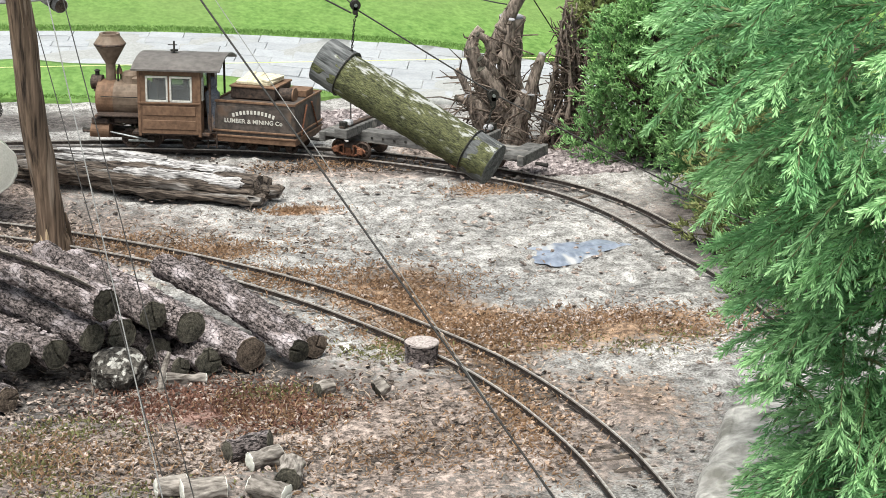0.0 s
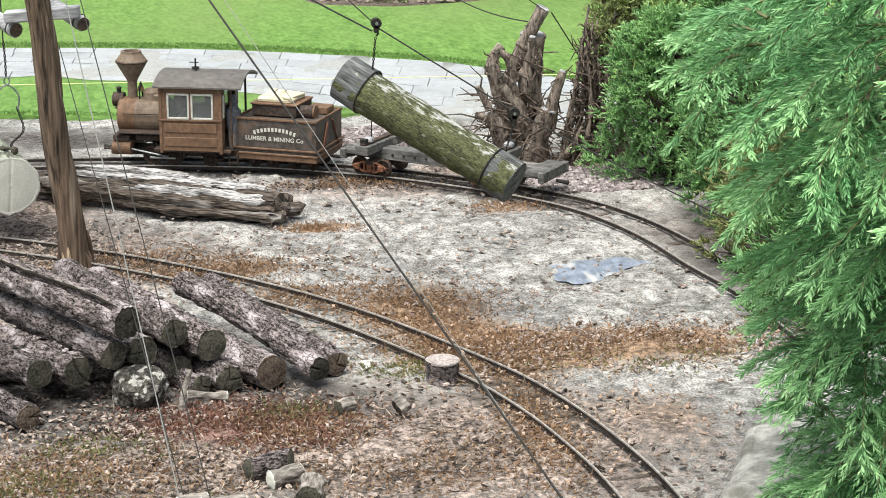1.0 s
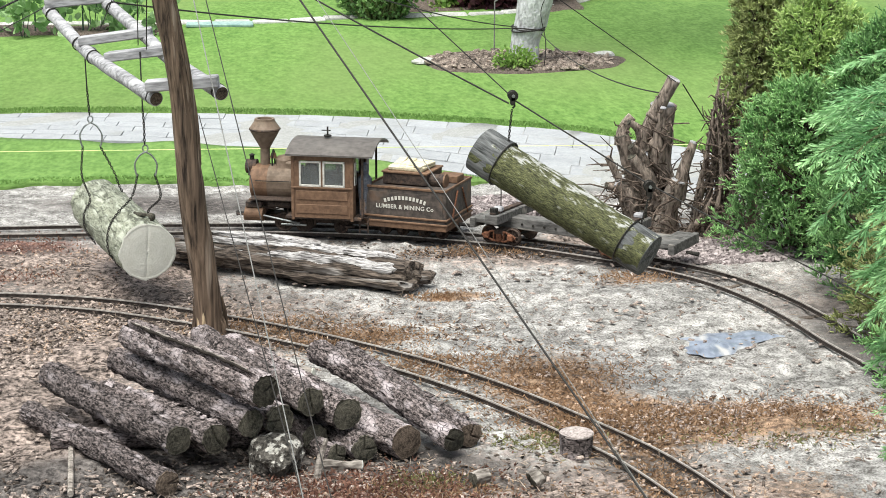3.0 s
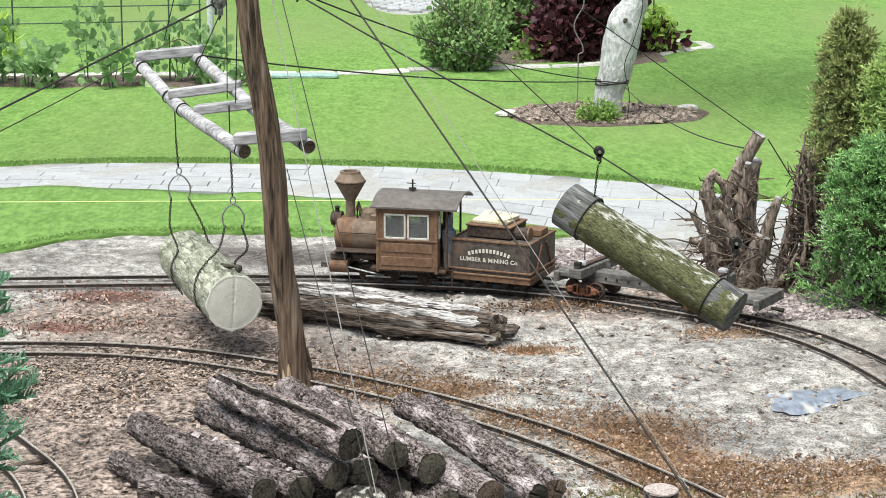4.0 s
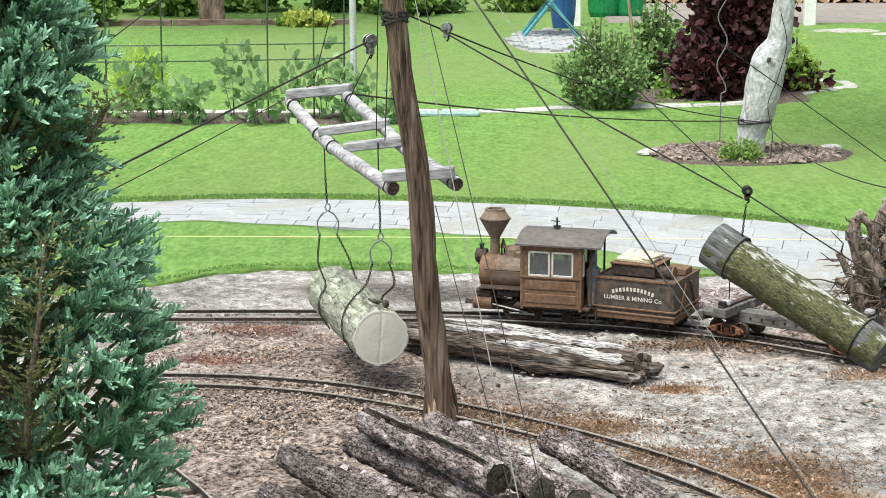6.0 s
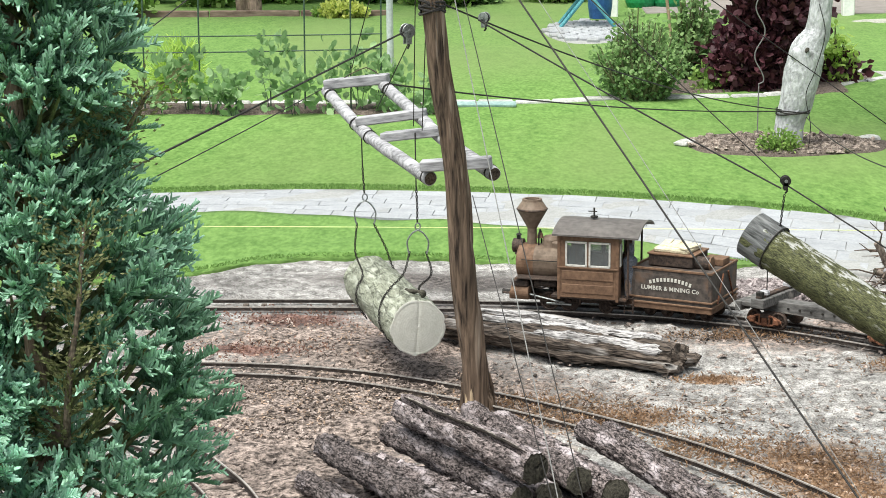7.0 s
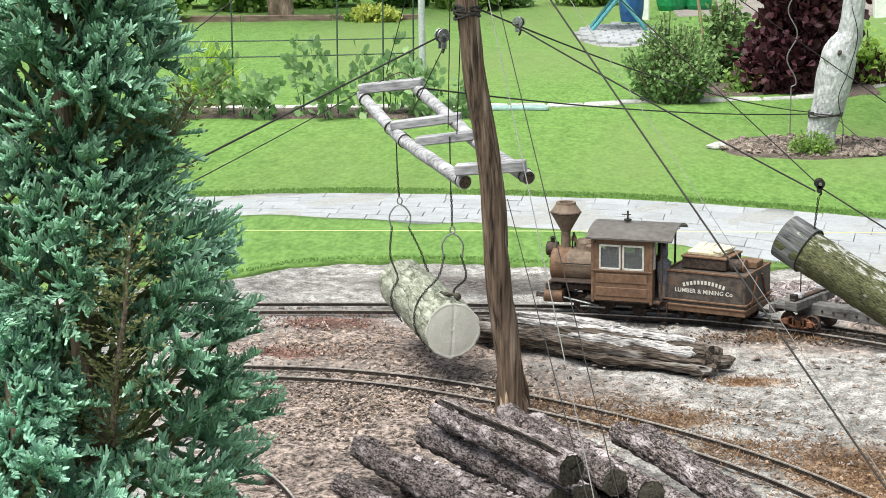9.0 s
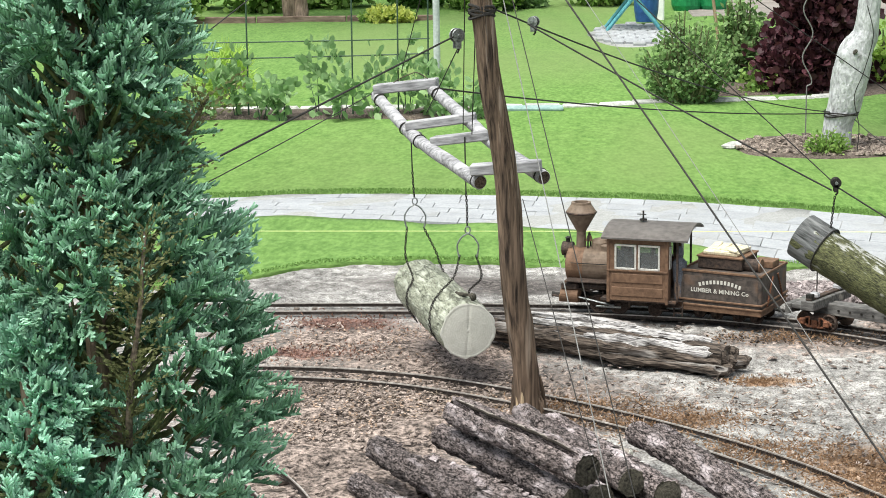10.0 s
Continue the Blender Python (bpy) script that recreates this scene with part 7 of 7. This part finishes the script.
    q = np.array([[0, 3, 2, 1], [4, 5, 6, 7], [0, 1, 5, 4], [1, 2, 6, 5], [2, 3, 7, 6], [3, 0, 4, 7]])
    f = (np.arange(n)[:, None, None] * 8 + q[None]).reshape(-1, 4)
    return tagged(part(name, Build().add(v, f), mat), label, category, kind="stuff")


def in_ellipse(g, n, cx, cy, rx, ry):
    a, r = g.uniform(0, 6.28, n), np.sqrt(g.random(n))
    return cx + rx * r * np.cos(a), cy + ry * r * np.sin(a)


g = np.random.default_rng(9)
x, y = in_ellipse(g, 1500, 0.56, 3.9, 0.195, 0.13)
scatter("mulch", MULCH, "coarse brown bark mulch in the oval bed", "mulch", x, y, 0.012, 0.0085, 3, 0.35, 1.8)
for cx, cy in ((0.745, 3.96), (0.36, 3.90)):
    tagged(part("field_stone", stone_mesh("field_stone", STONE, 0.024, 0.016, 0.008, int(cx * 100), 0.15, 16), STONE, at=pose(cx, cy, 0.012)), "pale flat stone at the bed's rim", "stone", "rim stones")

# kerb of pale stones in front of the planting
KERB = smooth_line([(-1.6, 4.50), (-0.85, 4.535), (-0.38, 4.56), (0.06, 4.565), (0.24, 4.63), (0.45, 4.66), (0.63, 4.69), (0.85, 4.905), (1.0, 5.07), (0.95, 5.19), (0.80, 5.25)], 0.01)
kerb = thing("bed_kerb", "low kerb of pale edging stones round the bed", "kerb", kind="structure")
kerb_mesh = Build().box((0, 0, 0.012), (0.088, 0.032, 0.03), 0.005).mesh("kerb_stone", STONE)
for i in range(4, len(KERB) - 4, 9):
    d = KERB[i + 3] - KERB[i - 3]
    part("kerb_stone", kerb_mesh, STONE, kerb, at=pose(KERB[i][0], KERB[i][1], -0.013, g.uniform(-4, 4), g.uniform(-2, 2), math.degrees(math.atan2(d[1], d[0])) + g.uniform(-4, 4)))


def bed_strip(x0, x1, y0, y1, label):
    xs = np.linspace(x0, x1, 30)
    v = []
    for u, z in ((0, 0.004), (0.08, 0.013), (0.5, 0.016), (0.92, 0.013), (1, 0.004)):
        v += [(x, y0 + (y1 - y0) * u + 0.012 * math.sin(x * 23 + u), z) for x in xs]
    f = [[i * 30 + j, i * 30 + j + 1, (i + 1) * 30 + j + 1, (i + 1) * 30 + j] for i in range(4) for j in range(29)]
    return tagged(part("flower_bed", Build().add(v, f), SOIL, smooth=True), label, "flower bed", kind="structure")


bed_strip(-1.6, -0.15, 4.36, 4.52, "brown soil bed planted with young beans")
bed_strip(0.26, 0.84, 4.74, 5.02, "dark soil bed under the shrubs")
bed_strip(0.845, 0.945, 5.00, 5.17, "dark soil at the bed's rounded end")
make_shoots("smoke_bush", 0.672, 4.86, 0.05, 0.098, 0.66, PURPLE, "dark purple-leaved smoke bush", 73, 90, 110, 0.024, 0.0095, droop=0.1, stem_mat=TRUNK)
make_shoots("smoke_bush", 0.608, 4.83, 0.06, 0.112, 0.23, PURPLE, "low spreading purple shoots of the smoke bush", 79, 60, 60, 0.022, 0.0090, droop=0.4, stem_mat=TRUNK)
make_shoots("smoke_bush", 0.845, 4.97, 0.03, 0.055, 0.085, PURPLE, "low red-leaved shoots beside the smoke bush", 74, 22, 12, 0.026, 0.010, stem_mat=TRUNK)
make_shoots("green_bush", 0.316, 4.64, 0.05, 0.118, 0.235, SHRUB, "airy cone of green shoots in the garden bed", 75, 110, 50, 0.0125, 0.0040)
make_shoots("green_bush", 0.484, 5.02, 0.02, 0.072, 0.30, SHRUB, "looser green bush with bare sticks behind", 76, 46, 44, 0.0165, 0.0056)
make_shoots("green_bush", 0.505, 4.80, 0.02, 0.045, 0.10, SHRUB_LIGHT, "low yellow-green sprouts before the smoke bush", 77, 14, 16, 0.016, 0.006)
for k, (x0, x1, z1) in enumerate(((0.445, 0.395, 0.36), (0.470, 0.500, 0.40))):
    tagged(part("support_cane", Build().tube([(x0, 5.10, -0.01), (x0 * 0.5 + x1 * 0.5, 5.10, z1 / 2), (x1, 5.10, z1)], 0.0042, 8), STRAW_WOOD), "pale leaning support cane behind the bush", "garden cane", "support canes")
make_shrub("yellow_plant", -0.80, 4.60, 0.065, 0.04, 0.13, LIME, "yellow-green feathery plant behind the juniper", 78, 1300, 0.036, 0.0022, clumps=26)

# beans on their trellis
for k in range(11):
    x = -0.80 + 0.062 * k + float(g.normal(0, 0.01))
    h = (0.14, 0.16, 0.11, 0.12, 0.20, 0.13, 0.17, 0.20, 0.15, 0.12, 0.10)[k]
    make_shrub("bean_plant", x, 4.39 + float(g.normal(0, 0.03)), 0.042, 0.04, h, BEAN, "young bean plant with broad green leaves", 120 + k, 85, 0.024, 0.0085, clumps=14, stems=3, stem_mat=TRELLIS, group="bean plants", category="plant")
tre = thing("trellis", "thin dark wire trellis over the bean bed", "trellis")
for x in (-1.16, -0.985, -0.844, -0.715, -0.471, -0.365, -0.295):
    part("upright", Build().tube([(x, 4.40, 0), (x + 0.004, 4.40, 0.62)], 0.0021, 6), TRELLIS, tre)
for z, sag in ((0.148, 0.006), (0.182, 0.003)):
    part("crosswire", Build().tube(sagging(np.array([-1.3, 4.40, z]), np.array([-0.29, 4.40, z + 0.006]), sag), 0.0016, 6), TRELLIS, tre)
tagged(part("grey_post", Build().tube([(-0.325, 5.26, 0), (-0.327, 5.26, 0.4), (-0.335, 5.26, 1.0)], 0.0095, 14), GALV), "slim galvanised steel post on the lawn", "post")
tagged(part("flat_board", Build().box((-0.06, 4.50, 0.012), (0.155, 0.05, 0.008), 0.002), BOARD), "flat greenish board lying by the kerb", "board")

# far end of the garden
plank = thing("edging_plank", "low brown plank edging across the lawn", "edging", kind="structure")
for k in range(8):
    part("plank", Build().box((-2.9 + k * 0.33, 6.93 + 0.006 * k, 0.012), (0.326, 0.018, 0.034), 0.003), PLANK, plank)
tr = thing("garden_tree", "brown double-stemmed tree beyond the plank", "tree", pose(-0.955, 7.05, 0))
for k, (dx, lean) in enumerate(((-0.02, -0.03), (0.022, 0.02))):
    part("trunk", Build().tube(smooth_line([(dx, 0, -0.02), (dx * 1.1, 0, 0.2), (dx + lean, 0, 0.7)], 0.02), [0.026] * len(smooth_line([(dx, 0, -0.02), (dx * 1.1, 0, 0.2), (dx + lean, 0, 0.7)], 0.02)), 16, True, 0.12, 40, k), TRUNK, tr)
q = np.random.default_rng(3)
p = np.array([0, 0, 1.0]) + q.normal(size=(3000, 3)) * [0.3, 0.3, 0.15]
v, f, _ = blades(p, unit(q.normal(size=(3000, 3))), 0.05, 0.014, q)
part("crown", Build().add(v, f), SHRUB, tr)
make_shrub("flower_clump", -0.60, 6.90, 0.105, 0.05, 0.06, YELLOW, "clump of yellow flowers by the plank", 80, 1100, 0.016, 0.006, clumps=50)
make_shrub("flower_clump", -0.60, 6.93, 0.11, 0.05, 0.045, SHRUB_LIGHT, "green leaves under the yellow flowers", 81, 900, 0.02, 0.006, clumps=40)
make_shrub("green_bush", -1.42, 6.95, 0.12, 0.1, 0.16, SHRUB_LIGHT, "pale green rounded bush at the lawn's end", 82, 2600, 0.024, 0.008, clumps=40)
make_shrub("green_bush", -0.14, 7.5, 0.13, 0.1, 0.14, SHRUB, "dark green bush beyond the lawn", 83, 2600, 0.03, 0.010, clumps=40)
make_shrub("green_bush", 0.17, 7.6, 0.12, 0.1, 0.20, SHRUB_LIGHT, "yellowish flowering bush beyond the lawn", 84, 2200, 0.03, 0.008, clumps=40)
for k in range(26):
    x = -7 + 0.56 * k
    make_shrub("far_hedge", x, 9.8 + 0.4 * math.sin(k * 1.9), 0.5, 0.4, 1.5 + 0.4 * math.sin(k * 2.7), HEDGE_FAR, "green hedge bush closing the garden", 140 + k, 1500, 0.10, 0.038, clumps=50, group="far hedge", stems=3)
for k in range(9):
    make_shrub("border_bush", -2.6 + 0.29 * k, 7.55 + 0.12 * math.sin(k * 2.2), 0.17, 0.13, 0.22 + 0.06 * math.sin(k * 3.1), (SHRUB_LIGHT, HEDGE_FAR, SHRUB_LIGHT)[k % 3], "green border bush behind the plank edging", 180 + k, 1500, 0.035, 0.011, clumps=36, group="border bushes", stems=3)

# patio with firewood
tagged(part("patio", Build().box((2.5, 7.9, -0.001), (4.0, 1.75, 0.03), 0.004), PATIO), "beige patio slab at the lawn's end", "patio", kind="structure")
stack_ = thing("wood_stack", "stack of split firewood on the patio", "firewood", pose(0, 0, 0.014))
fm = []
for k in range(4):
    gg = np.random.default_rng(k)
    b = Build().tube([(0, -0.12, 0), (0, 0.12, 0)], 0.03, (3, 4, 5, 3)[k], True, 0.1, 40, k)
    fm.append(b.mesh("split_log", FIREWOOD))
for row in range(5):
    for k in range(34):
        part("split_log", fm[int(g.integers(0, 4))], FIREWOOD, stack_, at=pose(0.72 + 0.052 * k + 0.026 * (row % 2), 8.05 + float(g.uniform(-0.02, 0.02)), 0.024 + 0.043 * row, 0, float(g.uniform(0, 360)), 0))
for x in (0.372, 1.215):
    tagged(part("patio_post", Build().box((x, 6.95, 0.6), (0.042, 0.042, 1.2), 0.004), WHITE_POST), "white painted patio post", "post", "patio posts")
for k, (x, y, rx, ry) in enumerate(((1.31, 6.70, 0.12, 0.05), (1.49, 6.57, 0.13, 0.045))):
    tagged(part("stepping_stone", stone_mesh("stepping_stone", STEP, rx, ry, 0.012, 30 + k, 0.08, 24), STEP, at=pose(x, y, 0.006)), "flat pale stepping stone in the lawn", "stepping stone", "stepping stones")
base = thing("paved_circle", "round patch of pale cobbles on the lawn", "paving", pose(0.262, 6.32, 0), kind="structure")
b = Build().turned([(0.150, 0.002), (0.145, 0.012), (0.02, 0.014)], 40)
b.v[0] *= [1, 2.6, 1]
part("paving_bed", b, PATH_BED, base)
cob = Build().box((0, 0, 0.014), (0.040, 0.052, 0.016), 0.004).mesh("cobble", PAVER)
for row in range(-6, 7):
    for k in range(-3, 4):
        x, y = 0.044 * (k + 0.5 * (row % 2)), 0.057 * row
        if (x / 0.135) ** 2 + (y / 0.36) ** 2 < 1:
            part("cobble", cob, PAVER, base, at=pose(x, y, float(g.uniform(-0.002, 0.002)), 0, 0, float(g.uniform(-8, 8))))
tagged(part("blue_tub", Build().turned([(0.036, 0.02), (0.042, 0.06), (0.045, 0.13), (0.047, 0.132), (0.043, 0.13), (0.034, 0.03)], 24), BLUE, at=pose(0.318, 6.72, 0)), "dark blue plastic tub on the cobbles", "tub")
ch = thing("folding_table", "teal folding table with crossed legs", "table", pose(0.262, 6.45, 0.02))
for y in (-0.07, 0.07):
    for s in (-1, 1):
        part("leg", Build().tube([(-s * 0.09, y, 0), (s * 0.07, y, 0.2)], 0.0065, 8), TEAL, ch)
part("tabletop", Build().box((0, 0, 0.205), (0.24, 0.2, 0.01), 0.003), TEAL, ch)
for x, s in ((0.50, 1.0), (0.60, 1.1)):
    tagged(part("green_bin", Build().turned([(0.05, 0), (0.058, 0.02), (0.066, 0.15), (0.07, 0.16), (0.062, 0.165), (0.02, 0.17)], 22), GREEN_BIN, at=pose(x, 7.32, 0.008)), "green plastic rain barrel by the patio", "barrel", "rain barrels")
tagged(part("spiral_stake", Build().tube([(0.522 + 0.010 * math.sin(z * 62) * (1 if z > 0.12 else 0), 4.02, z) for z in np.linspace(0, 0.75, 160)], 0.0014, 7), WIRE_PALE), "wavy galvanised plant stake beside the bed", "plant stake")
tagged(part("hose_loop", Build().tube(smooth_line([(0.612, 3.83, 0.30), (0.625, 3.83, 0.24), (0.607, 3.82, 0.17), (0.590, 3.82, 0.12), (0.600, 3.815, 0.06), (0.596, 3.81, 0.0)], 0.006), 0.0010, 6), WIRE), "thin dark wire hanging down the white trunk", "wire")
cord = thing("cord_line", "thin yellow cord stretched over the verge between pegs", "cord")
part("cord", Build().tube(sagging(np.array([-1.05, 2.92, 0.030]), np.array([0.98, 2.88, 0.030]), -0.002), 0.0006, 5), CORD, cord)
for x, y in ((-1.05, 2.92), (0.98, 2.88)):
    part("peg", Build().tube([(x, y, -0.01), (x, y, 0.036)], 0.003, 6), PLANK, cord)

# ---- wet patch, gravel heap, litter on the yard ----
a = np.linspace(0, 2 * np.pi, 72, endpoint=False)
rim = 1 + 0.16 * np.sin(a * 3 + 0.4) + 0.10 * np.sin(a * 7 + 1) + 0.06 * np.sin(a * 13)
v = []
for s, z in ((1.0, -0.002), (0.85, 0.0004), (0.6, 0.0010), (0.2, 0.0013)):
    v += [(0.512 + 0.058 * s * q * math.cos(k) + 0.01 * math.sin(k), 1.955 + 0.040 * s * q * math.sin(k) + 0.012 * s * math.cos(k), z + 0.0006 * math.sin(9 * k + 30 * s)) for k, q in zip(a, rim)]
f = [[i * 72 + j, i * 72 + (j + 1) % 72, (i + 1) * 72 + (j + 1) % 72, (i + 1) * 72 + j] for i in range(3) for j in range(72)] + [[216 + j for j in range(72)]]
tagged(part("puddle", Build().add(v, f), PUDDLE, smooth=True), "blue-grey wet patch on the pale sand", "puddle")

x, y = in_ellipse(g, 2200, 0.37, 2.59, 0.10, 0.05)
scatter("gravel", PEBBLE, "heap of mauve-grey gravel beside the loop", "gravel", x, y, 0.004 + 0.006 * g.random(2200), 0.0062, 4, 0.8, 1.1)
x, y = in_ellipse(g, 1500, 0.60, 2.33, 0.10, 0.06)
scatter("gravel", PEBBLE, "loose gravel and chips under the stump", "gravel", x, y, 0.003, 0.0055, 5, 0.6, 1.3)
n = 2600
x, y = g.uniform(-0.5, 0.62, n), g.uniform(1.25, 2.45, n)
scatter("wood_chips", CHIP, "small pale wood chips over the yard", "wood chips", x, y, 0.0018, 0.0032, 6, 0.35, 1.8, 0.3)
x = np.concatenate([g.normal(-0.2, 0.16, 2600), g.normal(0.45, 0.08, 900), g.normal(-0.02, 0.14, 2400)])
y = np.concatenate([g.normal(2.04, 0.09, 2600), g.normal(1.70, 0.035, 900), g.normal(1.48, 0.07, 2400)])
scatter("litter_chips", CHIP, "bark and wood litter on the sand", "wood chips", x, y, 0.0018, 0.0024, 7, 0.35, 2.1, 0.35)

FLECK = material("pale_dry_leaf", (0.15, 0.095, 0.068), (0.44, 0.325, 0.25), 90, rough=0.9, bump=0, vary=0.4, island=True)
CRUMB = material("dark_bark_crumb", (0.018, 0.014, 0.012), (0.10, 0.078, 0.066), 90, rough=0.95, bump=0, vary=0.5, island=True)
spots = ((0.45, 1.70, 0.17, 0.06, 620), (0.30, 1.84, 0.10, 0.10, 260), (0.22, 1.48, 0.22, 0.10, 240), (-0.05, 1.45, 0.20, 0.09, 160), (-0.22, 2.05, 0.24, 0.10, 700), (-0.25, 2.34, 0.20, 0.08, 360), (0.40, 1.52, 0.10, 0.10, 300))
x = np.concatenate([g.normal(cx, rx * 0.6, n_) for cx, cy, rx, ry, n_ in spots])
y = np.concatenate([g.normal(cy, ry * 0.6, n_) for cx, cy, rx, ry, n_ in spots])
scatter("dry_leaves", FLECK, "pale curled dry leaf bits on the moss", "leaf litter", x, y, 0.0022, 0.0022, 8, 0.25, 1.5, 0.5)
spots = ((0.02, 1.60, 0.24, 0.10, 900), (-0.22, 2.05, 0.26, 0.12, 900), (0.0, 1.42, 0.30, 0.10, 900), (0.30, 2.36, 0.25, 0.05, 350), (0.10, 2.02, 0.14, 0.05, 260))
x = np.concatenate([g.normal(cx, rx * 0.6, n_) for cx, cy, rx, ry, n_ in spots])
y = np.concatenate([g.normal(cy, ry * 0.6, n_) for cx, cy, rx, ry, n_ in spots])
scatter("bark_crumbs", CRUMB, "dark bark crumbs scattered over the sand", "bark litter", x, y, 0.0016, 0.0022, 9, 0.45, 2.0, 0.4)


def tufts(name, mat, label, category, spots, seed, length, wide, rise=1.0):
    g = np.random.default_rng(seed)
    b = Build()
    for cx, cy, rx, ry, n in spots:
        x, y = g.normal(cx, rx * 0.6, n), g.normal(cy, ry * 0.6, n)
        way = unit(np.stack([g.normal(0, 1, n), g.normal(0, 1, n), np.abs(g.normal(rise, 0.3, n))], 1))
        v, f, _ = blades(np.stack([x, y, np.full(n, 0.001)], 1), way, g.uniform(0.5, 1.3, n) * length, wide, g)
        b.add(v, f)
    return tagged(part(name, b, mat), label, category, kind="stuff")


tufts("dry_moss", WEED, "brown dry moss and straw tufts", "moss", [(0.45, 1.70, 0.17, 0.05, 5200), (0.34, 1.71, 0.06, 0.07, 1800), (0.11, 2.0, 0.10, 0.05, 2200), (0.30, 1.84, 0.09, 0.09, 2600), (-0.05, 1.44, 0.12, 0.06, 3000), (0.24, 2.15, 0.04, 0.015, 700)], 1, 0.0062, 0.0008, 0.5)
tufts("dry_moss", WEED, "brown straw between the sunken rails", "moss", [(0.36, 1.50, 0.03, 0.12, 1500), (0.20, 1.89, 0.06, 0.05, 1300), (0.02, 2.06, 0.07, 0.04, 900), (0.16, 1.53, 0.06, 0.05, 1200), (0.3, 2.36, 0.09, 0.03, 900), (0.47, 2.22, 0.05, 0.03, 500), (0.25, 1.43, 0.12, 0.08, 1500)], 2, 0.006, 0.0008, 0.5)
tufts("sorrel", SORREL, "red sorrel growing on the sand", "weeds", [(0.10, 1.545, 0.09, 0.05, 3200), (0.16, 1.51, 0.06, 0.04, 700), (-0.29, 2.44, 0.13, 0.05, 600), (-0.33, 2.285, 0.11, 0.04, 500)], 3, 0.0048, 0.0010, 0.7)
tufts("green_moss", GREEN_MOSS, "olive green moss and weed tufts on the litter", "moss", [(0.0, 1.50, 0.05, 0.025, 900), (-0.06, 1.43, 0.05, 0.03, 900), (0.155, 1.56, 0.03, 0.02, 450), (0.27, 1.66, 0.04, 0.03, 500), (0.02, 1.36, 0.08, 0.03, 800), (0.50, 1.66, 0.08, 0.03, 700)], 5, 0.0048, 0.0009, 0.6)
tufts("straw", STRAW, "loose straw and pine needles on the ground", "straw", [(-0.1, 2.05, 0.35, 0.12, 2600), (0.2, 1.5, 0.3, 0.15, 2400), (0.4, 2.0, 0.25, 0.3, 450), (-0.05, 1.45, 0.25, 0.1, 1600)], 4, 0.011, 0.00045, 0.12)
